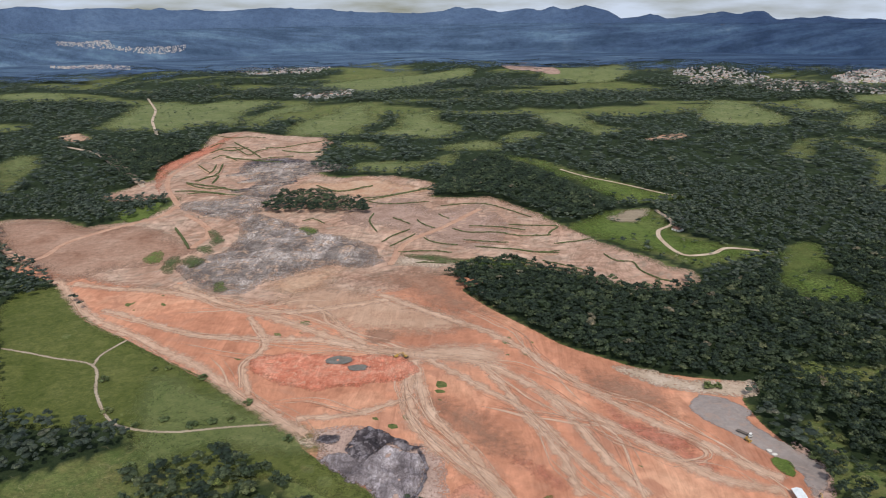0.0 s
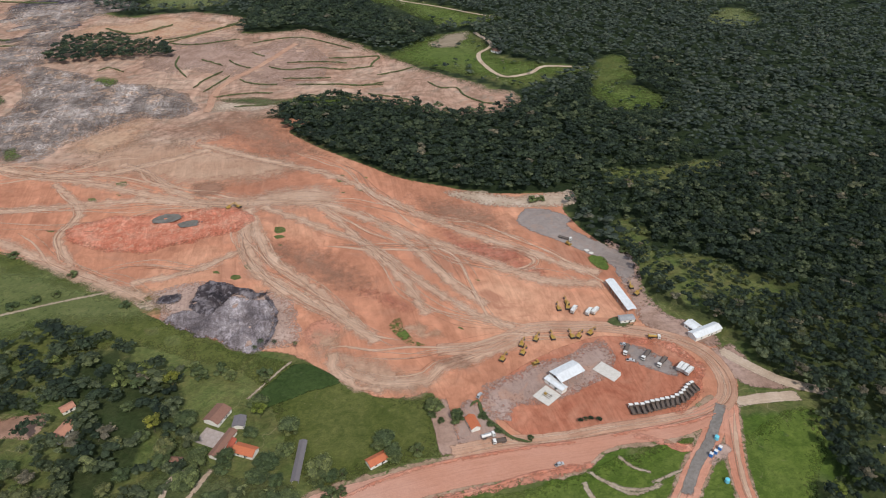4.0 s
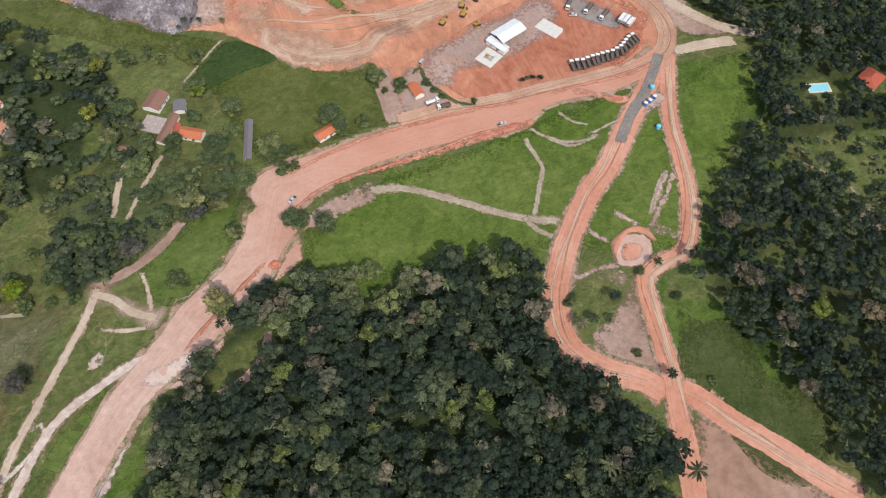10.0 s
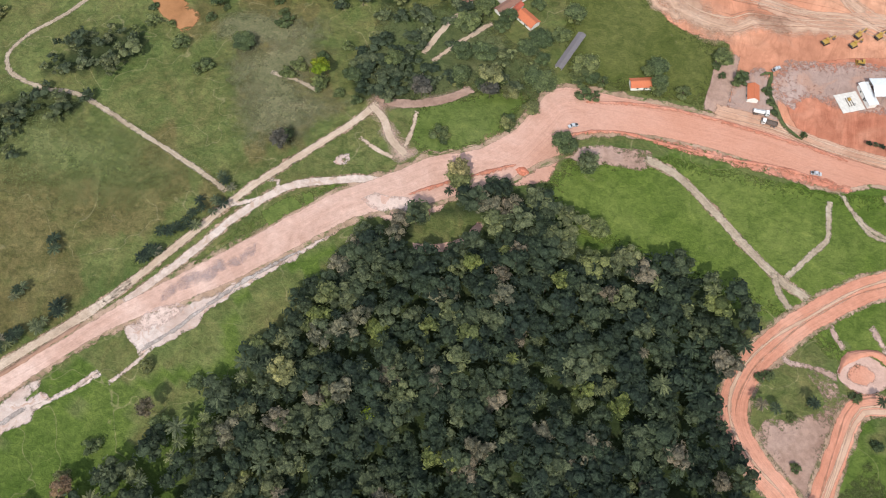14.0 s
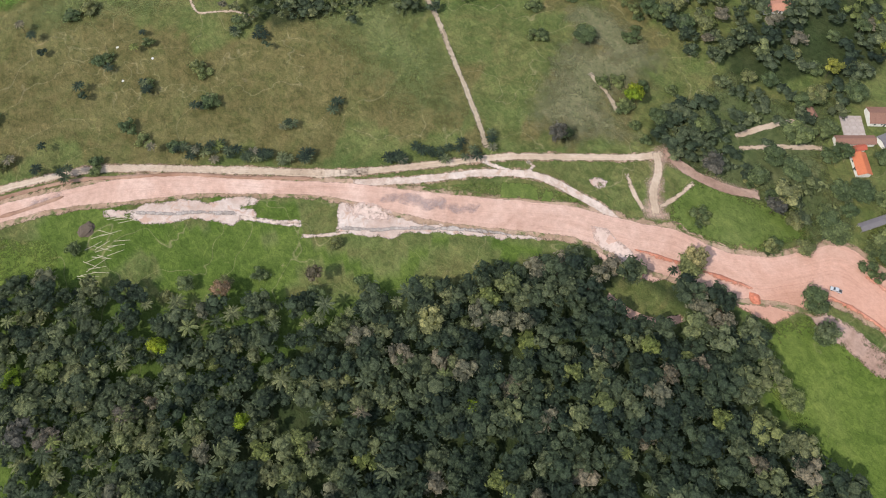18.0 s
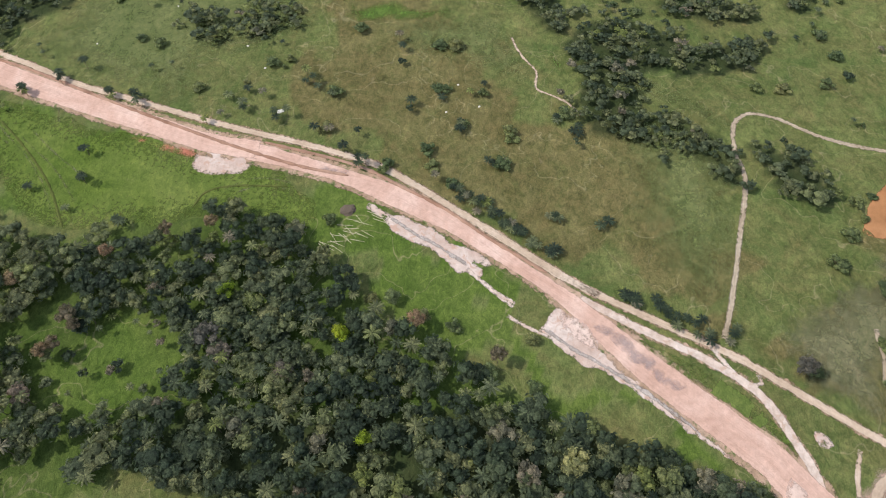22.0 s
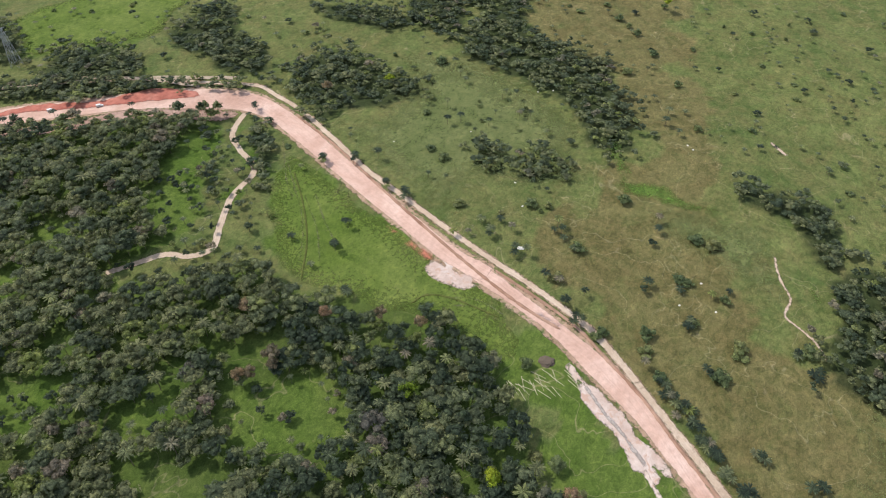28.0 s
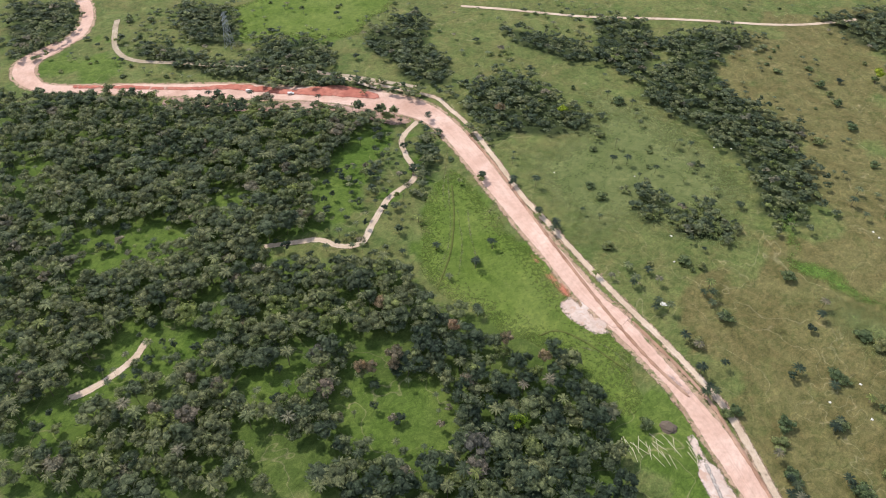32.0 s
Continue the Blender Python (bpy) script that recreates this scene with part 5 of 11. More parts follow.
BIG_TREES = [(-68.2, 303.4), (-28.2, 305.7), (-77.8, 284.5), (-61.7, 277.2), (-46.9, 270.2), (-26.2, 262.2), (-16.3, 265.8), (-31.2, 252.2), (-17.8, 233.6), (-45.4, 222.8), (-67.1, 259.6), (-52.9, 243.2), (-64.2, 241.2), (-60, 224.6), (-3.1, 164.4), (14.8, 190.6), (-42.8, 164.9), (36.6, 261.9), (39.7, 251.5), (69.1, 277.2), (0.8, 200.5), (26.9, 160), (-75.6, 338.5), (-68.4, 303.7), (-78.5, 284.7), (-12.6, 286.1), (-25.3, 261.2), (-23.4, 235.2), (0.2, 250.7), (-96.3, 224.1), (-114.4, 208.4)]
BUSHES = [(-29.7, 206.3), (-59, 190.9), (3.3, 235.2), (-0.5, 243.2), (-64.7, 350.9), (-62.4, 344.9), (-49.5, 346.8), (-44.3, 339.6), (-23.9, 335.5), (-12.2, 283.9), (53, 252), (9.7, 236.2), (-285.4, 516), (-249.7, 534.2), (-238.2, 533.7), (-329.5, 468.6), (-469.5, 721.8), (-479.1, 705.8), (-214.1, 457.8), (-190.6, 451.4), (-232.2, 449.7), (-261.2, 467.6), (-156, 482.1), (-203.3, 518.8), (-163, 458.9), (-176.9, 455.3), (-113.7, 429.7), (-199.7, 397.9), (-216.3, 400.9), (-272.6, 437.6), (-309.9, 423.5), (-283.8, 423.6), (-61.3, 189.4), (-29.7, 207.8), (-61.5, 225.6), (-193.5, 189.8), (-252.9, -14), (-275.8, 30.2)]
PASTURE_BUSHES = [(-464.5, -257.3), (-411.6, -236.7), (-390.5, -229.4), (-350.8, -203), (-345.8, -189.8), (-605.3, -187.6), (-612.3, -151.6), (-603.9, -140.5), (-593.9, -129), (-564.5, -105.5), (-521.2, -115), (-633.9, -171.5), (-657.8, -122.9), (-744.5, -189.6), (-524.2, -73.1), (-466.6, -43), (-278.8, -76.3), (-349.4, -13.7), (-249.1, -41), (-313.2, -12.5), (-284.3, 2.8), (-309.2, 14.2), (-255.2, 25.6), (-239.8, -1.8), (-307.6, -74.6), (-363.7, -63.7), (-305.3, -264), (-238.7, -206.4), (-308.1, -156.5), (-330.8, -115.7), (-334.7, -105.6), (-348.9, -3), (-264.3, -17.2), (-253.3, -38.6), (-279.7, 29), (-256, 23.2), (-292.8, 61.5), (-318.5, 177.9), (-318.3, 194.5), (-370.9, 230.4), (-350.6, 235.9), (-324.2, 222.5), (-402.4, 108), (-388.3, 114.2), (-367.5, -169), (-312.3, -7.6)]
PALMS = [(-461.2, -266.4), (-452.7, -232.8), (-446.7, -224.6), (-439.9, -188.7), (-444, -179), (-386, -208.3), (-393.8, -201.2), (-400, -180.9), (-421.1, -165.5), (-423.7, -157.8), (-409.2, -138.5), (-406.6, -220), (-324.4, -229.9), (-301.4, -208.6), (-300, -193.1), (-316.1, -243.6), (-303.3, -261.8), (-255.4, -207.8), (-207.2, -175.3), (-234.7, -203.2), (-315.7, -88.4), (-320.8, -93.1), (-287.4, -99.9), (-286.4, -106.9), (-292.5, -126.6), (-355.1, -38.9), (-345.6, -36.3), (-300.2, -28.5), (-230.5, 5.2), (-260.9, -64.1), (-254.3, -55.3), (-253.3, -51.4), (-476.8, -67.8), (-460.5, -65.4), (-334, -348.3), (-225.1, -496.6), (-249, -470.6), (-281.1, -421.5)]
LANE_PALMS = [(-239, -258.8), (-221.8, -258.8), (-209.6, -242.1), (-229.5, -231.9), (-257.5, -211.7), (-209.9, -178.7), (-216.2, -207.5), (-314.5, -241.9), (-301.6, -208), (-297.9, -190.8), (-300.2, -137), (-306.3, -126.2), (-302.5, -116.7), (-285.9, -138.6), (-289.5, -125.8), (-282.5, -105.6), (-276.1, -82.7), (-277.1, -74.5), (-262.8, -65.7), (-315.3, -93.1), (-311.3, -85.4), (-305.1, -75.7), (-274.7, -57.6), (-305.1, -10.5), (-316.4, 14.5), (-308.8, 6.3), (-285.8, 0.8), (-244, -12.4), (-237.1, -2.5), (-232.2, 7), (-229, 13.2), (-218.6, 22.7), (-214.4, 28.7)]
HEDGE_PALMS = [(-227.2, 9.8), (-233, 0.8), (-222.1, 16), (-212.8, 25.8), (-208.8, 33.1), (-200.1, 43.6), (-196.1, 51), (-172.2, 81.8), (-168.7, 90.1), (-164.6, 102), (-157.6, 115.1), (-149.8, 119.2), (-151.2, 131.3), (-282.4, 0.5), (-255.5, 21.3), (-215.8, 76.1), (-222, 51.5), (-280.3, 67.2), (-291.8, 59.6), (-226, 15.6), (-211.6, 30.1), (-198.6, 47.7), (-170.6, 86), (-167.1, 96.5), (-161.8, 107.2)]
LOOP_BUSHES = [(130.3, 106.6), (112, 113.7), (108.5, 111.5), (126.5, 77.5), (148.6, 114.6), (123, 97.9), (25.3, 160.8), (250.3, 171), (258.6, 174.8), (158.4, 96.3), (152.3, 53.7)]
YARD_TREES = [(147, 248.5), (150.3, 248.5), (153.2, 248.3), (157.4, 246.3)]
WASTE_PALMS = [(-24.7, 362), (-15.9, 358.1), (-3.1, 353.4), (-28.3, 355.6)]
BLUE_TANKS = [(202.5, 205.4), (205.8, 206.3), (209.5, 207.9)]
ROUND_TANKS = [(212, 214.9), (201, 188.6)]
PYLON_AT = [(-284.6, -559.7)]
BOULDERS = [(-290.8, -105.8), (-461.7, -167.8), (-347.5, -134.9), (-386.2, -188.8), (-468.7, -157.6), (-440.6, -39.2), (-295.3, -7.7), (-443.8, -44), (-291.9, -104.2), (-327.6, -120.4), (-347.3, -231.3), (-317.5, -1.1), (-300.2, 11.8)]
BRUSH_PILE = [(-221.4, -58.1)]
LOGS_AT = [(-197, -65.7), (-199.5, -60.9), (-202, -56.1), (-207.2, -53), (-213.8, -50.8), (-216.5, -41.5)]
RED_HEAP = [(-15.6, 181.6)]
PALE_TREES = [(-3.4, 164.2), (42.2, 147), (-45.1, 226.4), (-44.2, 168.3), (14.1, 191.6), (-86.4, 51.3)]
LIME_TREES = [(-143.2, -51.3), (-129.4, 203.4), (-94.9, -36.8), (-45, 44.4), (-145.3, -52.9), (-95.6, -36.2), (-130, 205.9), (-165.5, -109.5), (-653, -121.1), (-408.7, -273.1)]
PINK_TREES = [(-135.2, 20.6), (-152.8, -17.6), (-144.9, -177.1), (-185.8, -174), (-148.4, -180.5), (-134.8, -183.1), (-168, -214), (-130.4, -187.1), (-200.3, -147.5), (-205.5, -125.8), (-374.1, -308.7)]
GREY_TREES = [(-134.5, -107.6), (-110, -189.5), (-121.2, -208.5), (-51.9, -223.4), (-142, -115.1), (-125.2, -76.5)]
DUMP_TRUCKS = [(178.8, 247.7, 83.2), (182, 247.2, 79.8), (185.2, 246.2, 79.4), (188.4, 246.5, 80.7), (191.7, 246.5, 80.1), (194.4, 246.3, 74), (197.4, 246.2, 72.7), (200.5, 246.1, 71.4), (203.6, 245.9, 66.5), (206.9, 246.5, 68.9), (210.3, 247.1, 76.8), (213.2, 248.5, 85.3), (216.1, 250.2, 95.6), (218.9, 252, 97.4), (221.7, 252.9, 95.3), (98.2, 247.1, 178.1)]
WHITE_TRUCKS = [(223.4, 270.9, 35), (225, 268.6, 34.1), (226.2, 265.6, 31.9), (184.7, 342.5, 46.4), (193.9, 338, 41), (198.4, 337.7, 38.1)]
FLATBEDS = [(215.4, 278.6, -144.5), (209.3, 287.5, -142.5), (200.2, 295.9, -128.7), (216.2, 429.6, -45.6)]
TANK_TRUCKS = [(93.3, 252.1, 4.2), (223, 301.7, -20.7)]
EXCAVATORS = [(-42.2, 549.9, 20), (-34.1, 549.0, 130), (121, 307.8, 42.6), (135.5, 310.3, 45.2), (137.5, 317.7, 52.3), (148.3, 320.3, 48.3), (159.5, 319.2, 83.8), (172.2, 317.4, 90.9), (176.7, 316.3, 41.3), (185.3, 317.3, 32.1), (175.2, 346.3, 82.6), (181.7, 346, 71.5), (183.2, 351, 87.4), (236.1, 357.5, 81.8), (236.1, 348.8, 27.1)]
BULLDOZERS = [(140.5, 300, -171.4), (215.2, 422.3, -57.2)]
CARS = [(198.2, 286.4, -25), (201.4, 301.1, -35.6), (97.7, 282.5, 44.8), (2.5, 215.3, -147.3), (124.1, 224.3, 3.8)]
VANS = [(-252.9, -479.8, 142.2), (-274, -449.8, 144.8)]
LONG_SHED = [(222.2, 347.5, -91.1, 36.3, 6.7)]
SHED_ANNEX = [(214.9, 324.2, -5.7, 10.6, 6.2)]
WORKSHOP = [(154.2, 284.6, 18.1, 19.1, 11.5)]
WORKSHOP_ANNEX = [(144.7, 278.9, -63.7, 14.6, 5.4)]
SLAB_A = [(136.8, 273.1, -60.1, 11.7, 12.5)]
SLAB_B = [(180.4, 281.8, -59.9, 15.7, 9.8)]
FARM_HOUSE = [(-51.6, 306.8, 53.7, 13.6, 10.6)]
FARM_SLAB = [(-56, 292.4, 54.1, 11.3, 12.7)]
FARM_WING = [(-39.8, 298.7, -12.1, 7.2, 8.5), (-48.9, 284.9, 55.5, 20.7, 5.6), (-44.6, 282.7, 67.9, 8.3, 3.8)]
RED_COTTAGE = [(-37.1, 276.5, -32.7, 13, 7.6)]
LOW_SHED = [(-9.6, 261.5, 74.9, 27.6, 4.6)]
ROAD_HOUSE = [(30.8, 251.1, 19.5, 12.3, 6.6)]
BROWN_HUT = [(-72.8, 279.2, -21.2, 6.6, 3.8)]
TILED_HOUSE = [(87.5, 262.5, -83.2, 10.1, 6.3)]
DEPOT_HOUSE = [(256.2, 295.8, 11.7, 22.9, 3.7), (252, 303.4, -72.7, 8.8, 6.9)]
POOL_HOUSE = [(334.1, 177.3, 23.5, 13.4, 7.9)]
SWIM_POOL = [(303.2, 182.8, -15.7, 11.3, 4)]
RANCH_HOUSE = [(546.8, 365.1, -47.3, 15.5, 11.8), (558, 356.8, -49.1, 9.2, 11.2)]
WHITE_HOUSE = [(663.1, 525.3, -65.4, 12, 12.1)]
FARM_HUT = [(314.9, 890.7, -54.7, 13.5, 10.1), (334.4, 946.4, -51.2, 9, 10.7)]
RIDGE = [(-30.7, 263), (-28.7, 271.8), (-27, 251.6), (-24.2, 259.7), (-21.2, 243.2), (-16.1, 229.8), (-13.2, 245.7), (-9.5, 231.3), (-6.1, 210.7), (-1.7, 199.3), (0.9, 217.1), (2.7, 228.9), (4.6, 200.3), (6.6, 222.3), (7.7, 208.1), (8.5, 227.4), (9.6, 210), (11.1, 238.7), (12.8, 204.6), (13.8, 158), (15.9, 173.6), (16.9, 147.3), (18.1, 166.5), (19.9, 178.9), (21.8, 181.6), (23.7, 181.3), (24.5, 141), (25.9, 150.5), (27.6, 163), (29, 145.4), (30.3, 148.9), (31.3, 134.8)]
HAUL_A = [(-25.7, 551.3), (-97.9, 585.0), (-172.0, 633.7), (-276.1, 691.6), (-420.8, 737.5)]
HAUL_B = [(-447.1, 751.7), (-356.2, 642.1), (-284.9, 591.6), (-227.5, 548.0), (-181.3, 508.4), (-128.5, 459.4), (-100.3, 435.3)]
HAUL_C = [(-23.3, 553.2), (30.9, 533.1), (78.3, 489.1), (128.4, 434.3), (172.5, 384.8), (220.1, 366.1)]
HAUL_D = [(-69.5, 688.7), (-3.1, 636.7), (44.7, 592.1), (84.8, 536.1), (136.4, 466.6), (183.2, 414.5), (222.8, 379.5)]
HAUL_E = [(-43.7, 558.8), (-118.9, 584.6), (-183.5, 590.6), (-246.9, 604.8), (-352.6, 659.1)]
HAUL_F = [(-25.5, 545.7), (-30.1, 483.1), (-19.0, 436.8), (15.7, 393.4), (39.7, 365.1)]
HAUL_G = [(-26.5, 482.8), (-63.8, 461.9), (-115.3, 458.3)]
HAUL_H = [(78.6, 490.8), (100.1, 436.7), (113.7, 389.7), (128.4, 361.4)]
HAUL_I = [(30.9, 533.1), (57.7, 466.2), (79.3, 410.0), (85.9, 362.7)]
HAUL_J = [(-140.2, 661.0), (-112.7, 633.0), (-93.2, 598.1), (-70.8, 576.6)]
HAUL_K = [(-301.7, 720.4), (-212.9, 659.5), (-151.7, 645.2), (-112.7, 652.6), (-56.5, 674.8)]
HAUL_L = [(-195.8, 638.5), (-164.3, 576.5), (-174.7, 536.9), (-158.9, 493.8)]
HAUL_M = [(-24.2, 531.3), (-12.5, 460.9), (15.6, 412.1), (31.8, 376.9), (49.0, 345.0)]
HAUL_N = [(-16.4, 544.2), (29.9, 492.8), (65.8, 455.9), (87.7, 407.9), (114.3, 360.6), (141.2, 334.3)]
HAUL_O = [(21.1, 326.3), (44.9, 307.8), (72.3, 304.0), (81.8, 310.8), (114.5, 317.4), (141.4, 325.0)]
HAUL_P = [(21.6, 345.5), (16.8, 330.9), (25.4, 313.8), (43.1, 300.9)]
HUB_DUST = [(-75.8, 574.5), (-24.1, 580.0), (48.1, 567.3), (55.3, 534.9), (25.4, 520.4), (-12.8, 528.2), (-42.7, 542.4)]
EDGE_DUST = [(-138.2, 468.1), (-115.8, 448.7), (-97.5, 432.8), (-83.1, 435.7), (-93.9, 421.1), (-104.4, 423.0), (-123.1, 452.3)]
SOUTH_DUST = [(-4.1, 350.5), (20.4, 357.5), (38.1, 338.2), (73.0, 306.4), (73.6, 285.7), (54.1, 290.7), (31.4, 309.6), (8.8, 334.4)]
TAN_FIELD = [(-188.3, 679.1), (-141.8, 723.4), (-51.5, 689.6), (8.6, 657.7), (34.9, 606.4), (-24.2, 586.0), (-99.6, 598.0), (-161.0, 635.3)]
BROWN_FIELD = [(-118.9, 740.1), (-43.2, 775.0), (10.3, 765.7), (28.1, 710.3), (64.3, 631.5), (19.3, 628.8), (-51.5, 689.6), (-101.7, 704.7)]
BROWN_FLAT = [(-29.6, 492.9), (25.9, 469.6), (59.1, 427.4), (57.2, 385.6), (22.3, 406.3), (-10.5, 445.5)]
BROWN_FLAT_B = [(109.6, 537.6), (148.3, 515.1), (176.2, 482.5), (182.2, 435.0), (147.2, 458.2), (115.3, 492.1)]
RED_SCRAPE = [(116.4, 455.0), (148.3, 446.4), (175.1, 414.3), (189.6, 390.0), (167.9, 382.4), (141.5, 407.7), (119.8, 432.4)]
RED_SCRAPE_B = [(106.1, 491.8), (128.6, 470.9), (139.9, 446.6), (124.0, 450.9)]
PINK_FLAT = [(5.4, 375.3), (16.7, 376.9), (26.0, 367.0), (21.5, 354.1), (8.3, 351.1), (1.4, 362.3)]
PALE_SAND_A = [(65.1, 356.0), (78.7, 362.7), (90.9, 350.9), (93.4, 340.5), (80.7, 336.9), (69.6, 344.7)]
BLACK_RIM = [(-18.8, 411.6), (-13.8, 397.1), (-13.6, 382.1), (-18.5, 367.6), (-24.2, 359.8)]
HILL_SAND = [(-264.8, 1148.0), (-239.0, 1190.0), (-178.5, 1180.7), (-132.2, 1208.3), (-80.7, 1180.4), (-21.5, 1144.4), (-11.7, 1100.5), (-56.8, 1083.2), (-119.4, 1075.0), (-165.1, 1080.5), (-207.3, 1118.1), (-241.2, 1101.0)]
HILL_SAND_B = [(-301.7, 1103.8), (-282.5, 1120.5), (-271.0, 1032.4), (-291.3, 1010.5), (-315.4, 1069.0)]
HILL_PINK = [(-151.4, 979.1), (-125.3, 1045.0), (-56.3, 1071.9), (-11.0, 994.6), (57.9, 1030.5), (90.5, 915.4), (54.1, 829.8), (-17.7, 868.4), (-81.2, 925.9), (-112.3, 922.5)]
BENCH_A = [(-494.2, 1480.9), (-488.3, 1513.8), (-473.1, 1525.2)]
BENCH_B = [(-476.9, 1424.8), (-467.0, 1462.2), (-453.5, 1477.8), (-428.5, 1474.6)]
BENCH_C = [(-456.5, 1369.5), (-442.4, 1398.2), (-402.4, 1355.7)]
BENCH_D = [(-441.0, 1476.3), (-391.6, 1400.9), (-382.9, 1435.8), (-364.5, 1457.5)]
BENCH_E = [(-469.5, 1323.2), (-446.5, 1290.9), (-432.1, 1271.4)]
BENCH_F = [(-434.2, 1324.7), (-427.5, 1283.9), (-428.3, 1259.1)]
BENCH_G = [(-423.8, 1333.6), (-413.3, 1271.5), (-414.5, 1241.2)]
BENCH_H = [(-445.0, 1186.6), (-413.4, 1150.6), (-385.1, 1136.6), (-363.8, 1144.3)]
BENCH_I = [(-429.1, 1198.0), (-424.0, 1228.8), (-413.1, 1236.6)]
BENCH_J = [(-414.9, 1099.5), (-391.0, 1110.6), (-351.9, 1102.8), (-322.9, 1097.2)]
BENCH_K = [(-526.0, 1618.4), (-476.1, 1580.6), (-441.7, 1595.8), (-400.5, 1585.3)]
BENCH_L = [(-373.1, 1469.0), (-337.5, 1470.1), (-298.0, 1516.3), (-260.7, 1553.0)]
BENCH_M = [(-369.3, 1356.5), (-341.0, 1379.2), (-297.5, 1387.5)]
BENCH_N = [(-128.5, 1075.3), (-93.3, 1085.7), (-57.9, 1105.8), (-16.7, 1139.6)]
BENCH_O = [(-202.2, 963.3), (-187.8, 974.1), (-167.4, 948.7)]
BENCH_P = [(26.7, 863.1), (55.6, 853.9), (84.4, 849.2)]
BENCH_Q = [(52.4, 801.9), (79.0, 790.2), (106.3, 789.8)]
BENCH_R = [(82.6, 829.9), (109.8, 819.1), (144.2, 814.0)]
BENCH_S = [(36.3, 921.5), (74.7, 911.7), (111.5, 895.9)]
BENCH_T = [(119.8, 789.0), (143.9, 770.5), (165.8, 746.8)]
STREAK_A = [(-390.9, 1237.9), (-341.6, 1245.7), (-269.4, 1244.8), (-189.1, 1258.8)]
STREAK_B = [(-353.1, 1174.8), (-310.4, 1200.3), (-244.5, 1220.8)]
STREAK_C = [(-324.4, 1138.8), (-290.7, 1156.7), (-255.4, 1172.9)]
STREAK_D = [(-354.8, 1112.9), (-321.8, 1128.4), (-296.2, 1139.1)]
STREAK_E = [(-377.6, 1014.7), (-340.3, 1032.4), (-301.7, 1050.5)]
STREAK_F = [(-355.6, 973.5), (-318.2, 986.3)]
WEED_A = [(-316.1, 898.6), (-309.4, 914.7), (-291.3, 878.5), (-289.1, 845.9), (-303.9, 863.3)]
WEED_B = [(-198.2, 912.4), (-188.9, 934.2), (-170.0, 902.4), (-177.0, 881.3)]
WEED_C = [(-315.9, 797.4), (-308.4, 816.3), (-291.0, 799.4), (-290.6, 773.0), (-302.9, 769.7)]
WEED_D = [(-256.2, 716.1), (-242.6, 723.4), (-233.3, 701.0), (-243.4, 693.9)]
WEED_E = [(-341.0, 790.5), (-335.6, 823.7), (-319.5, 807.5), (-315.8, 758.9), (-326.5, 760.9)]
WEED_F = [(-372.2, 818.0), (-358.0, 836.6), (-344.4, 809.1), (-356.4, 794.9)]
WEED_G = [(-314.8, 846.8), (-303.9, 863.3), (-289.5, 835.1), (-299.5, 821.4)]
WEED_H = [(10.7, 788.8), (45.2, 796.4), (99.5, 790.1), (90.8, 772.7), (43.9, 772.1)]
WEED_I = [(-59.1, 816.8), (-16.8, 809.6), (31.3, 792.6), (30.8, 778.5), (-16.5, 789.5)]
WOOD_FILL = [(248.4, 498.2), (296.2, 576.8), (386.0, 600.2), (432.7, 490.2), (363.0, 311.3), (347.7, 314.9), (332.3, 338.3), (299.3, 395.7), (293.0, 438.5), (286.6, 461.3), (259.4, 446.0), (246.6, 452.2), (243.3, 475.9)]
DEPOT_WEEDS = [(222.8, 402.4), (234.7, 403.4), (233.5, 385.2), (225.1, 385.0), (221.8, 392.7)]
SHED_WEEDS = [(201.4, 326.6), (209.9, 330.0), (221.1, 322.2), (216.2, 317.4), (204.3, 319.9)]
FIELD_ROCKS = [(427.7, 312.9), (427.8, 307.1), (429.1, 302.6), (429.7, 297.5), (433.9, 287.8), (437.7, 280.7), (439.8, 277.4)]
RUBBLE_HEAP = [(226.3, 411.4), (228.2, 407.3)]
DEPOT_BUSHES = [(255.1, 403.0), (212.4, 492.6), (220.8, 493.5), (273.8, 375.2), (298.7, 362.9), (313.9, 355.4), (283.8, 422.5), (283.2, 435.5), (316.1, 337.0)]
RED_STRIP = [(45.2, 217.8), (70.3, 218.4), (95.8, 217.4), (122.7, 217.3), (140.1, 217.3), (140.5, 221.6), (122.1, 223.2), (91.2, 222.1), (65.5, 222.6), (43.2, 221.1)]
RED_STRIP_B = [(173.5, 232.1), (183.6, 223.8), (194.7, 214.6), (191.8, 213.1), (178.9, 222.2), (170.1, 229.3)]
CIRCLE_BANK = [(140.9, 123.1), (143.4, 130.0), (149.2, 135.0), (156.6, 137.1), (162.6, 133.3), (164.2, 126.2)]
CIRCLE_RUBBLE = [(159.9, 137.5), (164.6, 134.9), (169.1, 137.1), (174.2, 130.5), (179.6, 125.1), (175.1, 123.0), (168.4, 128.4), (162.8, 133.0)]
CIRCLE_LINE_A = [(136.3, 146.3), (139.1, 140.0), (143.4, 135.3)]
CIRCLE_LINE_B = [(140.5, 121.4), (130.3, 122.8), (121.0, 121.8), (117.0, 124.3)]
CIRCLE_LINE_C = [(195.1, 160.3), (184.3, 150.0), (174.1, 141.4), (165.8, 134.3)]
CIRCLE_LINE_D = [(190.4, 161.2), (181.8, 153.2), (171.7, 142.4)]
CIRCLE_LINE_E = [(153.1, 149.3), (157.2, 143.6), (160.4, 137.5)]
PEACH_A = [(168.5, 84.8), (175.9, 83.3), (173.9, 80.6), (165.2, 81.5)]
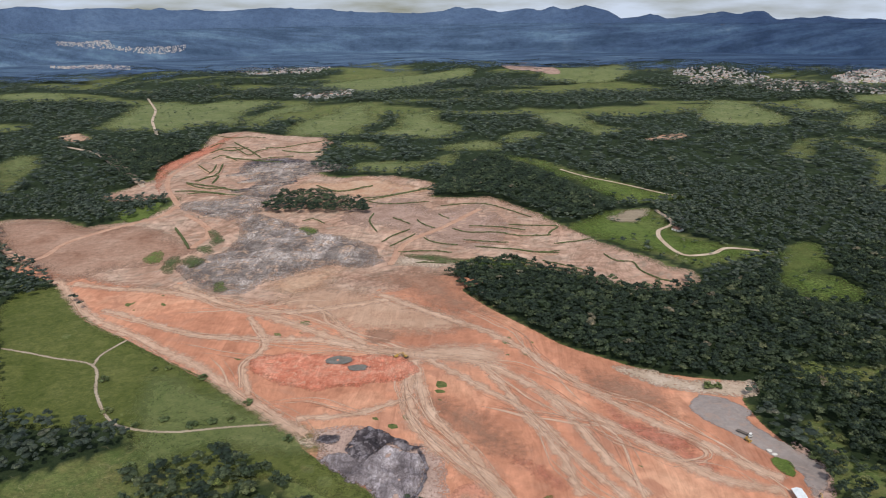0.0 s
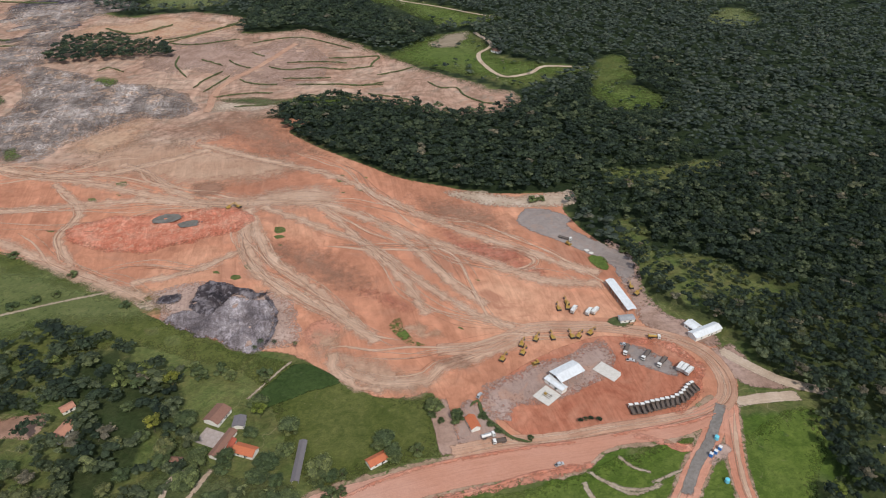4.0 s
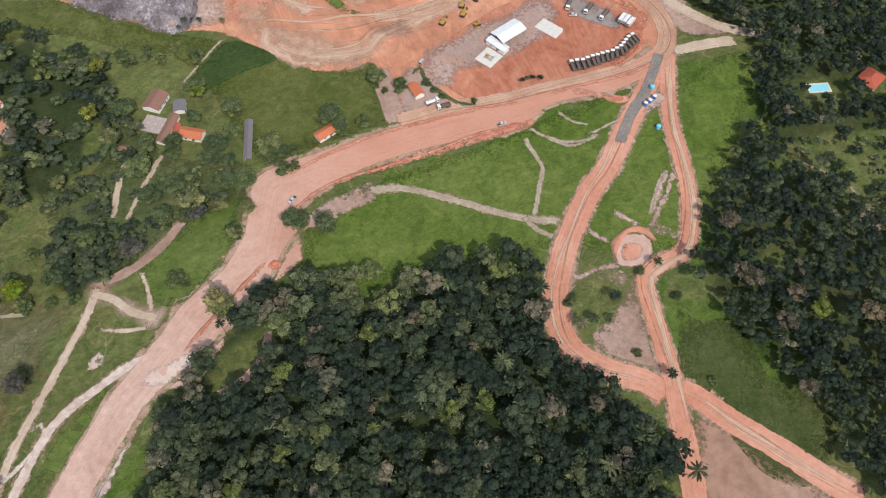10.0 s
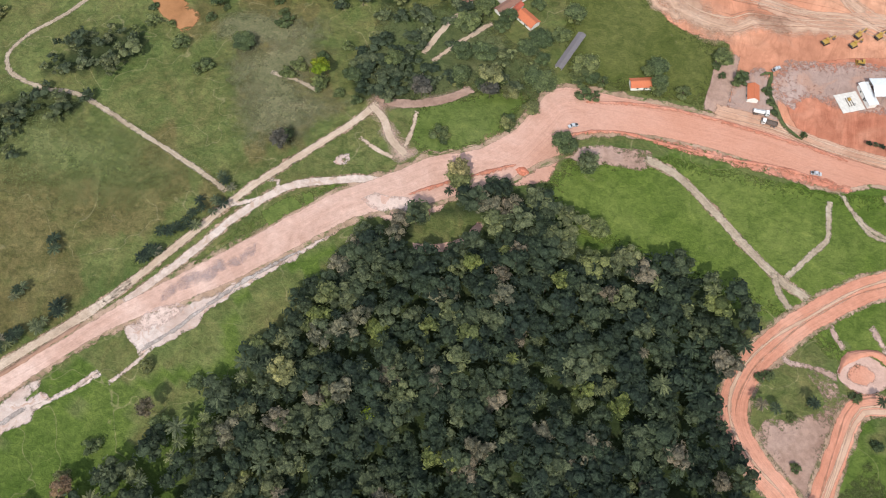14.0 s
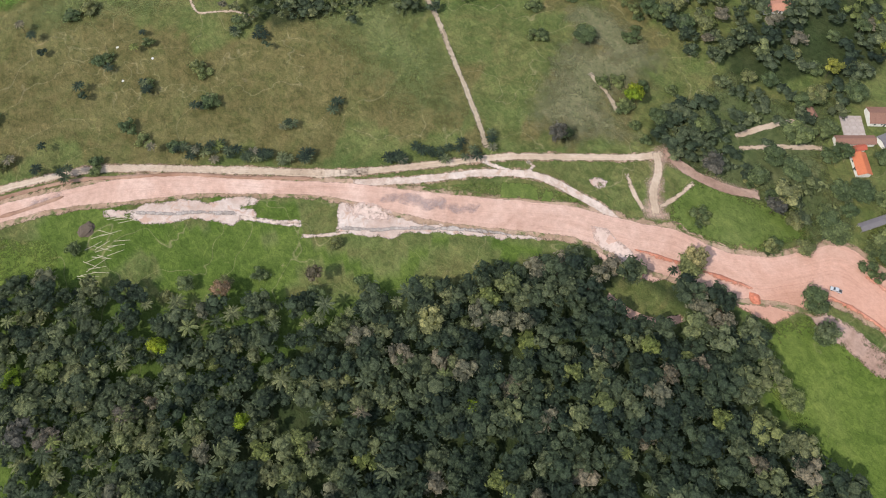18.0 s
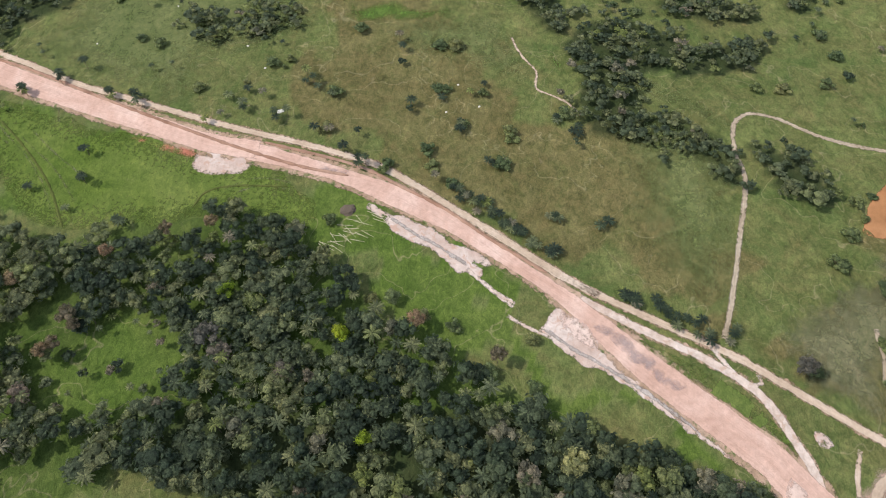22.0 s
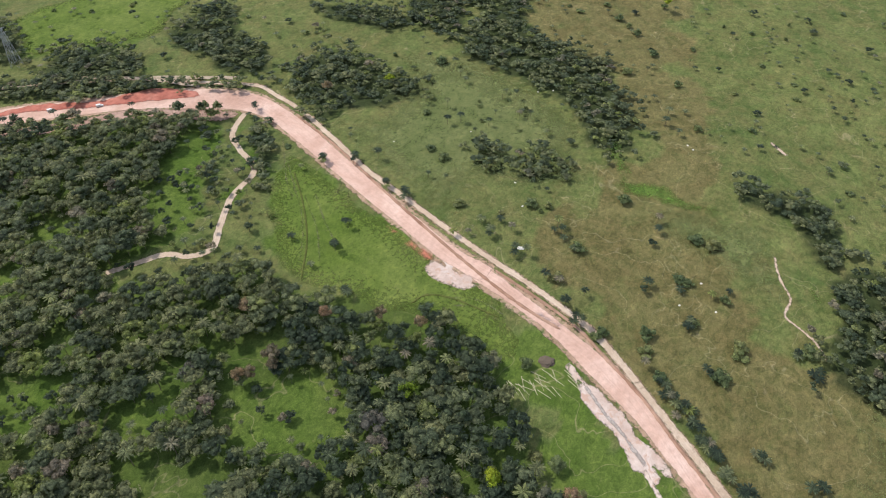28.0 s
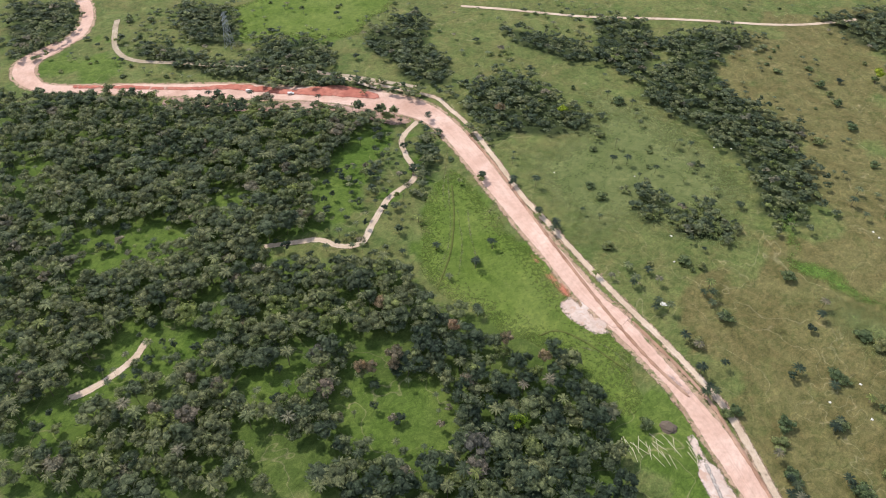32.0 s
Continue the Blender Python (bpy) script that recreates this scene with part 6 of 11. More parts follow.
PEACH_B = [(173.0, 97.8), (175.9, 93.7), (173.1, 87.8), (170.1, 91.2)]
CIRCLE_PALMS = [(156.4, 113.5), (128.9, 104.9), (115.0, 98.7), (108.0, 97.6), (134.5, 62.4)]
POND_CANOPY = [(-275.8, 253.9), (-262.6, 297.7), (-216.6, 284.0), (-181.4, 269.7), (-173.9, 252.7), (-187.2, 247.9), (-204.1, 247.2), (-225.7, 252.6), (-236.2, 241.3)]
POND_GROVE = [(-184.8, 292.1), (-129.7, 291.3), (-121.9, 260.3), (-134.0, 250.8), (-148.2, 248.9), (-159.4, 247.0), (-166.3, 254.3), (-173.0, 250.7), (-179.7, 267.8)]
POND_TREES = [(-176.4, 210.4), (-200.9, 232.5), (-229.6, 297.2), (-229.3, 316.0), (-203.0, 291.0), (-209.5, 317.8), (-165.1, 263.7), (-179.3, 282.8), (-163.0, 252.4), (-175.8, 294.7), (-151.6, 259.0), (-169.6, 249.5), (-157.8, 288.0), (-145.1, 268.2)]
POND_SHRUBS = [(-134.5, 165.2), (-190.3, 193.2), (-164.4, 230.5), (-124.0, 227.1), (-117.9, 197.8), (-107.9, 195.9), (-129.6, 201.3), (-144.4, 208.2), (-134.2, 216.6)]
GLADE_E = [(-19.5, -283.3), (-43.5, -295.4), (-63.6, -309.1), (-73.5, -302.0), (-68.6, -286.6), (-85.8, -274.0), (-85.9, -262.4), (-63.1, -264.6), (-45.6, -262.1), (-25.0, -263.6)]
GLADE_F = [(-69.6, -384.8), (-94.6, -383.3), (-108.8, -373.6), (-102.1, -354.0), (-78.6, -366.0)]
GLADE_G = [(-74.0, -226.8), (-89.0, -223.6), (-110.8, -214.0), (-108.4, -201.2), (-88.0, -202.2), (-74.3, -211.8)]
GLADE_H = [(18.7, -270.8), (4.9, -266.0), (-10.1, -269.0), (-20.0, -259.3), (-5.2, -251.8), (9.9, -254.0)]
BEND_RED = [(-269.4, -189.2), (-266.8, -173.5), (-262.5, -156.9), (-257.9, -145.0), (-255.1, -149.9), (-258.0, -165.0), (-264.0, -180.1)]
GRASS_LINE_A = [(-290.6, -283.1), (-247.5, -237.8), (-217.0, -216.0)]
GRASS_LINE_B = [(-267.6, -251.1), (-245.2, -224.9), (-221.7, -205.1)]
GRASS_LINE_C = [(-272.6, -246.4), (-253.4, -224.6), (-242.4, -209.4)]
GRASS_LINE_D = [(-316.7, -308.9), (-273.9, -271.0), (-262.3, -256.1)]
GRASS_LINE_E = [(-277.6, -232.9), (-304.3, -241.2), (-278.5, -223.6)]
GRASS_LINE_F = [(-232.9, -127.8), (-241.1, -110.7), (-239.0, -90.7)]
GRASS_LINE_G = [(-230.3, -121.9), (-236.2, -107.2), (-233.8, -90.8)]
LUSH_D = [(-337.4, -633.1), (-432.0, -534.9), (-382.9, -510.2), (-332.5, -513.3), (-308.0, -558.9)]
LUSH_E = [(-140.9, -621.7), (-167.9, -650.5), (-214.3, -647.6), (-184.6, -576.8), (-173.5, -574.3)]
FAR_BUSH_LINE = [(-241.5, -668.3), (-232.7, -629.4), (-228.4, -590.5), (-232.9, -559.8), (-246.2, -602.8), (-256.9, -653.5)]
WORN_D = [(-191.8, 235.7), (-163.5, 239.0), (-125.5, 235.6), (-123.8, 219.6), (-146.8, 221.4), (-159.5, 211.2), (-172.5, 204.6), (-188.1, 214.7)]
WORN_E = [(-163.6, 201.2), (-121.1, 195.7), (-106.8, 193.7), (-126.5, 171.5), (-145.2, 150.7), (-166.4, 166.4), (-178.1, 188.4)]
WORN_F = [(-188.0, 188.1), (-167.9, 230.8), (-135.3, 239.0), (-133.9, 202.6), (-124.3, 179.4), (-128.6, 160.9), (-157.2, 168.4)]
SPUR_DUST = [(-104.1, 196.1), (-97.7, 203.7), (-90.7, 199.2), (-82.4, 188.0), (-73.2, 181.5), (-64.0, 178.6), (-74.2, 166.0), (-84.2, 176.6), (-90.6, 178.6), (-94.4, 187.6)]
LANE_DUST = [(-105.8, 197.0), (-99.4, 204.3), (-88.1, 206.1), (-68.5, 215.0), (-57.4, 225.5), (-52.8, 219.9), (-65.3, 207.8), (-81.9, 199.7), (-95.5, 192.6)]
WHITE_SPOT = [(-106.3, 159.2), (-104.7, 163.9), (-100.2, 166.0), (-98.7, 161.8), (-102.5, 157.8)]
BANK_ROSE = [(-86.7, 143.0), (-75.3, 149.2), (-59.3, 146.7), (-56.4, 140.8), (-67.9, 142.3), (-76.9, 139.4)]
GREY_YARD_TREES = [(-43.1, 219.3), (-77.0, 209.6), (-133.3, 158.4)]
SPUR_BUSHES = [(-58.3, 187.2), (-29.1, 205.0), (2.8, 199.7), (-45.6, 241.5), (-59.9, 222.9), (-28.1, 236.5)]
LOT_BANK = [(89.9, 275.9), (95.7, 279.3), (95.5, 268.4), (99.7, 259.8), (106.6, 248.0), (115.7, 242.8)]
TANK_PAD = [(200.1, 203.9), (212.1, 211.7), (216.0, 207.6), (206.5, 199.6), (200.0, 199.1)]
GLADE_SPUR = [(-70.4, 148.4), (-61.1, 155.3), (-52.1, 147.1), (-54.2, 141.3), (-64.3, 143.2)]
GLADE_SPUR_B = [(-27.8, 157.0), (-19.9, 166.7), (-17.4, 164.9), (-23.6, 156.4)]
FARM_TREES = [(-69.2, 296.1), (-79.8, 278.2), (-61.2, 271.7), (-49.3, 266.0), (-33.8, 286.3), (-22.1, 248.6), (-19.6, 231.5), (-29.3, 239.4), (-79.3, 345.8), (-96.3, 339.9), (-80.9, 317.8), (-89.7, 348.0), (-100.5, 322.7), (-105.3, 295.3), (-91.5, 297.5), (-32.7, 253.8), (-20.2, 216.8), (-33.3, 223.2), (32.3, 256.8), (39.7, 248.0), (4.9, 243.4), (-99.1, 273.1), (-107.4, 265.6), (80.0, 268.2)]
FARM_LIMES = [(-28.1, 300.4), (-85.4, 303.2), (-76.8, 336.1)]
MEADOW_TREES = [(-64.5, 347.3), (-60.6, 341.7), (-49.5, 342.8), (-43.8, 336.4), (-23.9, 329.4), (-3.1, 245.7), (11.4, 246.1), (79.4, 267.1)]
POND_SOIL = [(-200.2, 207.3), (-199.8, 227.4), (-192.1, 238.6), (-179.1, 241.6), (-162.2, 240.6), (-151.1, 244.2), (-154.1, 216.6), (-168.0, 210.9), (-167.5, 200.9), (-168.0, 188.2), (-178.8, 183.7), (-182.3, 201.7), (-190.5, 212.4)]
POND_EDGE_BUSHES = [(-233.2, 240.7), (-220.0, 234.2), (-204.4, 232.7), (-197.0, 232.2), (-202.1, 223.0), (-235.5, 221.2), (-220.2, 212.7), (-206.0, 244.0), (-182.9, 244.9), (-191.2, 192.5), (-171.1, 245.0), (-165.6, 238.5)]
ASPHALT_PATCH_B = [(-251.1, -76.6), (-248.0, -60.9), (-243.7, -56.5), (-245.0, -71.0)]
STRIP_TREES = [(-167.2, -30.2), (-102.8, 60.3), (-157.4, -15.1), (-128.6, 15.9)]
STRIP_BUSHES = [(-167.7, -40.3), (-153.1, 0.1), (-146.7, 37.5), (-122.9, 37.2), (-213.6, -66.7), (-91.8, 89.0)]
LUSH_F = [(149.1, 101.1), (181.4, 94.9), (180.7, 71.8), (190.5, 45.0), (182.6, 17.7), (161.9, 18.3), (149.3, 46.0), (145.4, 72.7)]
VERGE_LINE = [(-340.7, -312.6), (-324.1, -267.2), (-300.1, -214.9), (-279.8, -168.3), (-263.0, -126.2), (-250.3, -88.0), (-244.7, -60.1)]
VERGE_LINE_B = [(-266.7, -110.3), (-257.9, -75.5), (-250.1, -51.5), (-238.7, -31.3), (-224.0, -6.2), (-205.6, 17.4), (-185.3, 46.0)]
VERGE_PALMS = [(-311.3, -241.8), (-297.8, -205.8), (-292.9, -189.5), (-300.6, -259.3), (-330.5, -345.1), (-280.5, -146.4), (-250.4, -54.9)]
WET_A = [(-384.0, -70.9), (-394.3, -49.5), (-387.4, -25.1), (-382.2, -9.2), (-373.9, -8.1), (-370.5, -37.4), (-369.4, -56.2), (-374.7, -72.7)]
WET_B = [(-444.3, -98.9), (-419.6, -82.7), (-396.4, -69.6), (-378.3, -69.6), (-399.8, -84.4), (-423.9, -96.1)]
WET_C = [(-372.5, 32.5), (-349.6, 48.4), (-333.9, 66.4), (-319.7, 67.1), (-335.5, 52.8), (-353.0, 41.2)]
PALE_A = [(-371.7, -45.2), (-379.4, -8.8), (-394.5, 26.9), (-361.7, 33.4), (-319.1, 43.9), (-328.0, 19.3), (-341.4, -10.6), (-350.4, -41.2)]
PALE_B = [(-322.9, 99.7), (-320.3, 125.5), (-305.4, 155.5), (-283.1, 153.1), (-289.9, 129.9), (-306.7, 109.1)]
PALE_C = [(-457.8, -287.2), (-477.9, -244.0), (-472.4, -188.4), (-447.1, -137.1), (-413.1, -115.2), (-400.5, -146.9), (-401.4, -203.8), (-414.7, -244.3)]
COW_PATH = [(-358.7, 31.9), (-342.0, 37.9), (-329.2, 46.5), (-314.9, 45.9), (-309.9, 54.5), (-303.1, 64.6), (-293.7, 71.4)]
COW_PATH_B = [(-481.5, 7.4), (-476.7, 12.9), (-471.0, 20.1)]
DUN_A = [(-295.0, -144.5), (-295.3, -137.2), (-295.0, -126.2), (-297.3, -121.5), (-293.1, -121.9), (-291.5, -135.9)]
BLACK_BIT = [(-94.7, 427.8), (-87.3, 432.9), (-77.4, 433.2), (-76.0, 425.7), (-82.3, 421.7), (-90.2, 422.4)]
GARDEN_SOIL = [(-185.2, 332.8), (-175.9, 337.9), (-159.6, 335.1), (-145.6, 328.9), (-146.0, 317.6), (-160.5, 316.1), (-177.1, 321.8)]
MEADOW_LIGHT = [(-261.4, 519.0), (-231.3, 530.2), (-182.8, 505.5), (-125.7, 464.6), (-65.3, 431.5), (-56.6, 417.2), (-86.4, 404.1), (-124.2, 407.1), (-163.2, 416.8), (-199.6, 393.7), (-221.1, 397.4)]
EAST_TRAIL = [(261.1, 143.6), (271.1, 131.9), (277.9, 121.5), (274.8, 107.4), (271.4, 89.3)]
EAST_BARE = [(270.7, 109.3), (281.4, 110.3), (281.6, 96.0), (275.3, 87.4), (268.0, 91.8), (265.8, 99.8)]
EAST_PALE_TREES = [(190.9, 94.7), (195.3, 64.5), (208.7, 75.3), (235.4, 55.3), (199.2, 120.2), (186.7, 35.7), (193.7, 89.4)]
EAST_LIMES = [(214.7, 65.1), (246.5, 165.6)]
FAR_HOUSE = [(-133.8, 313.1, 60.0, 15.0, 8.0)]
FAR_COTTAGE = [(-134.5, 332.3, 30.0, 8.0, 6.0)]
THICKET_T = [(-385.6, -488.5), (-436.4, -497.6), (-459.8, -478.1), (-421.3, -446.0), (-408.7, -400.1), (-380.8, -375.8), (-360.1, -406.5), (-376.3, -438.9), (-368.6, -460.6)]
SCRUB_SLOPE = [(-244.6, -679.7), (-278.5, -682.0), (-282.2, -645.3), (-269.1, -592.5), (-270.7, -543.0), (-252.9, -546.5), (-228.9, -581.2), (-221.4, -623.1)]
HILL_PASTURE = [(-337.4, -633.1), (-419.3, -591.4), (-478.7, -535.7), (-407.2, -505.9), (-382.3, -492.9), (-354.7, -508.5), (-337.4, -537.4), (-306.7, -557.0), (-311.7, -588.3)]
GLADE_I = [(-75.3, -401.1), (-94.0, -389.8), (-123.8, -372.1), (-127.5, -346.7), (-109.3, -339.4), (-88.5, -349.7), (-75.6, -345.5), (-53.7, -350.3), (-59.2, -377.3)]
GLADE_J = [(-156.3, -384.5), (-175.8, -365.7), (-175.4, -344.6), (-156.0, -348.6), (-146.4, -368.0)]
GLADE_K = [(-73.4, -511.6), (-91.8, -497.6), (-84.8, -465.9), (-66.7, -473.3)]
ROUGH_SLOPE = [(154.9, 90.8), (164.5, 81.5), (180.1, 71.2), (182.1, 52.0), (190.1, 32.3), (193.4, 11.4), (168.4, -4.8), (147.4, 19.9), (144.4, 36.9), (139.5, 55.1), (147.1, 75.6)]
WOOD_SOUTH = [(205.7, 40.8), (232.2, 43.4), (262.2, 38.3), (297.3, 20.8), (229.9, -35.6), (187.9, -19.9), (186.1, 16.2)]
WOOD_FRINGE = [(175.0, 115.3), (185.6, 115.8), (200.2, 68.6), (201.6, 28.6), (189.3, 25.9), (180.0, 48.8), (176.6, 68.3), (169.1, 95.7)]
FAR_FIELD_T = [(671.9, 1352.5), (731.5, 1437.2), (789.8, 1504.2), (852.5, 1509.9), (798.4, 1468.8), (751.3, 1413.1), (715.3, 1312.3), (682.5, 1310.0)]
FAR_FIELD_U = [(1040.2, 2071.5), (1126.6, 2077.5), (1134.3, 1966.4), (1070.1, 1905.4), (1000.3, 1921.8)]
FAR_FIELD_V = [(957.8, 1669.4), (1103.4, 1854.0), (1170.3, 1890.5), (1083.7, 1718.6), (992.0, 1632.7)]
FAR_BARE = [(234.4, 959.2), (273.7, 997.8), (310.9, 1006.2), (301.8, 974.6), (274.2, 936.2), (245.5, 936.3)]
PASTURE_LIGHT = [(-338.0, -287.9), (-376.3, -258.7), (-453.6, -266.7), (-508.4, -258.5), (-471.2, -207.8), (-447.7, -141.9), (-409.9, -109.5), (-360.4, -95.7), (-341.2, -129.0), (-329.1, -155.5), (-285.7, -146.7), (-301.7, -199.2)]
STRIP_LIGHT = [(-298.6, -285.3), (-293.3, -252.5), (-264.1, -169.1), (-251.0, -117.8), (-227.9, -76.3), (-209.1, -80.8), (-217.7, -123.8), (-209.7, -166.6), (-204.9, -207.7), (-221.2, -239.5), (-255.7, -270.2)]
FAR_FIELD_W = [(-460.7, 2072.3), (-405.4, 2133.7), (-368.0, 1995.0), (-405.7, 1958.9), (-434.4, 1946.1), (-447.4, 1832.6), (-445.8, 1734.2), (-489.0, 1740.0), (-509.8, 1876.0), (-494.4, 2003.1)]
FAR_FIELD_X = [(-219.2, 1545.3), (-149.6, 1536.0), (-131.4, 1496.8), (-131.5, 1438.7), (-168.1, 1475.5), (-212.7, 1494.6)]
FAR_FIELD_Y = [(-12.1, 1468.2), (87.2, 1537.6), (132.3, 1481.6), (116.0, 1426.6), (23.0, 1426.0)]
FAR_FIELD_Z = [(126.9, 1567.4), (185.3, 1637.9), (233.5, 1603.8), (206.4, 1543.1), (146.0, 1499.6)]
FAR_TIP_EAST = [(438.7, 1501.4), (523.4, 1577.2), (560.7, 1555.3), (510.5, 1496.9)]
FAR_YARD = [(-890.9, 1624.3), (-855.5, 1660.0), (-795.6, 1580.5), (-829.6, 1553.5)]
FAR_ROAD = [(-733.1, 1466.3), (-672.8, 1384.6), (-606.9, 1296.3), (-555.5, 1223.7), (-521.7, 1188.8)]
PASTURE_LIGHT_B = [(-291.3, 85.8), (-296.7, 124.1), (-260.4, 162.5), (-189.1, 147.2), (-160.5, 135.8), (-168.8, 113.7), (-194.7, 96.9), (-232.2, 90.2)]

# ---- ground ----
OPEN = [WORKS, HILLS]
FIELDS = [FAR_FIELD_A, FAR_FIELD_B, FAR_FIELD_C, FAR_FIELD_D, FAR_FIELD_E, FAR_FIELD_F, FAR_FIELD_G, FAR_FIELD_H, FAR_FIELD_I, FAR_FIELD_J, FAR_FIELD_K, FAR_FIELD_L, FAR_FIELD_M, FAR_FIELD_N, FAR_FIELD_O, FAR_FIELD_P, FAR_FIELD_Q, FAR_FIELD_R, FAR_FIELD_S, FAR_FIELD_T, FAR_FIELD_U, FAR_FIELD_V, FAR_FIELD_W, FAR_FIELD_X, FAR_FIELD_Y, FAR_FIELD_Z, FAR_YARD]
WOODS = [WOOD_NEAR, WOOD_WEST, WOOD_EAST, WOOD_TONGUE, WOOD_FILL, POND_CANOPY, WOOD_LEFT, WOOD_FARM, WOOD_ISLE, WOOD_RIDGE, WOOD_SLOPE]
THICKETS = (THICKET_A, THICKET_B, THICKET_C, THICKET_D, THICKET_E, THICKET_F, THICKET_G, THICKET_H, THICKET_I, THICKET_J, THICKET_K, THICKET_L, THICKET_M, THICKET_N, THICKET_O, THICKET_P, THICKET_Q, THICKET_R, THICKET_S, THICKET_T, POND_WOOD, POND_WOOD_B)
GLADES = [BANK_GLADE, BANK_PALE, GLADE_A, GLADE_B, GLADE_C, GLADE_D, GLADE_E, GLADE_F, GLADE_G, GLADE_H, GLADE_I, GLADE_J, GLADE_K, EAST_GLADE, EAST_GLADE_B, DEPOT_GLADE, RIDGE_GLADE, FAR_GLADE, EAST_FIELD]
CLEARINGS = [[(x + 9 * math.cos(k), y - 4 + 10 * math.sin(k)) for k in np.arange(0, 6.28, 0.7)] for x, y, *_ in FAR_HOUSE + FAR_COTTAGE] + [[(x + 11 * math.cos(k), y - 5 + 13 * math.sin(k)) for k in np.arange(0, 6.28, 0.7)] for x, y in ((334, 177), (305, 183), (547, 365), (558, 357), (663, 525))]


def any_inside(polys, x, y):
    hit = np.zeros(np.shape(x), bool)
    for p in polys:
        hit |= inside(p, x, y)
    return hit


def wild(x, y):
    """The wooded country far ahead and to the east, between the pastures."""
    r, a = np.hypot(x, y), np.degrees(np.arctan2(x, y))
    w = (r > 480) & (a > -52) & (a < 115)
    return w & ~any_inside(OPEN + FIELDS + [LEFT_MEADOW] + GLADES + CLEARINGS, x, y)


def build_ground():
    rings = np.concatenate([[0.0], np.arange(6, 720, 6.0), 720 * 1.012 ** np.arange(0, 163)])
    spokes = 540
    ang = np.arange(spokes) * 2 * np.pi / spokes
    x, y = (rings[:, None] * np.sin(ang)).ravel(), (rings[:, None] * np.cos(ang)).ravel()
    v = np.c_[x, y, land(x, y)]
    i, j = np.meshgrid(np.arange(len(rings) - 1), np.arange(spokes), indexing="ij")
    k = (j + 1) % spokes
    f = np.stack([i * spokes + j, (i + 1) * spokes + j, (i + 1) * spokes + k, i * spokes + k], -1).reshape(-1, 4)
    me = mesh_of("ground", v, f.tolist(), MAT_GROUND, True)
    a = np.degrees(np.arctan2(x, y))
    r = np.hypot(x, y)
    jx = x + 14 * np.sin(y / 11.0) + 9 * np.sin(x / 7.0 + y / 17.0)
    jy = y + 14 * np.sin(x / 13.0) + 9 * np.sin(y / 6.0 - x / 19.0)
    green = any_inside([LUSH_A, LUSH_B, LUSH_C, LUSH_D, LUSH_E, LUSH_F], jx, jy)
    brown = any_inside([DRY_A, DRY_B, DRY_C, WORN_A, WORN_B, WORN_C], jx, jy)
    leafy = inside(WOOD_WEST, x, y) | (inside(WOOD_NEAR, x, y) & (x < -110))
    green |= leafy
    dry = np.where(green, 0.0, np.where(brown, 0.75, 0.35))
    # how strongly the floor and its painted shade darken the ground
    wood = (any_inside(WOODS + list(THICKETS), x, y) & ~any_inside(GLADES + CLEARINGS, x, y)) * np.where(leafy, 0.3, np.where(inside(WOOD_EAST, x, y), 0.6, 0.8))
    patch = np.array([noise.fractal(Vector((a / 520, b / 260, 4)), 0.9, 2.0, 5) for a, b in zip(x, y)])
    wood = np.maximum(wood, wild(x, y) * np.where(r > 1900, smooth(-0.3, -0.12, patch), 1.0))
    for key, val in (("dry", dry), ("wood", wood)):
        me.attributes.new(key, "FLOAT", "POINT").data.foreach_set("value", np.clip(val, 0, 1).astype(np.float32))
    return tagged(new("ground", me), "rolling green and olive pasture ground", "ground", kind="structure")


build_ground()


RANGE_STEPS = ((4440, 0.0), (4480, 0.16), (4520, 0.34), (4560, 0.55), (4600, 0.76), (4640, 0.93), (4670, 1.0), (4760, 0.9), (4880, 0.5))
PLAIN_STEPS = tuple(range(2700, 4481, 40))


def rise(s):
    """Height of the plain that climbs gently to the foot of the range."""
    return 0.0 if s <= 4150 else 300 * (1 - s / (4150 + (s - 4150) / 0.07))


def range_top(deg):
    """Height of the skyline over the compass: the seen stretch, and an even run of hills all round."""
    at, up = np.array(RIDGE).T
    other = np.array([205 + 30 * noise.fractal(Vector((math.cos(radians(d)) * 6, math.sin(radians(d)) * 6, 3)), 0.9, 2.1, 6) for d in np.atleast_1d(deg)])
    seen = np.interp(deg, at, up)
    k = smooth(at[0] - 8, at[0], deg) * (1 - smooth(at[-1], at[-1] + 8, deg))
    return seen * k + other * (1 - k)


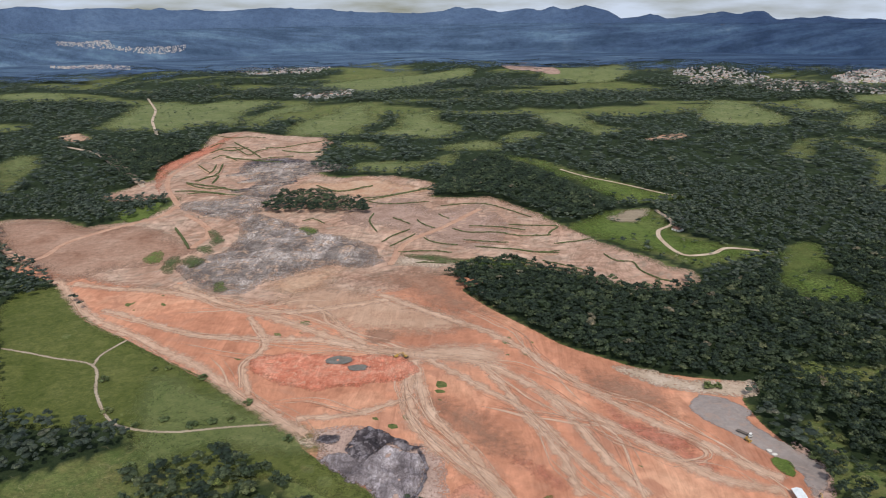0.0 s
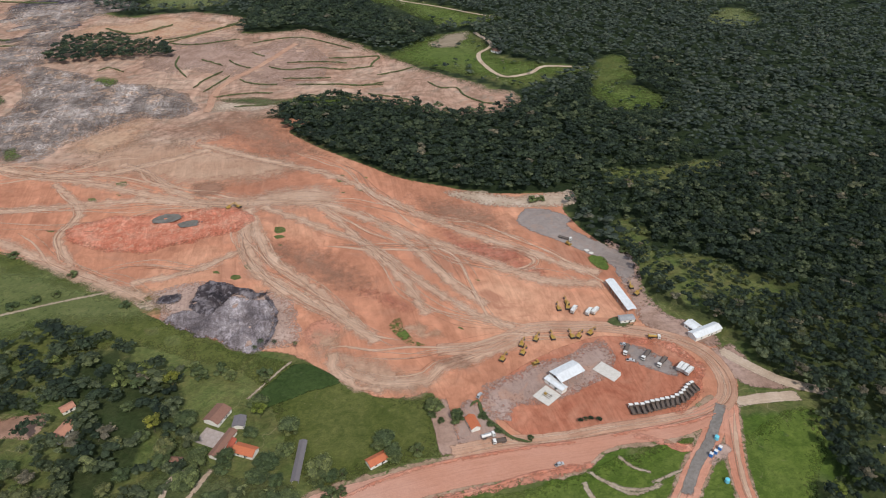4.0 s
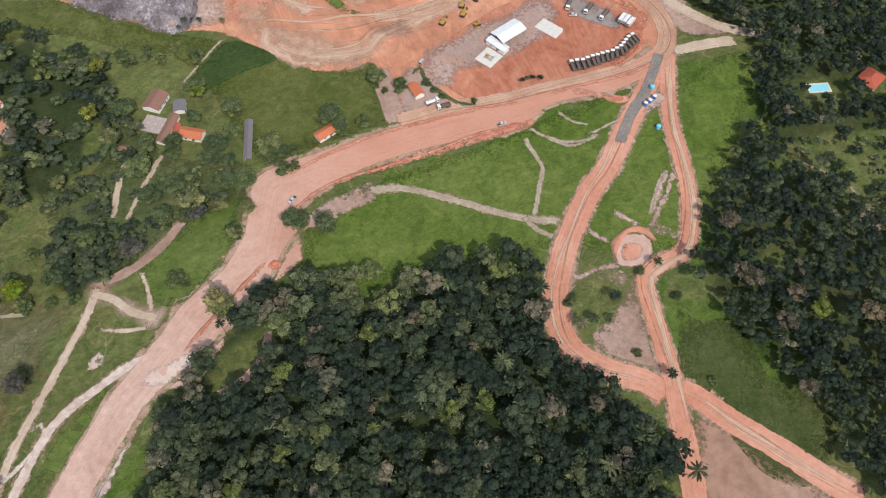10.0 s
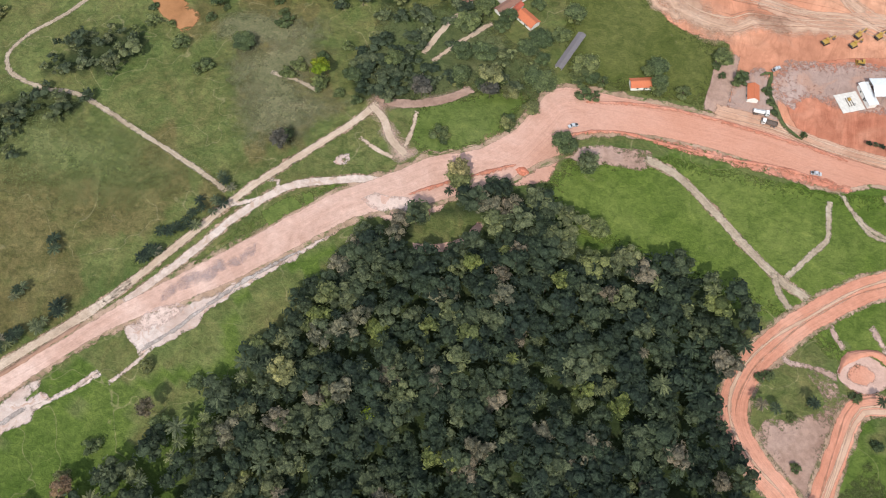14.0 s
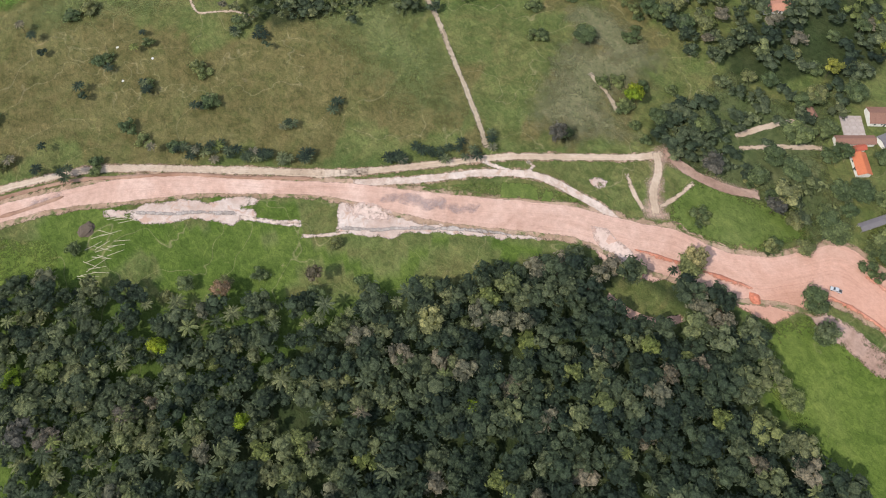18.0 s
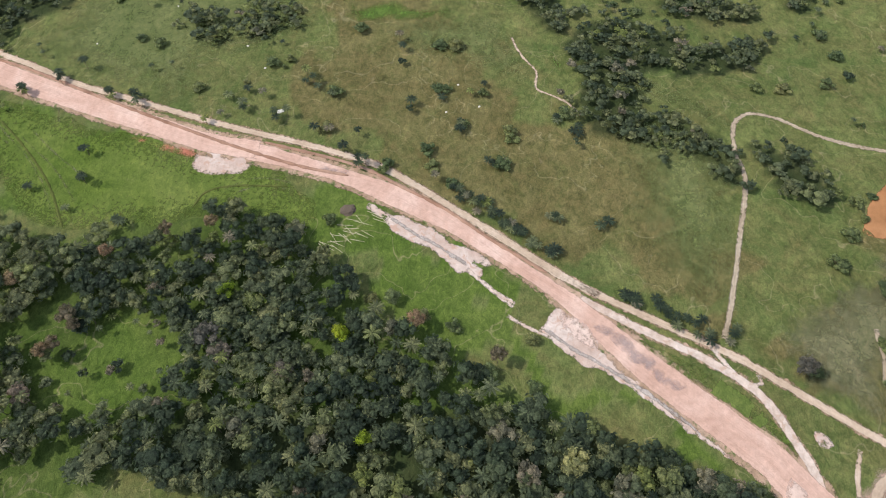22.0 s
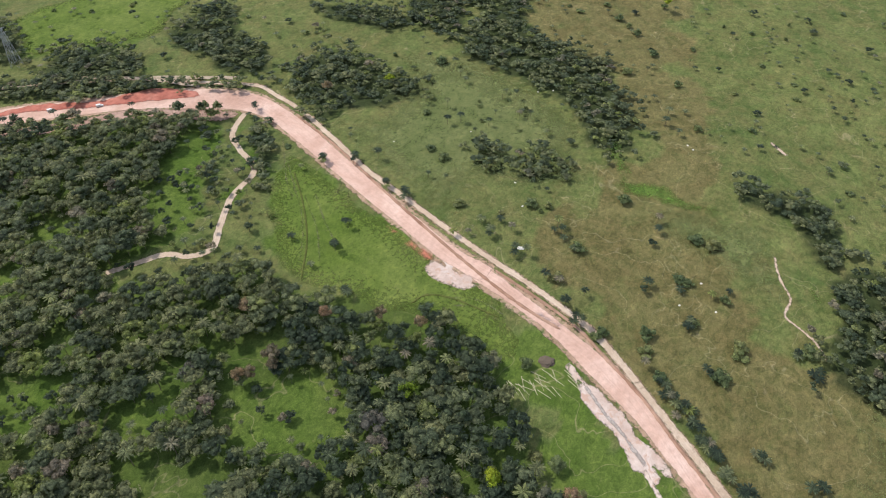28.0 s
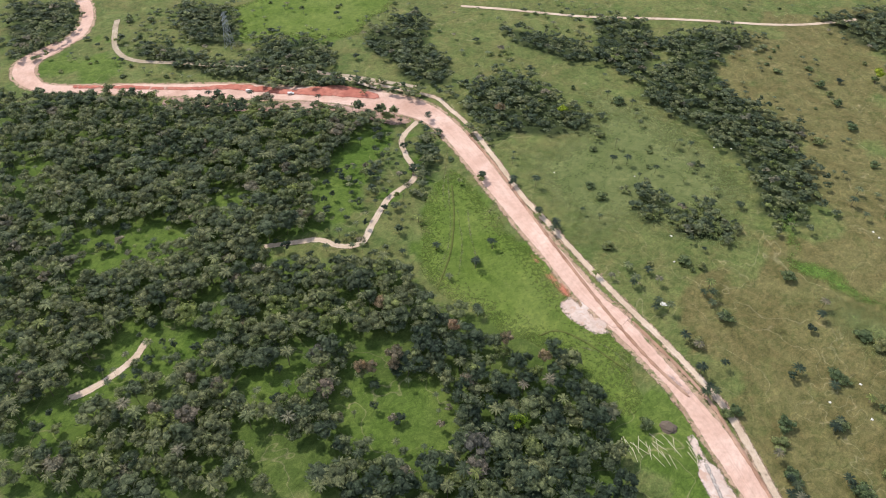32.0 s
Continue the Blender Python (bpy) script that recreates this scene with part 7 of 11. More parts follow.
def build_range():
    """The mountain range along the horizon."""
    az = np.radians(np.arange(-180, 180, 0.3))
    top = range_top(np.degrees(az))
    m = len(az)
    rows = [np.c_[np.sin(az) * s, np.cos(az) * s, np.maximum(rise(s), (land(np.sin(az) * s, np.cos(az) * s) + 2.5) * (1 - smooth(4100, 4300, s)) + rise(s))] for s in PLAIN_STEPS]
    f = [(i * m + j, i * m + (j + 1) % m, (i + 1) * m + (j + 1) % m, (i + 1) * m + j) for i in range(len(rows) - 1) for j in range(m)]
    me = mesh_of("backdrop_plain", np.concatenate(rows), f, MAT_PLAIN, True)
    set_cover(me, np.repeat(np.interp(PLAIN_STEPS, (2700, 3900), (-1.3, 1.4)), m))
    tagged(new("backdrop_plain", me), "far plain of woods and fields, blue haze in its colour", "plain", kind="structure")
    rows = []
    for s, k in RANGE_STEPS:
        rough = np.array([noise.fractal(Vector((a * 30, s / 160, 1)), 0.9, 2.1, 5) for a in az]) * 30 * (0.1 < k < 1)
        rows.append(np.c_[np.sin(az) * s, np.cos(az) * s, rise(4470) + (top + rough - rise(4470)) * k - (6 if k == 0 else 0)])
    f = [(i * m + j, i * m + (j + 1) % m, (i + 1) * m + (j + 1) % m, (i + 1) * m + j) for i in range(len(rows) - 1) for j in range(m)]
    tagged(new("backdrop_mountains", mesh_of("backdrop_mountains", np.concatenate(rows), f, MAT_FAR, True)), "mountain range along the horizon, blue haze in its colour", "mountains", kind="structure")


build_range()

sheet("works_ground", WORKS, MAT_WORKS, 0.05, "bare tan and salmon earth of the works", grid=12, soft=0.6)
sheet("hill_ground", HILLS, MAT_HILLS, 0.10, "pale terraced earth of the old diggings", grid=14, rough=10, soft=0.05)
sheet("grey_waste", GREY_WASTE, MAT_GREY, 0.16, "rough grey waste tip with pale streaks", grid=7, rough=20, soft=0.03, knobs=2.2, seed=1)
sheet("grey_waste", UPPER_WASTE, MAT_GREY, 0.16, "rough grey waste tip on the upper diggings", grid=9, rough=18, soft=0.022, knobs=2.4, seed=2)
sheet("waste_spill", SPILL, MAT_SPILL, 0.14, "pale pinkish grey spill round the black heap", grid=5, rough=6, step=2.5, soft=0.07, seed=13)
sheet("ash_waste", ASH_WASTE, MAT_ASH, 0.2, "scraped lavender-grey ash with pale streaks", grid=2.0, rough=4, step=2.0, soft=0.25, knobs=2.6, seed=4)
sheet("black_waste", BLACK_BIT, MAT_BLACK, 0.4, "scattered black waste beside the heap", grid=2, rough=3, step=1.6, soft=0.3, knobs=1.0, seed=6)
way("black_rim", BLACK_RIM, 3.0, MAT_BLACK, 2.2, "dark burnt rim of the ash heap", seed=142, rough=1.5, soft=0.5, category="heap")
sheet("black_waste", BLACK_WASTE, MAT_BLACK, 0.5, "black burnt-looking waste heap", grid=1.6, rough=4, step=1.6, soft=0.35, knobs=5.5, seed=3)
sheet("red_pit", RED_PIT, MAT_RED, 0.14, "freshly cut bright red earth pit", grid=3, rough=5, soft=0.12, knobs=1.3, seed=5)
for name, p, mt, label, sf in (("tan_flat", TAN_FIELD, MAT_TAN, "levelled tan earth of the works", 0.03), ("tan_flat", HUB_DUST, MAT_DUST, "pale dust where the haul tracks meet", 0.05), ("tan_flat", SOUTH_DUST, MAT_TAN, "levelled tan earth above the meadow", 0.08), ("tan_flat", EDGE_DUST, MAT_LANE, "pale dust along the meadow edge", 0.12),
                               ("brown_flat", BROWN_FIELD, MAT_UMBER, "brown graded earth of the works", 0.022), ("brown_flat", BROWN_FLAT, MAT_UMBER, "brown rolled earth of the works", 0.03), ("brown_flat", BROWN_FLAT_B, MAT_UMBER, "brown rolled earth of the works", 0.04), ("red_scrape", RED_SCRAPE, MAT_ROSE, "scraped red earth with blade lines", 0.06),
                               ("red_scrape", RED_SCRAPE_B, MAT_ROSE, "scraped red earth with blade lines", 0.08), ("pink_flat", PINK_FLAT, MAT_ROAD_RED, "salmon earth patch beside the heap", 0.12), ("sand_patch", PALE_SAND_A, MAT_PEACH, "tipped peach sand in the weed ring", 0.2),
                               ("sand_bench", HILL_SAND, MAT_PEACH, "pale peach bench of the diggings", 0.04), ("sand_bench", HILL_SAND_B, MAT_PEACH, "pale peach bench of the diggings", 0.05), ("pink_bench", HILL_PINK, MAT_SLOPE, "pinkish slope of the diggings", 0.02)):
    sheet(name, p, mt, 0.12, label, rough=7, grid=9, soft=sf, step=5)
sheet("puddle", PIT_PUDDLE, MAT_PUDDLE, 1.5, "dark grey rain puddle in the red pit", rough=0.8, category="puddle")
sheet("puddle", PIT_POOL, MAT_PUDDLE, 1.5, "dark grey rain puddle in the red pit", rough=0.8, category="puddle")
sheet("yard", YARD, MAT_REDYARD, 0.14, "red-brown rolled earth of the machine yard", rough=0.8)
sheet("yard_gravel", YARD_GRAVEL, MAT_YARD_STONE, 0.18, "grey gravel surface of the machine yard", rough=2.5, soft=0.1)
sheet("depot_apron", DEPOT_APRON, MAT_SLOPE, 0.15, "brownish trodden apron beside the depot", rough=2.0, soft=0.3)
sheet("parking_gravel", PARKING_GRAVEL, MAT_GRAVEL, 0.22, "grey gravel parking strip", rough=1.5, soft=0.3)
sheet("aggregate_ground", AGGREGATE_PILE, MAT_GRAVEL, 0.2, "grey crushed-stone stockpile ground", rough=2.0, soft=0.4, bulge=0.4)
sheet("weed_patch", DEPOT_WEEDS, MAT_LUSH, 0.3, "weeds beside the gravel track", rough=1.5, soft=0.5, category="weeds")
sheet("weed_patch", SHED_WEEDS, MAT_WEEDS, 0.3, "weeds beside the long shed", rough=1.5, soft=0.5, category="weeds")
sheet("depot_ground", DEPOT_GRAVEL, MAT_SLOPE, 0.16, "brownish trodden forecourt of the depot", rough=2, soft=0.2)
sheet("field", EAST_FIELD, MAT_LUSH, 0.14, "bright green field in the eastern wood", rough=4, grid=12, soft=0.1, category="field")
sheet("truck_lot", TRUCK_LOT, MAT_YARD_STONE, 0.2, "brownish grey truck lot beside the tiled house", rough=3.0, soft=0.2)
sheet("tank_pad", TANK_PAD, MAT_SPILL, 0.5, "pale sand pad under the blue tanks", rough=1.0, soft=0.6, step=1.5)
for k, p in enumerate((GLADE_SPUR, GLADE_SPUR_B)):
    sheet("bank_rubble", p, MAT_ROAD_RED, 0.25, "pinkish spoil spilled into the glade", rough=2, soft=0.4, step=2, seed=84 + k)
sheet("verge", BARE_PATCH, MAT_SLOPE, 0.12, "pinkish grey trodden earth beside the road", rough=3, soft=0.35)
sheet("verge", WEST_VERGE, MAT_ROAD, 0.12, "pink scraped earth beside the road", rough=2, soft=0.4)
sheet("shoulder", SHOULDER_EAST, MAT_SHOULDER, 0.10, "white rubble shoulder of the new road", rough=2.0, step=2.0, soft=0.6, grid=4, knobs=0.1, seed=7)
sheet("shoulder", SHOULDER_WEST, MAT_SHOULDER, 0.10, "white rubble shoulder of the new road", rough=2.0, step=2.0, soft=0.6, grid=4, knobs=0.1, seed=8)
sheet("sand_patch", SAND_PATCH, MAT_SHOULDER, 0.10, "pale sand tipped beside the road", rough=3, soft=0.3, grid=4, knobs=0.12, seed=9)
sheet("bare_ground", CIRCLE_BARE, MAT_SLOPE, 0.10, "trodden bare earth by the turning circle", rough=5, soft=0.16, step=3)
sheet("sand_patch", SAND_TRIANGLE, MAT_PEACH, 0.12, "tipped peach sand beside the road", rough=1.5, soft=0.3)
sheet("sand_patch", PEACH_SPILL, MAT_ROAD_PALE, 0.42, "peach earth spilled on the road shoulder", rough=2.5, soft=0.15, grid=3)
for k, p in enumerate((WHITE_RUT, WHITE_RUT_B)):
    way("rubble_line", p, 2.2, MAT_GREYRUB, 0.5, "broken grey rubble line along the shoulder", seed=300 + k, rough=0.9, soft=0.6)
sheet("rubble_patch", CIRCLE_RUBBLE, MAT_SPILL, 0.3, "pale broken rubble above the turning circle", rough=2, soft=0.4, step=2)
sheet("sand_patch", PEACH_A, MAT_PEACH, 0.2, "small tipped heap of peach sand", rough=1.5, soft=0.6, step=2)
sheet("sand_patch", PEACH_B, MAT_PEACH, 0.2, "small tipped heap of peach sand", rough=1.5, soft=0.6, step=2)
for k, p in enumerate((RED_STRIP, RED_STRIP_B)):
    sheet("road_edge", p, MAT_REDEDGE, 0.42, "raw red earth strip along the road", rough=1.5, step=2, grid=4, soft=0.35, seed=70 + k)
sheet("road_edge", BEND_RED, MAT_ROSE, 0.42, "reddish earth on the bend of the road", rough=2, step=2, grid=4, soft=0.3, seed=72)
for k, p in enumerate((CIRCLE_LINE_A, CIRCLE_LINE_B, CIRCLE_LINE_C, CIRCLE_LINE_D, CIRCLE_LINE_E)):
    way("path", p, 3.0, MAT_SPILL, 0.17, "trodden line of pale earth by the turning circle", seed=150 + k, rough=1.2, soft=0.5)
for k, p in enumerate((GRASS_LINE_A, GRASS_LINE_B, GRASS_LINE_C, GRASS_LINE_D, GRASS_LINE_E, GRASS_LINE_F, GRASS_LINE_G)):
    way("grass_line", p, 1.6, MAT_PALE_GRASS, 0.16, "faint line of flattened grass", seed=160 + k, rough=0.6, soft=0.55, category="path")
for k, p in enumerate((SPUR_DUST, LANE_DUST)):
    sheet("scuffed_ground", p, MAT_PINKDUST, 0.15, "scuffed pinkish earth where the lanes meet", rough=3, step=2, grid=3, soft=0.16, seed=76 + k)
sheet("rubble_patch", WHITE_SPOT, MAT_SHOULDER, 0.2, "small white rubble patch in the grass", rough=1.2, step=1.5, grid=3, soft=0.6, seed=78)
sheet("bank_rubble", BANK_ROSE, MAT_ROAD_PALE, 0.3, "pale pink spoil bank beside the road", rough=2.5, step=2, grid=2.5, soft=0.4, knobs=1.2, seed=79)
sheet("circle_floor", CIRCLE_FLOOR, MAT_ROAD_RED, 0.26, "salmon earth floor of the turning circle", rough=1.5, soft=0.3)
sheet("pasture", HILL_PASTURE, MAT_BRIGHT, 0.3, "bright green pasture on the hill behind the pylon", rough=8, step=6, grid=10, soft=0.08, category="pasture", seed=141)
sheet("cut_bank", RED_CUT, MAT_REDCUT, 0.4, "raw red cut bank above the road", rough=1.5, soft=0.5, bulge=1.5, grid=4)
sheet("cut_bank", RED_CUT_LOW, MAT_SLOPE, 0.22, "pinkish brown scraped bank below the road", rough=2.0, soft=0.4)
sheet("pond", POND, MAT_POND, 0.08, "orange muddy pond", rough=1.2, category="pond")
sheet("pond", POOL_SMALL, MAT_POND, 0.08, "small orange muddy pool", rough=1.0, category="pond")
for k, p in enumerate(FIELDS):
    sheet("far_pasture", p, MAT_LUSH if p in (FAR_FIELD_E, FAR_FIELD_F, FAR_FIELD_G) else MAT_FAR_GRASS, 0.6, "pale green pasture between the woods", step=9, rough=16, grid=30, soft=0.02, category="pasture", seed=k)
sheet("bare_ground", POND_SOIL, MAT_PALE_GRASS, 0.1, "bare dun earth round the orange pond", rough=6, step=3, grid=5, soft=0.12, seed=98)
for k, p in enumerate((WORN_D, WORN_E, WORN_F)):
    sheet("worn_pasture", p, MAT_PALE_GRASS, 0.06 + 0.01 * k, "thin worn greyish pasture", rough=10, step=4, grid=8, soft=0.06, category="pasture", seed=95 + k)
sheet("lush_grass", LUSH_C, MAT_BRIGHT, 0.02, "bright yellow-green grass between the roads", rough=3, step=4, grid=8, soft=0.1, category="grass", seed=99)
for k, p in enumerate((WET_A, WET_B, WET_C)):
    sheet("wet_grass", p, MAT_WET, 0.05, "bright wet grass along a small watercourse", rough=5, step=3, grid=6, soft=0.14, category="grass", seed=110 + k)
for k, p in enumerate((PALE_A, PALE_B, PALE_C)):
    sheet("grazed_pasture", p, MAT_GRAZED, 0.04 + 0.005 * k, "paler grazed pasture", rough=9, step=4, grid=8, soft=0.05, category="pasture", seed=114 + k)
sheet("bare_ground", DUN_A, MAT_DUN, 0.08, "bare trampled earth in the pasture", rough=3, step=2, grid=4, soft=0.25, seed=118)
sheet("garden_soil", GARDEN_SOIL, MAT_BROWN, 0.12, "brown garden soil behind the farmhouse", rough=4, step=3, grid=5, soft=0.3, seed=119)
sheet("bare_ground", EAST_BARE, MAT_DUN, 0.1, "bare brown earth in the eastern glade", rough=4, step=3, grid=5, soft=0.12, seed=121)
way("path", EAST_TRAIL, 3.5, MAT_DUN, 0.14, "brown trail through the eastern glade", seed=122, rough=1.5, soft=0.6)
for p, lb in ((FAR_TIP_EAST, "pale bare earth beside the far wood"), (FAR_YARD, "bare tan yard in the far pasture")):
    sheet("bare_ground", p, MAT_TAN, 1.2, lb, rough=8, step=6, grid=14, soft=0.1, seed=146)
sheet("bare_ground", FAR_BARE, MAT_DUN, 1.0, "bare brown earth in the far green pasture", rough=6, step=6, grid=10, soft=0.1, seed=143)
sheet("pasture", PASTURE_LIGHT_B, MAT_GRAZED, 0.16, "sunlit yellow-green grazed pasture beside the lane", rough=12, step=6, grid=10, soft=0.03, category="pasture", seed=147)
sheet("rough_grass", WOOD_GARDEN, MAT_WEEDS, 0.09, "dull trampled grass under the farm trees", rough=5, step=5, grid=8, soft=0.06, category="grass", seed=148)
sheet("pasture", PASTURE_LIGHT, MAT_GRAZED, 0.16, "sunlit yellow-green grazed slope", rough=12, step=6, grid=10, soft=0.03, category="pasture", seed=144)
sheet("grass", STRIP_LIGHT, MAT_BRIGHT, 0.07, "bright green grass below the road", rough=6, step=5, grid=9, soft=0.05, category="grass", seed=145)
sheet("rough_grass", ROUGH_SLOPE, MAT_ROUGH, 0.12, "rough dark olive grass below the eastern wood", rough=6, step=4, grid=8, soft=0.08, category="grass", seed=142)
sheet("meadow", LEFT_GREEN, MAT_LUSH, 0.3, "green patch among the diggings", rough=4, soft=0.15, category="meadow")
sheet("far_soil", FAR_SOIL, MAT_SLOPE, 1.0, "reddish bare ground beside the far town", step=20, rough=8, grid=30)
sheet("meadow", LEFT_MEADOW, MAT_MEADOW, 0.04, "deep green meadow beside the works", rough=1.5, grid=12, soft=0.1, category="meadow")
sheet("meadow_light", MEADOW_LIGHT, MAT_GRAZED, 0.1, "paler yellowish part of the meadow", rough=6, step=4, grid=9, soft=0.05, category="meadow", seed=120)
sheet("green_ring", GREEN_RING, MAT_LUSH, 0.5, "strip of weeds on the bare works", rough=0.8, category="weeds")

for k, p in enumerate((ROAD_EAST, ROAD_MID, ROAD_WEST)):
    q = np.array(p)
    side = q[:, :2] - q[:, 2:]
    side = side / np.maximum(np.hypot(*side.T), 0.1)[:, None]
    way("road_verge", np.c_[q[:, :2] + side * 3.0, q[:, 2:] - side * 3.0], 0, MAT_VERGE, 0.16, "scuffed earth and weeds along the new road", seed=400 + k, rough=1.6, soft=0.55)
for k, (p, w) in enumerate(((LANE, 5.4), (LANE_WEST, 5.6), (WHITE_TRACK, 5.8), (LOOP_WEST, 15.5), (LOOP_EAST, 12), (SOUTH_ROAD, 14.5), (GREY_PATH, 5.2))):
    way("road_verge", p, w, MAT_VERGE, 0.10 + 0.004 * k, "scuffed earth and weeds along the way", seed=410 + k, rough=1.2, soft=0.42)
way("road_east", ROAD_EAST, 0, MAT_ROAD, 0.26, "wide pink earth road under construction", seed=1)
way("road_middle", ROAD_MID, 0, MAT_ROAD, 0.25, "wide pink earth road under construction", seed=2)
way("road_west", ROAD_WEST, 0, MAT_ROAD, 0.26, "pink earth road under construction", seed=3)
sheet("asphalt_patch", ASPHALT_PATCH_B, MAT_DAMP, 0.46, "purplish grey damp patch on the earth road", rough=2, grid=3, soft=0.2, seed=2)
sheet("asphalt_patch", ASPHALT_PATCH, MAT_DAMP, 0.46, "purplish grey damp patch on the earth road", rough=2.5, grid=3, soft=0.2)
LANES = [("lane", LANE, 4.0, MAT_LANE, 0.20), ("lane", LANE_WEST, 4.0, MAT_LANE, 0.20), ("lane", LANE_FAR, 5.5, MAT_PATH, 0.3), ("lane", WHITE_TRACK, 4.4, MAT_WHITE, 0.24), ("lane", WHITE_LINK, 2.6, MAT_WHITE, 0.22), ("lane", WHITE_LINK_B, 2.4, MAT_WHITE, 0.23),
         ("lane", FIELD_LANE, 3.0, MAT_PATH, 0.2), ("road_loop", LOOP_WEST, 12, MAT_ROAD_RED, 0.21), ("road_loop", LOOP_EAST, 9, MAT_ROAD_RED, 0.23), ("road_south", SOUTH_ROAD, 11.5, MAT_ROAD_RED, 0.22), ("road_south", SOUTH_LANE, 11, MAT_ROAD_RED, 0.2), ("road_tarred", LOOP_TAR, 6, MAT_TAR, 0.46),
         ("path", GREY_PATH, 4.4, MAT_PATH, 0.15), ("path", PATH_B, 3.4, MAT_PATH, 0.16), ("path", PATH_C, 3.0, MAT_PATH, 0.14), ("path", PATH_D, 2.5, MAT_PATH, 0.14), ("path", PATH_E, 6, MAT_RED, 0.14), ("path", PATH_F, 3, MAT_PATH, 0.14),
         ("path", COW_PATH, 1.6, MAT_LANE, 0.14), ("path", COW_PATH_B, 3, MAT_LANE, 0.14), ("path", SPUR_A, 4.2, MAT_LANE, 0.2), ("path", SPUR_B, 2.2, MAT_LANE, 0.18), ("path", SPUR_C, 2.4, MAT_LANE, 0.18), ("lane", HOUSE_LANE, 5.5, MAT_SLOPE, 0.17), ("path", HOUSE_LANE_B, 3.5, MAT_LANE, 0.17), ("path", HOUSE_LANE_C, 3, MAT_LANE, 0.17),
         ("path", FIELD_PATH, 2.5, MAT_PATH, 0.12), ("path", SCRAPE_B, 2.6, MAT_PATH, 0.13), ("path", SCRAPE_C, 2.2, MAT_PATH, 0.13), ("path", SCRAPE_E, 2.2, MAT_PATH, 0.13), ("path", FIELD_EDGE, 2, MAT_PATH, 0.13), ("path", BROOK_PATH, 4.5, MAT_LANE, 0.16), ("path", BROOK_PATH_B, 4.5, MAT_LANE, 0.16), ("path", MEADOW_PATH, 2.9, MAT_PATH, 0.16), ("path", MEADOW_PATH_B, 2.9, MAT_PATH, 0.16),
         ("path", WHITE_TAIL, 2.2, MAT_WHITE, 0.2), ("path", WHITE_TAIL_B, 2.2, MAT_WHITE, 0.2), ("path", WHITE_TAIL_C, 2.4, MAT_WHITE, 0.2), ("lane", DEPOT_LANE, 8, MAT_LANE, 0.2), ("lane", DEPOT_LANE_B, 8, MAT_LANE, 0.19), ("lane", WORKS_LANE, 12, MAT_SLOPE, 0.17), ("works_road", LOOP_ROAD, 11.5, MAT_TRACK, 0.24)]
for k, (name, p, w, mt, up) in enumerate(LANES):
    word = {MAT_LANE: "pale dusty earth", MAT_ROAD: "pale pink earth", MAT_ROAD_RED: "salmon earth", MAT_PATH: "grey trodden earth", MAT_WHITE: "white rubble", MAT_TAR: "old grey tarmac", MAT_RED: "red earth", MAT_TRACK: "tan earth", MAT_PEACH: "pale yellowish earth", MAT_SLOPE: "brownish earth"}[mt]
    way(name, p, w, mt, up, word + " " + name.replace("_", " ") + " with worn edges", seed=10 + k, rough=0.45, soft=0.9 if w < 3.5 else 1.5)
for name, p, mt, label in (("red_patch", RED_A, MAT_ROSE, "scraped red earth patch"), ("red_patch", RED_B, MAT_ROSE, "scraped red earth streak"), ("peach_patch", PEACH_PATCH, MAT_PEACH, "tipped peach sand patch"), ("dark_patch", DARK_PATCH, MAT_UMBER, "grey-brown damp patch"),
                           ("pale_strip", PALE_STRIP, MAT_LANE, "pale rubble strip below the wood"), ("brown_patch", BROWN_PATCH, MAT_UMBER, "brown dug earth patch"), ("red_bank", LOOP_RED, MAT_RED, "red graded bank round the yard"), ("brown_field", LEFT_BROWN, MAT_BROWN, "brown bare terrace"),
                           ("red_slope", RED_SLOPE, MAT_RED, "red cut slope of the diggings"), ("dark_water", DARK_WATER, MAT_BLACK, "dark wet hollow in the diggings"), ("waste_sand", WASTE_SAND, MAT_PEACH, "pale sand spread on the grey tip"), ("pale_bench", PALE_BENCH, MAT_LANE, "pale levelled bench")):
    sheet(name, p, mt, 0.3, label, rough=4 if p[0][1] < 700 else 7, grid=6, soft=0.09 if p[0][1] < 700 else 0.035)


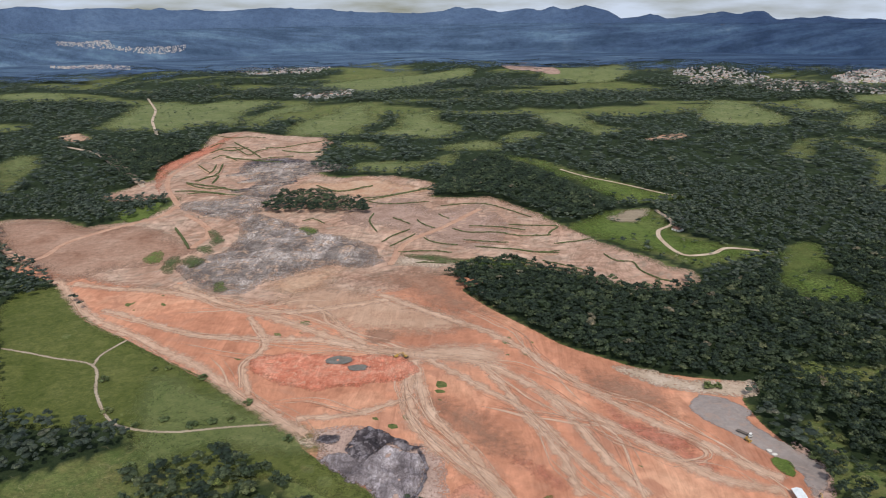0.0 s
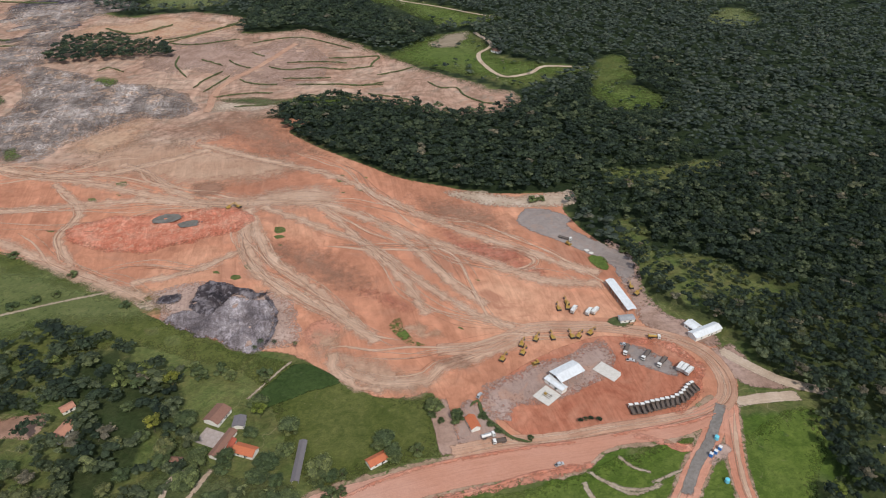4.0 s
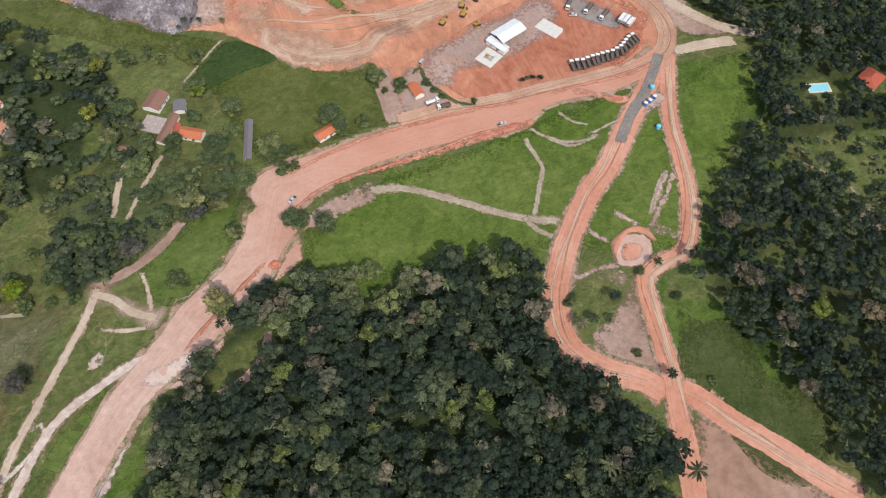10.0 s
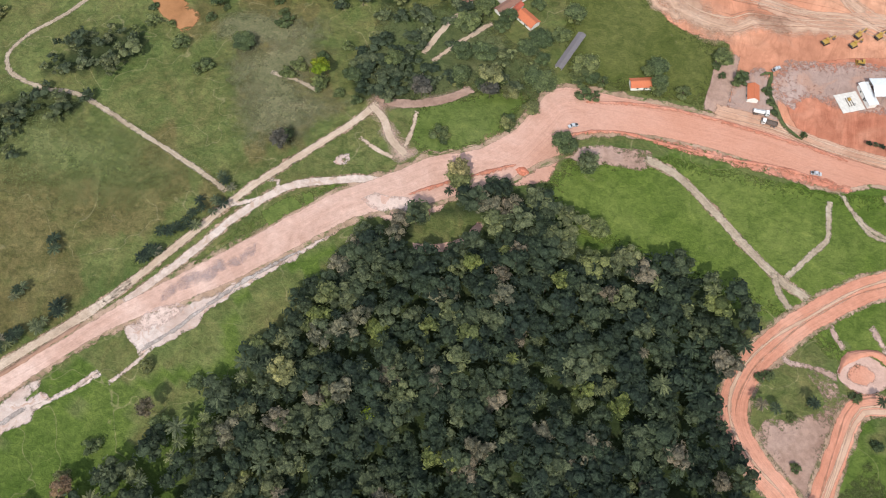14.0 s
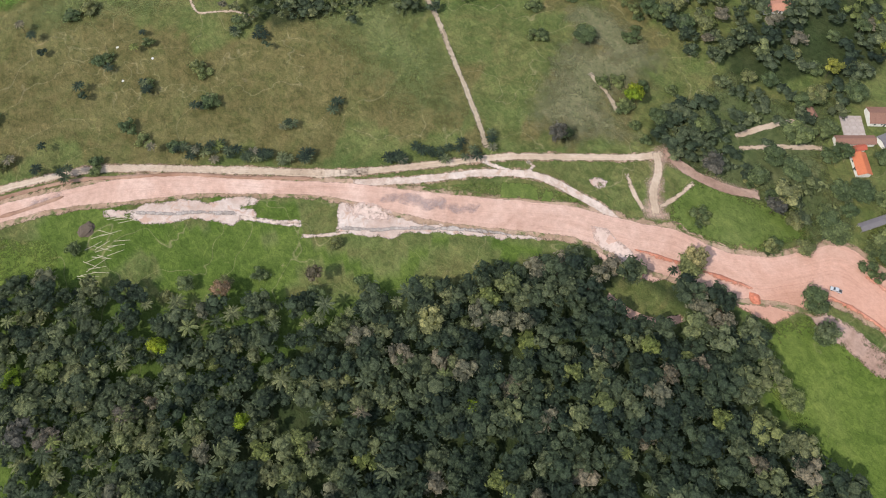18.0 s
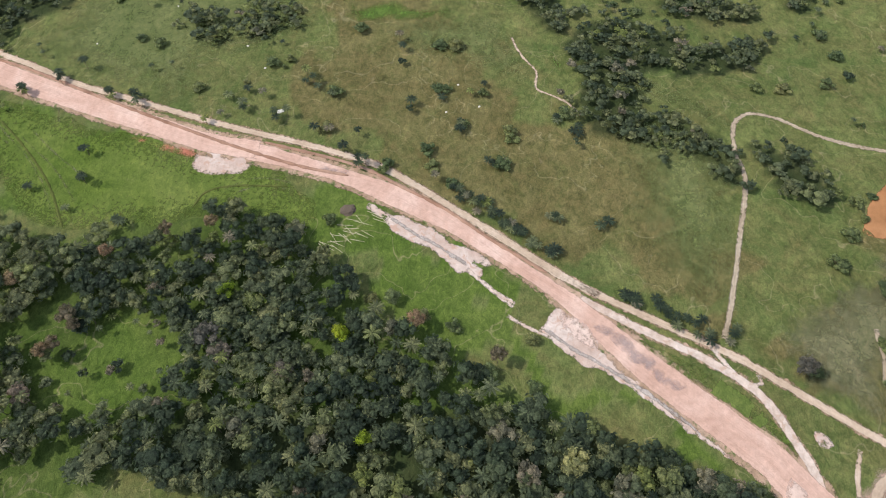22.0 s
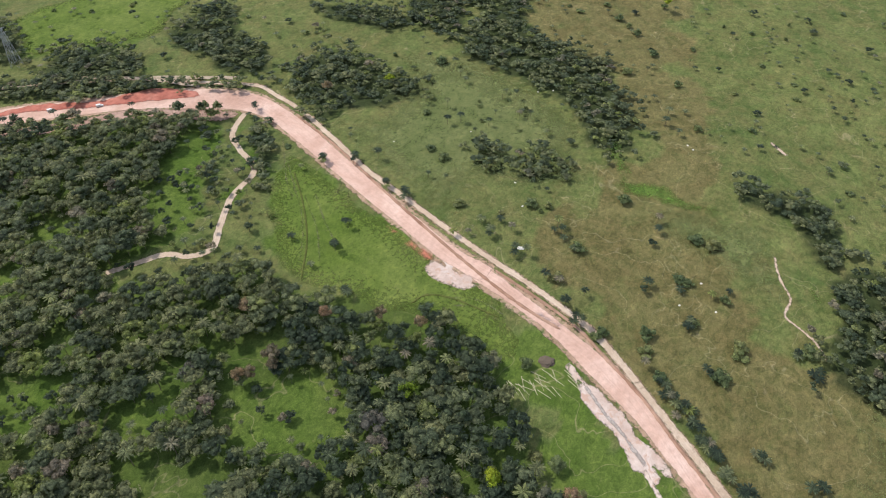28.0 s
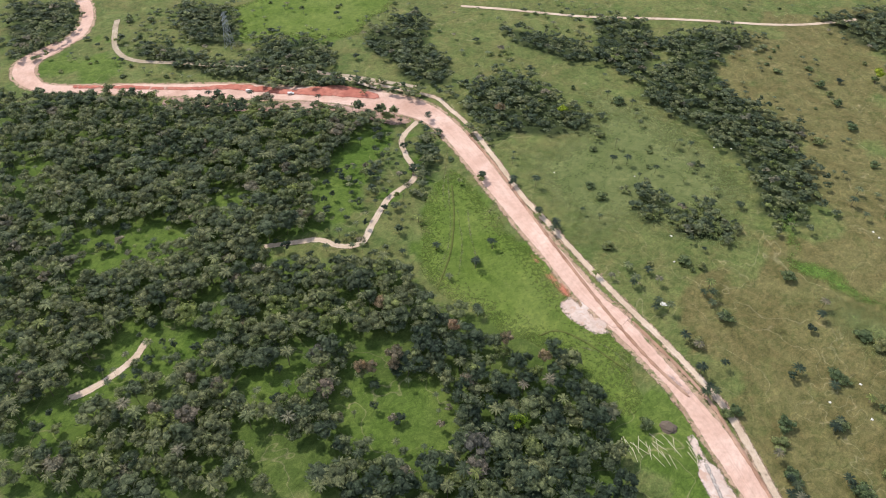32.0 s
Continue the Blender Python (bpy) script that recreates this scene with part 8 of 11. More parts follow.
def ruts(name, points, label, seed, count=5, spread=7.0, lift=0.24, mats=None, slim=1.0):
    """Wheel ruts that wander beside one another along a way, pale and dark."""
    rs = np.random.RandomState(seed)
    c = rounded(points, False, 4)
    d = np.gradient(c, axis=0)
    d = np.c_[-d[:, 1], d[:, 0]] / np.maximum(np.hypot(*d.T), 1e-6)[:, None]
    n = len(c)
    vs, fs, mi, cs, k = [], [], [], [], 0
    for i in range(count):
        lo, hi = (0, n) if i < 2 else (int(rs.uniform(0, 0.35) * n), int(rs.uniform(0.65, 1) * n))
        if hi - lo < 4:
            continue
        s = np.arange(lo, hi)
        off = rs.uniform(-1, 1) * spread * 0.5 + np.array([noise.fractal(Vector((j / 22, i * 5.1, seed)), 1.0, 2.0, 3) for j in s]) * spread * 0.7
        wide = slim * rs.uniform(0.5, 1.5) * (2.2 if i == 0 else 1) * (1 + 0.5 * np.array([noise.noise(Vector((j / 3, i, seed))) for j in s]))
        wide = wide * np.minimum(1, np.minimum(s - lo, hi - 1 - s) / 6 + 0.05)
        a, b = c[s] + d[s] * (off + wide)[:, None], c[s] + d[s] * (off - wide)[:, None]
        xy = np.stack([a, c[s] + d[s] * off[:, None], b], 1).reshape(-1, 2)
        cs.append(np.stack([wide * 0, wide * 1.6, wide * 0], 1).ravel())
        vs.append(np.c_[xy, land(xy[:, 0], xy[:, 1]) + lift + 0.012 * i + 0.002 * (seed % 5)])
        fs += [(k + 3 * j + e, k + 3 * j + e + 1, k + 3 * j + e + 4, k + 3 * j + e + 3) for j in range(len(s) - 1) for e in (0, 1)]
        mi += [i % 3 == 2] * (2 * len(s) - 2)
        k += 3 * len(s)
    me = mesh_of(name, np.concatenate(vs), fs, mats or (MAT_TRACK, MAT_RUT))
    me.polygons.foreach_set("material_index", np.array(mi, np.int32))
    set_cover(me, np.concatenate(cs))
    return tagged(new(name, me), label, "track", kind="structure")


for k, p in enumerate((RUT_A, RUT_B, RUT_C, RUT_D, RUT_E, RUT_F, RUT_G, RUT_H, RUT_I, RUT_J, RUT_K, RUT_L, RUT_M, RUT_N, RUT_O, RUT_P, RUT_Q, RUT_R)):
    ruts("works_track", p, "tan wheel ruts worn over the bare works", 60 + k, 7, 12.0, mats=(MAT_DUST, MAT_RUT), slim=0.55)
for k, (p, w) in enumerate(((HAUL_A, 15), (HAUL_B, 15), (HAUL_C, 13), (HAUL_D, 12), (HAUL_E, 12), (HAUL_F, 15), (HAUL_G, 10), (HAUL_H, 10), (HAUL_I, 10), (HAUL_J, 9), (HAUL_K, 13), (HAUL_L, 9), (HAUL_M, 12), (HAUL_N, 10), (HAUL_O, 12), (HAUL_P, 8))):
    way("haul_track", p, w * 1.25, MAT_DUST, 0.19 + 0.002 * k, "pale dusty haul track over the bare works", seed=170 + k, rough=3.0, soft=1.75 / w, category="track")
    ruts("wheel_ruts", p, "wheel ruts along a haul track", 190 + k, 6, w * 0.8, 0.27, (MAT_DUST, MAT_RUT), 0.4)
for k, p in enumerate((TRACK_J, TRACK_K, TRACK_L, TRACK_M)):
    way("works_track", p, 9, MAT_TRACK, 0.33 + 0.01 * k, "tan vehicle track through the diggings", seed=90 + k, rough=1.5)
for k, p in enumerate((LOOP_ROAD, LOOP_WEST, LOOP_EAST, SOUTH_ROAD)):
    ruts("wheel_ruts", p, "wheel ruts along the earth road", 90 + k, 4, 5.0, 0.3, (MAT_DUST, MAT_RUT), 0.5)


def bank(name, points, width, height, mat, label, seed=0, lift=0.1, kind="structure", category="bank"):
    """A low ridge of earth or weeds along a line."""
    c = rounded(points, False, max(2.0, width * 0.7))
    d = np.gradient(c, axis=0)
    d = np.c_[-d[:, 1], d[:, 0]] / np.maximum(np.hypot(*d.T), 1e-6)[:, None]
    vs = []
    for j, (p, q) in enumerate(zip(c, d)):
        w = width * (0.75 + 0.5 * noise.noise(Vector((j / 2, seed, 1))) ) * min(1, (min(j, len(c) - 1 - j) + 0.6) / 2)
        up = height * (0.8 + 0.6 * noise.noise(Vector((j / 2.3, seed, 5))))
        for s, k in ((-0.5, 0), (-0.22, 0.9), (0.05, 1), (0.3, 0.6), (0.5, 0)):
            x, y = p + q * s * w
            vs.append((x, y, float(land(x, y)) + lift - 0.1 + up * k))
    f = [(i * 5 + j, i * 5 + j + 1, i * 5 + j + 6, i * 5 + j + 5) for i in range(len(c) - 1) for j in range(4)]
    me = mesh_of(name, vs, f, mat)
    set_cover(me, np.tile((-0.6, 0.3, 0.9, 0.3, -0.6) if mat is MAT_REDEDGE else (-0.5, 0.7, 1.3, 0.7, -0.5) if mat is MAT_WEEDS else (0.3, 1.6, 2.2, 1.6, 0.3), len(c)))
    return tagged(new(name, me), label, category, kind=kind)


for k, p in enumerate((TERRACE_A, TERRACE_B, TERRACE_C, TERRACE_D, TERRACE_E, TERRACE_F, TERRACE_G, TERRACE_H, TERRACE_I, TERRACE_J, TERRACE_K, TERRACE_L, TERRACE_M, TERRACE_N, TERRACE_O, TERRACE_P, TERRACE_Q, TERRACE_R, TERRACE_S, TERRACE_T, TERRACE_U, TERRACE_V, TERRACE_W, TERRACE_X, TERRACE_Y, TERRACE_Z)):
    bank("terrace_bank", p, 4.5 + 2.5 * (k > 16), 2.0 + (k > 16), MAT_WEEDS, "weed-grown edge of a terrace", k)
for k, p in enumerate((BENCH_A, BENCH_B, BENCH_C, BENCH_D, BENCH_E, BENCH_F, BENCH_G, BENCH_H, BENCH_I, BENCH_J, BENCH_K, BENCH_L, BENCH_M, BENCH_N, BENCH_O, BENCH_P, BENCH_Q, BENCH_R, BENCH_S, BENCH_T)):
    bank("terrace_bank", p, 5.5 if k < 14 else 4.0, 2.2 if k < 14 else 1.8, MAT_WEEDS, "weed-grown edge of a terrace", 200 + k)
    q = np.array(p) * (1 - (9.0 if k < 14 else 6.0) / np.hypot(*np.array(p).T)[:, None])
    way("bench_face", q, 9 if k < 14 else 6, MAT_PEACH if k % 3 else MAT_BROWN, 0.24, "scraped face below a terrace edge", seed=230 + k, rough=2.5, soft=0.3, category="bank")
for k, p in enumerate((STREAK_A, STREAK_B, STREAK_C, STREAK_D, STREAK_E, STREAK_F)):
    bank("waste_ridge", p, 14.0, 3.5, MAT_GREY, "low grey ridge of tipped waste", 260 + k)
    way("waste_streak", np.array(p) + (4, 16), 10, MAT_BLACK, 0.3, "dark wet streak between the waste ridges", seed=270 + k, rough=4, soft=0.14, category="bank")
for k, p in enumerate((WEED_A, WEED_B, WEED_C, WEED_D, WEED_E, WEED_F, WEED_G, WEED_H, WEED_I)):
    sheet("weed_patch", p, MAT_LUSH if k % 2 else MAT_WEEDS, 2.4 if k < 4 else 0.4, "weeds grown over the old diggings", rough=8, step=5, grid=8, soft=0.06, category="weeds", seed=80 + k)
for k, p in enumerate((VERGE_LINE, VERGE_LINE_B)):
    bank("verge_bank", p, 3.0, 0.8, MAT_BROWN, "low brown earth bank between road and lane", 290 + k, 0.3)
bank("weed_bank", LOT_BANK, 4.0, 1.0, MAT_WEEDS, "weed-grown bank between lot and yard", 281, 0.25)
bank("circle_bank", CIRCLE_BANK, 5.0, 1.8, MAT_ROAD_RED, "curved cut bank of the turning circle", 280, 0.2)
for k, p in enumerate((BANK_N, BANK_S, BANK_W, BANK_E)):
    bank("road_bank", p, 4.0, 1.1, MAT_REDEDGE, "raw red earth bank along the road", 40 + k, 0.3)
for k, p in enumerate((GULLY, GULLY_B)):
    bank("gully_edge", p, 2.2, 0.5, MAT_MEADOW, "dark grass line of an old terrace", 50 + k)
for k, (p, w) in enumerate(((VALLEY_LANE, 5), (HILL_LANE, 9), (FARM_LANE, 6), (FARM_LANE_B, 5), (FAR_LANE, 7), (FAR_ROAD, 14), (RIDGE_PATH, 4), (QUARRY_LANE, 9))):
    way("lane", p, w, MAT_LANE, 0.8 if k > 0 else 0.3, "pale earth lane through pasture", seed=120 + k)
sheet("cane_field", HEDGE_FIELD, MAT_CANE, 0.3, "dark green fodder crop beside the works", rough=1.0, grid=3, soft=0.6, knobs=1.2, category="crop", seed=31)
way("turning_circle", CIRCLE_RING, 0, MAT_PINKRUT, 0.3, "round salmon earth turning circle", seed=140, rough=0.8, soft=0.75)
sheet("bank_rubble", BANK_PALE, MAT_ROAD, 0.12, "pale pink spoil spilling off the road", rough=2, soft=0.4)
way("path", BANK_PATH, 4.5, MAT_ROAD, 0.14, "pale pink bulldozed track in a glade", seed=141)
sheet("bare_ground", SOUTH_BARE, MAT_BROWN, 0.08, "dull brown bare ground beside the road", rough=8, soft=0.12, step=3)
sheet("grass_island", GRASS_ISLAND, MAT_LUSH, 0.36, "strip of grass between road and side track", rough=0.6, category="grass")
sheet("grass_patch", MEADOW_PATCH, MAT_LUSH, 0.16, "patch of lush grass beside the road", rough=4, soft=0.2, category="grass")

# ---- woods ----
T_ICO = (1 + 5**0.5) / 2
ICO_V = np.array([(-1, T_ICO, 0), (1, T_ICO, 0), (-1, -T_ICO, 0), (1, -T_ICO, 0), (0, -1, T_ICO), (0, 1, T_ICO), (0, -1, -T_ICO), (0, 1, -T_ICO), (T_ICO, 0, -1), (T_ICO, 0, 1), (-T_ICO, 0, -1), (-T_ICO, 0, 1)]) / math.hypot(1, T_ICO)
ICO_F = np.array([(0, 11, 5), (0, 5, 1), (0, 1, 7), (0, 7, 10), (0, 10, 11), (1, 5, 9), (5, 11, 4), (11, 10, 2), (10, 7, 6), (7, 1, 8), (3, 9, 4), (3, 4, 2), (3, 2, 6), (3, 6, 8), (3, 8, 9), (4, 9, 5), (2, 4, 11), (6, 2, 10), (8, 6, 7), (9, 8, 1)])


def crown_shape(seed, lobes, sprigs, size, flat=0.75):
    """Leaf crown of unit radius: lobes of foliage set unevenly, and loose sprigs over them. Triangles."""
    rs = np.random.RandomState(seed)
    vs, fs, n = [], [], 0
    cs, rr = [], []
    for i in range(lobes):
        a = i * 2.4 + rs.uniform(-0.5, 0.5)
        d = 0.0 if i == 0 else rs.uniform(0.4, 0.72)
        c = np.array([math.cos(a) * d, math.sin(a) * d, rs.uniform(-0.25, 0.3) + (0.35 if i == 0 else 0) - 0.25 * d])
        q = rs.uniform(0.34, 0.5)
        cs.append(c), rr.append(q)
        vs.append((ICO_V * rs.uniform(0.75, 1.1, (12, 1)) * q * 0.92 * (1, 1, flat)) + c)
        under = vs[-1][ICO_F].mean(1)[:, 2] < c[2] - 0.2 * q
        fs.append(ICO_F[~under] + n)
        n += 12
    for i in range(sprigs):
        k = rs.randint(lobes)
        w = rs.normal(size=3)
        w[2] = abs(w[2]) * 0.9 - 0.15
        w /= np.linalg.norm(w)
        p = cs[k] + w * rr[k] * (1, 1, flat) * rs.uniform(0.9, 1.15)
        tilt = w + rs.normal(size=3) * 0.55
        tilt /= np.linalg.norm(tilt)
        u = np.cross(tilt, rs.normal(size=3))
        u /= np.linalg.norm(u)
        q = np.cross(tilt, u)
        s = size * rs.uniform(0.6, 1.25)
        vs.append(np.array([p - u * s, p - q * s * 0.6 + tilt * s * 0.2, p + u * s, p + q * s * 0.6 + tilt * s * 0.2]))
        fs.append(np.array([(0, 1, 2), (0, 2, 3)]) + n)
        n += 4
    return np.concatenate(vs), np.concatenate(fs)


def trunk_shape(limbs=3, seed=0):
    """Tapered trunk from 0 to 1 with a few limbs."""
    rs = np.random.RandomState(seed)
    vs, fs, n = [], [], 0
    for i in range(limbs + 1):
        a, b = (np.zeros(3), np.array([0.02, 0, 1.0])) if i == 0 else (np.array([0, 0, rs.uniform(0.45, 0.7)]), None)
        if i:
            w = rs.uniform(0, 6.28)
            b = a + np.array([math.cos(w) * 0.3, math.sin(w) * 0.3, 0.28])
        r0, r1 = (0.032, 0.014) if i == 0 else (0.016, 0.006)
        ring = np.array([(math.cos(t), math.sin(t), 0) for t in np.arange(5) * 2 * math.pi / 5])
        vs.append(np.concatenate([a + ring * r0, b + ring * r1]))
        fs += [(n + j, n + (j + 1) % 5, n + 5 + (j + 1) % 5) for j in range(5)] + [(n + j, n + 5 + (j + 1) % 5, n + 5 + j) for j in range(5)]
        n += 10
    return np.concatenate(vs), np.array(fs)


def palm_shape(seed, fronds=13):
    """Feather palm crown of unit radius: arching split fronds."""
    rs = np.random.RandomState(seed)
    vs, fs, n = [], [], 0
    for i in range(fronds):
        a = i * 2.4 + rs.uniform(-0.2, 0.2)
        up = rs.uniform(0.15, 0.75)
        d = np.array([math.cos(a), math.sin(a), 0])
        side = np.array([-d[1], d[0], 0])
        pts = []
        for s, w in ((0.05, 0.03), (0.45, 0.13), (0.8, 0.1), (1.0, 0.015)):
            c = d * s + np.array([0, 0, up * s - (0.25 + 0.75 * up) * s * s])
            pts += [c - side * w - (0, 0, w * 0.5), c, c + side * w - (0, 0, w * 0.5)]
        vs.append(np.array(pts))
        for k in range(3):
            for j in range(2):
                q = n + k * 3 + j
                fs += [(q, q + 1, q + 4), (q, q + 4, q + 3)]
        n += 12
    return np.concatenate(vs), np.array(fs)


def heap(name, shapes, places, label, category, group="", leaf=None):
    """Many plants in one mesh: places are rows of x, y, z, turn, width, height, shape, tint."""
    vs, fs, ts, ms, n = [], [], [], [], 0
    for x, y, z, turn, wide, high, which, tint in places:
        v, f, m = shapes[int(which)]
        c, s = math.cos(turn) * wide, math.sin(turn) * wide
        vs.append(np.c_[v[:, 0] * c - v[:, 1] * s + x, v[:, 0] * s + v[:, 1] * c + y, v[:, 2] * high + z])
        fs.append(f + n)
        ts.append(np.full(len(v), tint, np.float32))
        ms.append(np.full(len(f), m) if np.isscalar(m) else m)
        n += len(v)
    v, f, t, m = np.concatenate(vs), np.concatenate(fs), np.concatenate(ts), np.concatenate(ms)
    me = bpy.data.meshes.new(name)
    me.vertices.add(len(v)), me.loops.add(3 * len(f)), me.polygons.add(len(f))
    me.vertices.foreach_set("co", v.astype(np.float32).ravel())
    me.loops.foreach_set("vertex_index", f.astype(np.int32).ravel())
    me.polygons.foreach_set("loop_start", np.arange(0, 3 * len(f), 3, dtype=np.int32))
    me.polygons.foreach_set("loop_total", np.full(len(f), 3, np.int32))
    me.polygons.foreach_set("material_index", m.astype(np.int32))
    me.materials.append(leaf or MAT_LEAF), me.materials.append(MAT_BARK)
    me.update(calc_edges=True)
    me.attributes.new("tint", "FLOAT", "POINT").data.foreach_set("value", t)
    return tagged(new(name, me), label, category, group, "stuff")


def whole_tree(seed, lobes, sprigs, size, trunk=True):
    """Crown over a trunk, height 1 and crown radius 1 before it is sized; the material of each face."""
    v, f = crown_shape(seed, lobes, sprigs, size)
    v = v * (1, 1, 0.30) + (0, 0, 0.72)
    m = np.zeros(len(f), int)
    if trunk:
        tv, tf = trunk_shape(2, seed)
        tv = tv * (0.9, 0.9, 0.75)
        f, m = np.concatenate([f, tf + len(v)]), np.r_[m, np.ones(len(tf), int)]
        v = np.concatenate([v, tv])
    return v, f, m


def whole_palm(seed):
    v, f = palm_shape(seed)
    v = v * (1, 1, 0.35) + (0, 0, 0.85)
    tv, tf = trunk_shape(0, seed)
    tv = tv * (1.6, 1.6, 0.87)
    return np.concatenate([v, tv]), np.concatenate([f, tf + len(v)]), np.r_[np.zeros(len(f), int), np.ones(len(tf), int)]


NEAR_TREES = [whole_tree(k, 7, 95, 0.17) for k in range(8)] + [whole_palm(20 + k) for k in range(2)]
MID_TREES = [whole_tree(40 + k, 5, 30, 0.24, False) for k in range(6)]
FAR_TREES = [whole_tree(60 + k, 2, 2, 0.34, False) for k in range(4)]


def stand(poly, gap, seed, holes=(), thin=0.0, jitter=0.42):
    """Places for trees inside an outline, about gap metres apart, out of the holes."""
    p = np.array(poly, float)
    lo, hi = p.min(0), p.max(0)
    rs = np.random.RandomState(seed)
    gx, gy = np.meshgrid(np.arange(lo[0], hi[0], gap), np.arange(lo[1], hi[1], gap * 0.87))
    gx = gx + (np.arange(gx.shape[0]) % 2)[:, None] * gap / 2
    q = np.c_[gx.ravel(), gy.ravel()] + rs.uniform(-jitter, jitter, (gx.size, 2)) * gap
    q = q[inside(poly, q[:, 0], q[:, 1])]
    for hole in holes:
        q = q[~inside(hole, q[:, 0], q[:, 1])]
    return q[rs.uniform(size=len(q)) >= thin]


def in_sight(q, reach, fields):
    """Drops trees that stand close before a field and would hide it."""
    u = q / np.maximum(np.hypot(*q.T), 1)[:, None]
    hit = np.zeros(len(q), bool)
    for k in (0.0, 0.35, 0.7, 1.0):
        p = q + u * reach * k
        hit |= any_inside(fields, p[:, 0], p[:, 1])
    return q[~hit]


def grove(name, q, shapes, wide, high, seed, label, palms=0.0, paler=0.0, even=1.0, leaf=None):
    rs = np.random.RandomState(seed)
    n = len(q)
    which = rs.randint(0, len(shapes) - (2 if palms else 0), n)
    palm = rs.uniform(size=n) < palms
    which[palm] = len(shapes) - 1 - rs.randint(0, 2, palm.sum())
    w = rs.uniform(*wide, n) * np.where(palm, 0.74, 1)
    big = rs.uniform(size=n) < 0.06
    w[big & ~palm] *= 1.35
    hh = rs.uniform(*high, n) * np.where(big, 1.12, 1)
    patch = np.array([noise.fractal(Vector((x / 60, y / 60, 2)), 1.0, 2.0, 3) for x, y in q]) if n else np.zeros(0)
    tint = np.where(rs.uniform(size=n) < 0.04 * even**2, rs.uniform(0.86, 1, n), np.clip(paler + even * rs.beta(0.8, 1.2, n) * 0.84 + 0.2 * patch + palm * 0.25, 0, 0.86))
    rows = np.c_[q, land(q[:, 0], q[:, 1]) - 0.3, rs.uniform(0, 6.28, n), w, hh, which, tint]
    return heap(name, shapes, rows, label, "woodland", leaf=leaf)


q = stand(WOOD_NEAR, 7.6, 1, [BANK_GLADE, BANK_PALE, GLADE_A, GLADE_B, GLADE_C, GLADE_D, GLADE_E, GLADE_F, GLADE_G, GLADE_H, GLADE_I, GLADE_J, GLADE_K])
NEAREST = np.argsort(np.hypot(q[:, 0] + 10, q[:, 1] - 105))[:300]
SINGLE_PLACES = q[NEAREST]
q = np.delete(q, NEAREST, 0)
west = q[:, 0] < -45
grove("wood", q[~west], NEAR_TREES, (4.2, 7.4), (8, 17), 1, "dense dark green broadleaf wood with palms", 0.16, -0.07)
thin = np.array([noise.fractal(Vector((x / 38, y / 38, 9)), 1.0, 2.0, 3) for x, y in q[west]])
grove("wood", q[west][thin > -0.5], NEAR_TREES, (3.8, 6.8), (7, 15), 11, "mixed olive and green wood with palms", 0.16, 0.14)
q = stand(WOOD_WEST, 7.6, 2, [WOOD_NEAR, GLADE_A, GLADE_B, GLADE_C, GLADE_D, GLADE_E, GLADE_F, GLADE_G, GLADE_H, GLADE_I, GLADE_J, GLADE_K], 0.08)
q = q[np.hypot(q[:, 0], q[:, 1]) > 60]
gaps = np.array([noise.fractal(Vector((x / 45, y / 45, 6)), 1.0, 2.0, 3) for x, y in q]) - 0.55 * smooth(-330, -150, q[:, 1]) * (q[:, 0] < -60)
q = q[gaps > -0.66]
grove("wood", q, NEAR_TREES, (3.8, 7.0), (8, 17), 2, "mixed green wood with palms and glades", 0.13, 0.46)
q = stand(WOOD_EAST, 7.6, 3, [EAST_GLADE, EAST_GLADE_B, DEPOT_GLADE, EAST_FIELD, WOOD_TONGUE, WORKS, *CLEARINGS], 0.05)
q = np.concatenate([q, stand(WOOD_SOUTH, 7.6, 23, [WOOD_EAST]), stand(WOOD_FRINGE, 6.0, 24, [WOOD_EAST], 0.1)])
q = in_sight(q, 30, [EAST_FIELD, FAR_FIELD_F, FAR_FIELD_G, FAR_FIELD_P])
q = in_sight(q, 20, [[(SWIM_POOL[0][0] + a, SWIM_POOL[0][1] + b) for a, b in ((-9, -5), (9, -5), (9, 5), (-9, 5))]])
# lower tints here put a cloud's shade into the leaf colour
grove("wood", q, MID_TREES, (3.8, 5.8), (9, 15), 3, "dense dark green wood on the eastern slope, darkened for cloud shade", paler=-0.2, even=1.0)
q = stand(WOOD_TONGUE, 8.2, 4, [DEPOT_GLADE, WORKS, FAR_FIELD_G])
q = in_sight(q, 30, [FAR_FIELD_F, FAR_FIELD_G])
grove("wood", q, MID_TREES, (4.2, 6.2), (9, 15), 4, "dense dark green wood reaching into the works", paler=-0.1, even=0.8)
q = stand(WOOD_FILL, 7.8, 19, [WOOD_EAST, WOOD_TONGUE, DEPOT_GLADE, RIDGE_GLADE, EAST_FIELD, WORKS, AGGREGATE_PILE, PALE_STRIP], 0.06)
grove("wood", q, MID_TREES, (3.8, 5.8), (9, 15), 19, "dense dark green wood above the depot", paler=-0.12)
grove("wood", np.concatenate([stand(POND_CANOPY, 6.4, 21), stand(POND_GROVE, 8.5, 22, [POND_CANOPY], 0.25)]), NEAR_TREES, (3.6, 6.4), (6, 12), 21, "dense dark green wood round the orange pond", 0.05, 0.2)
q = np.concatenate([stand(WOOD_LEFT, 9.2, 5, CLEARINGS[:2] + [GARDEN_SOIL], 0.35), stand(WOOD_LOOSE, 11, 15, [WOOD_LEFT, GARDEN_SOIL, *CLEARINGS[:2]], 0.5), stand(WOOD_LOOSE_B, 9, 18, [WOOD_LEFT, WORKS, GARDEN_SOIL, *CLEARINGS[:2]], 0.45)])
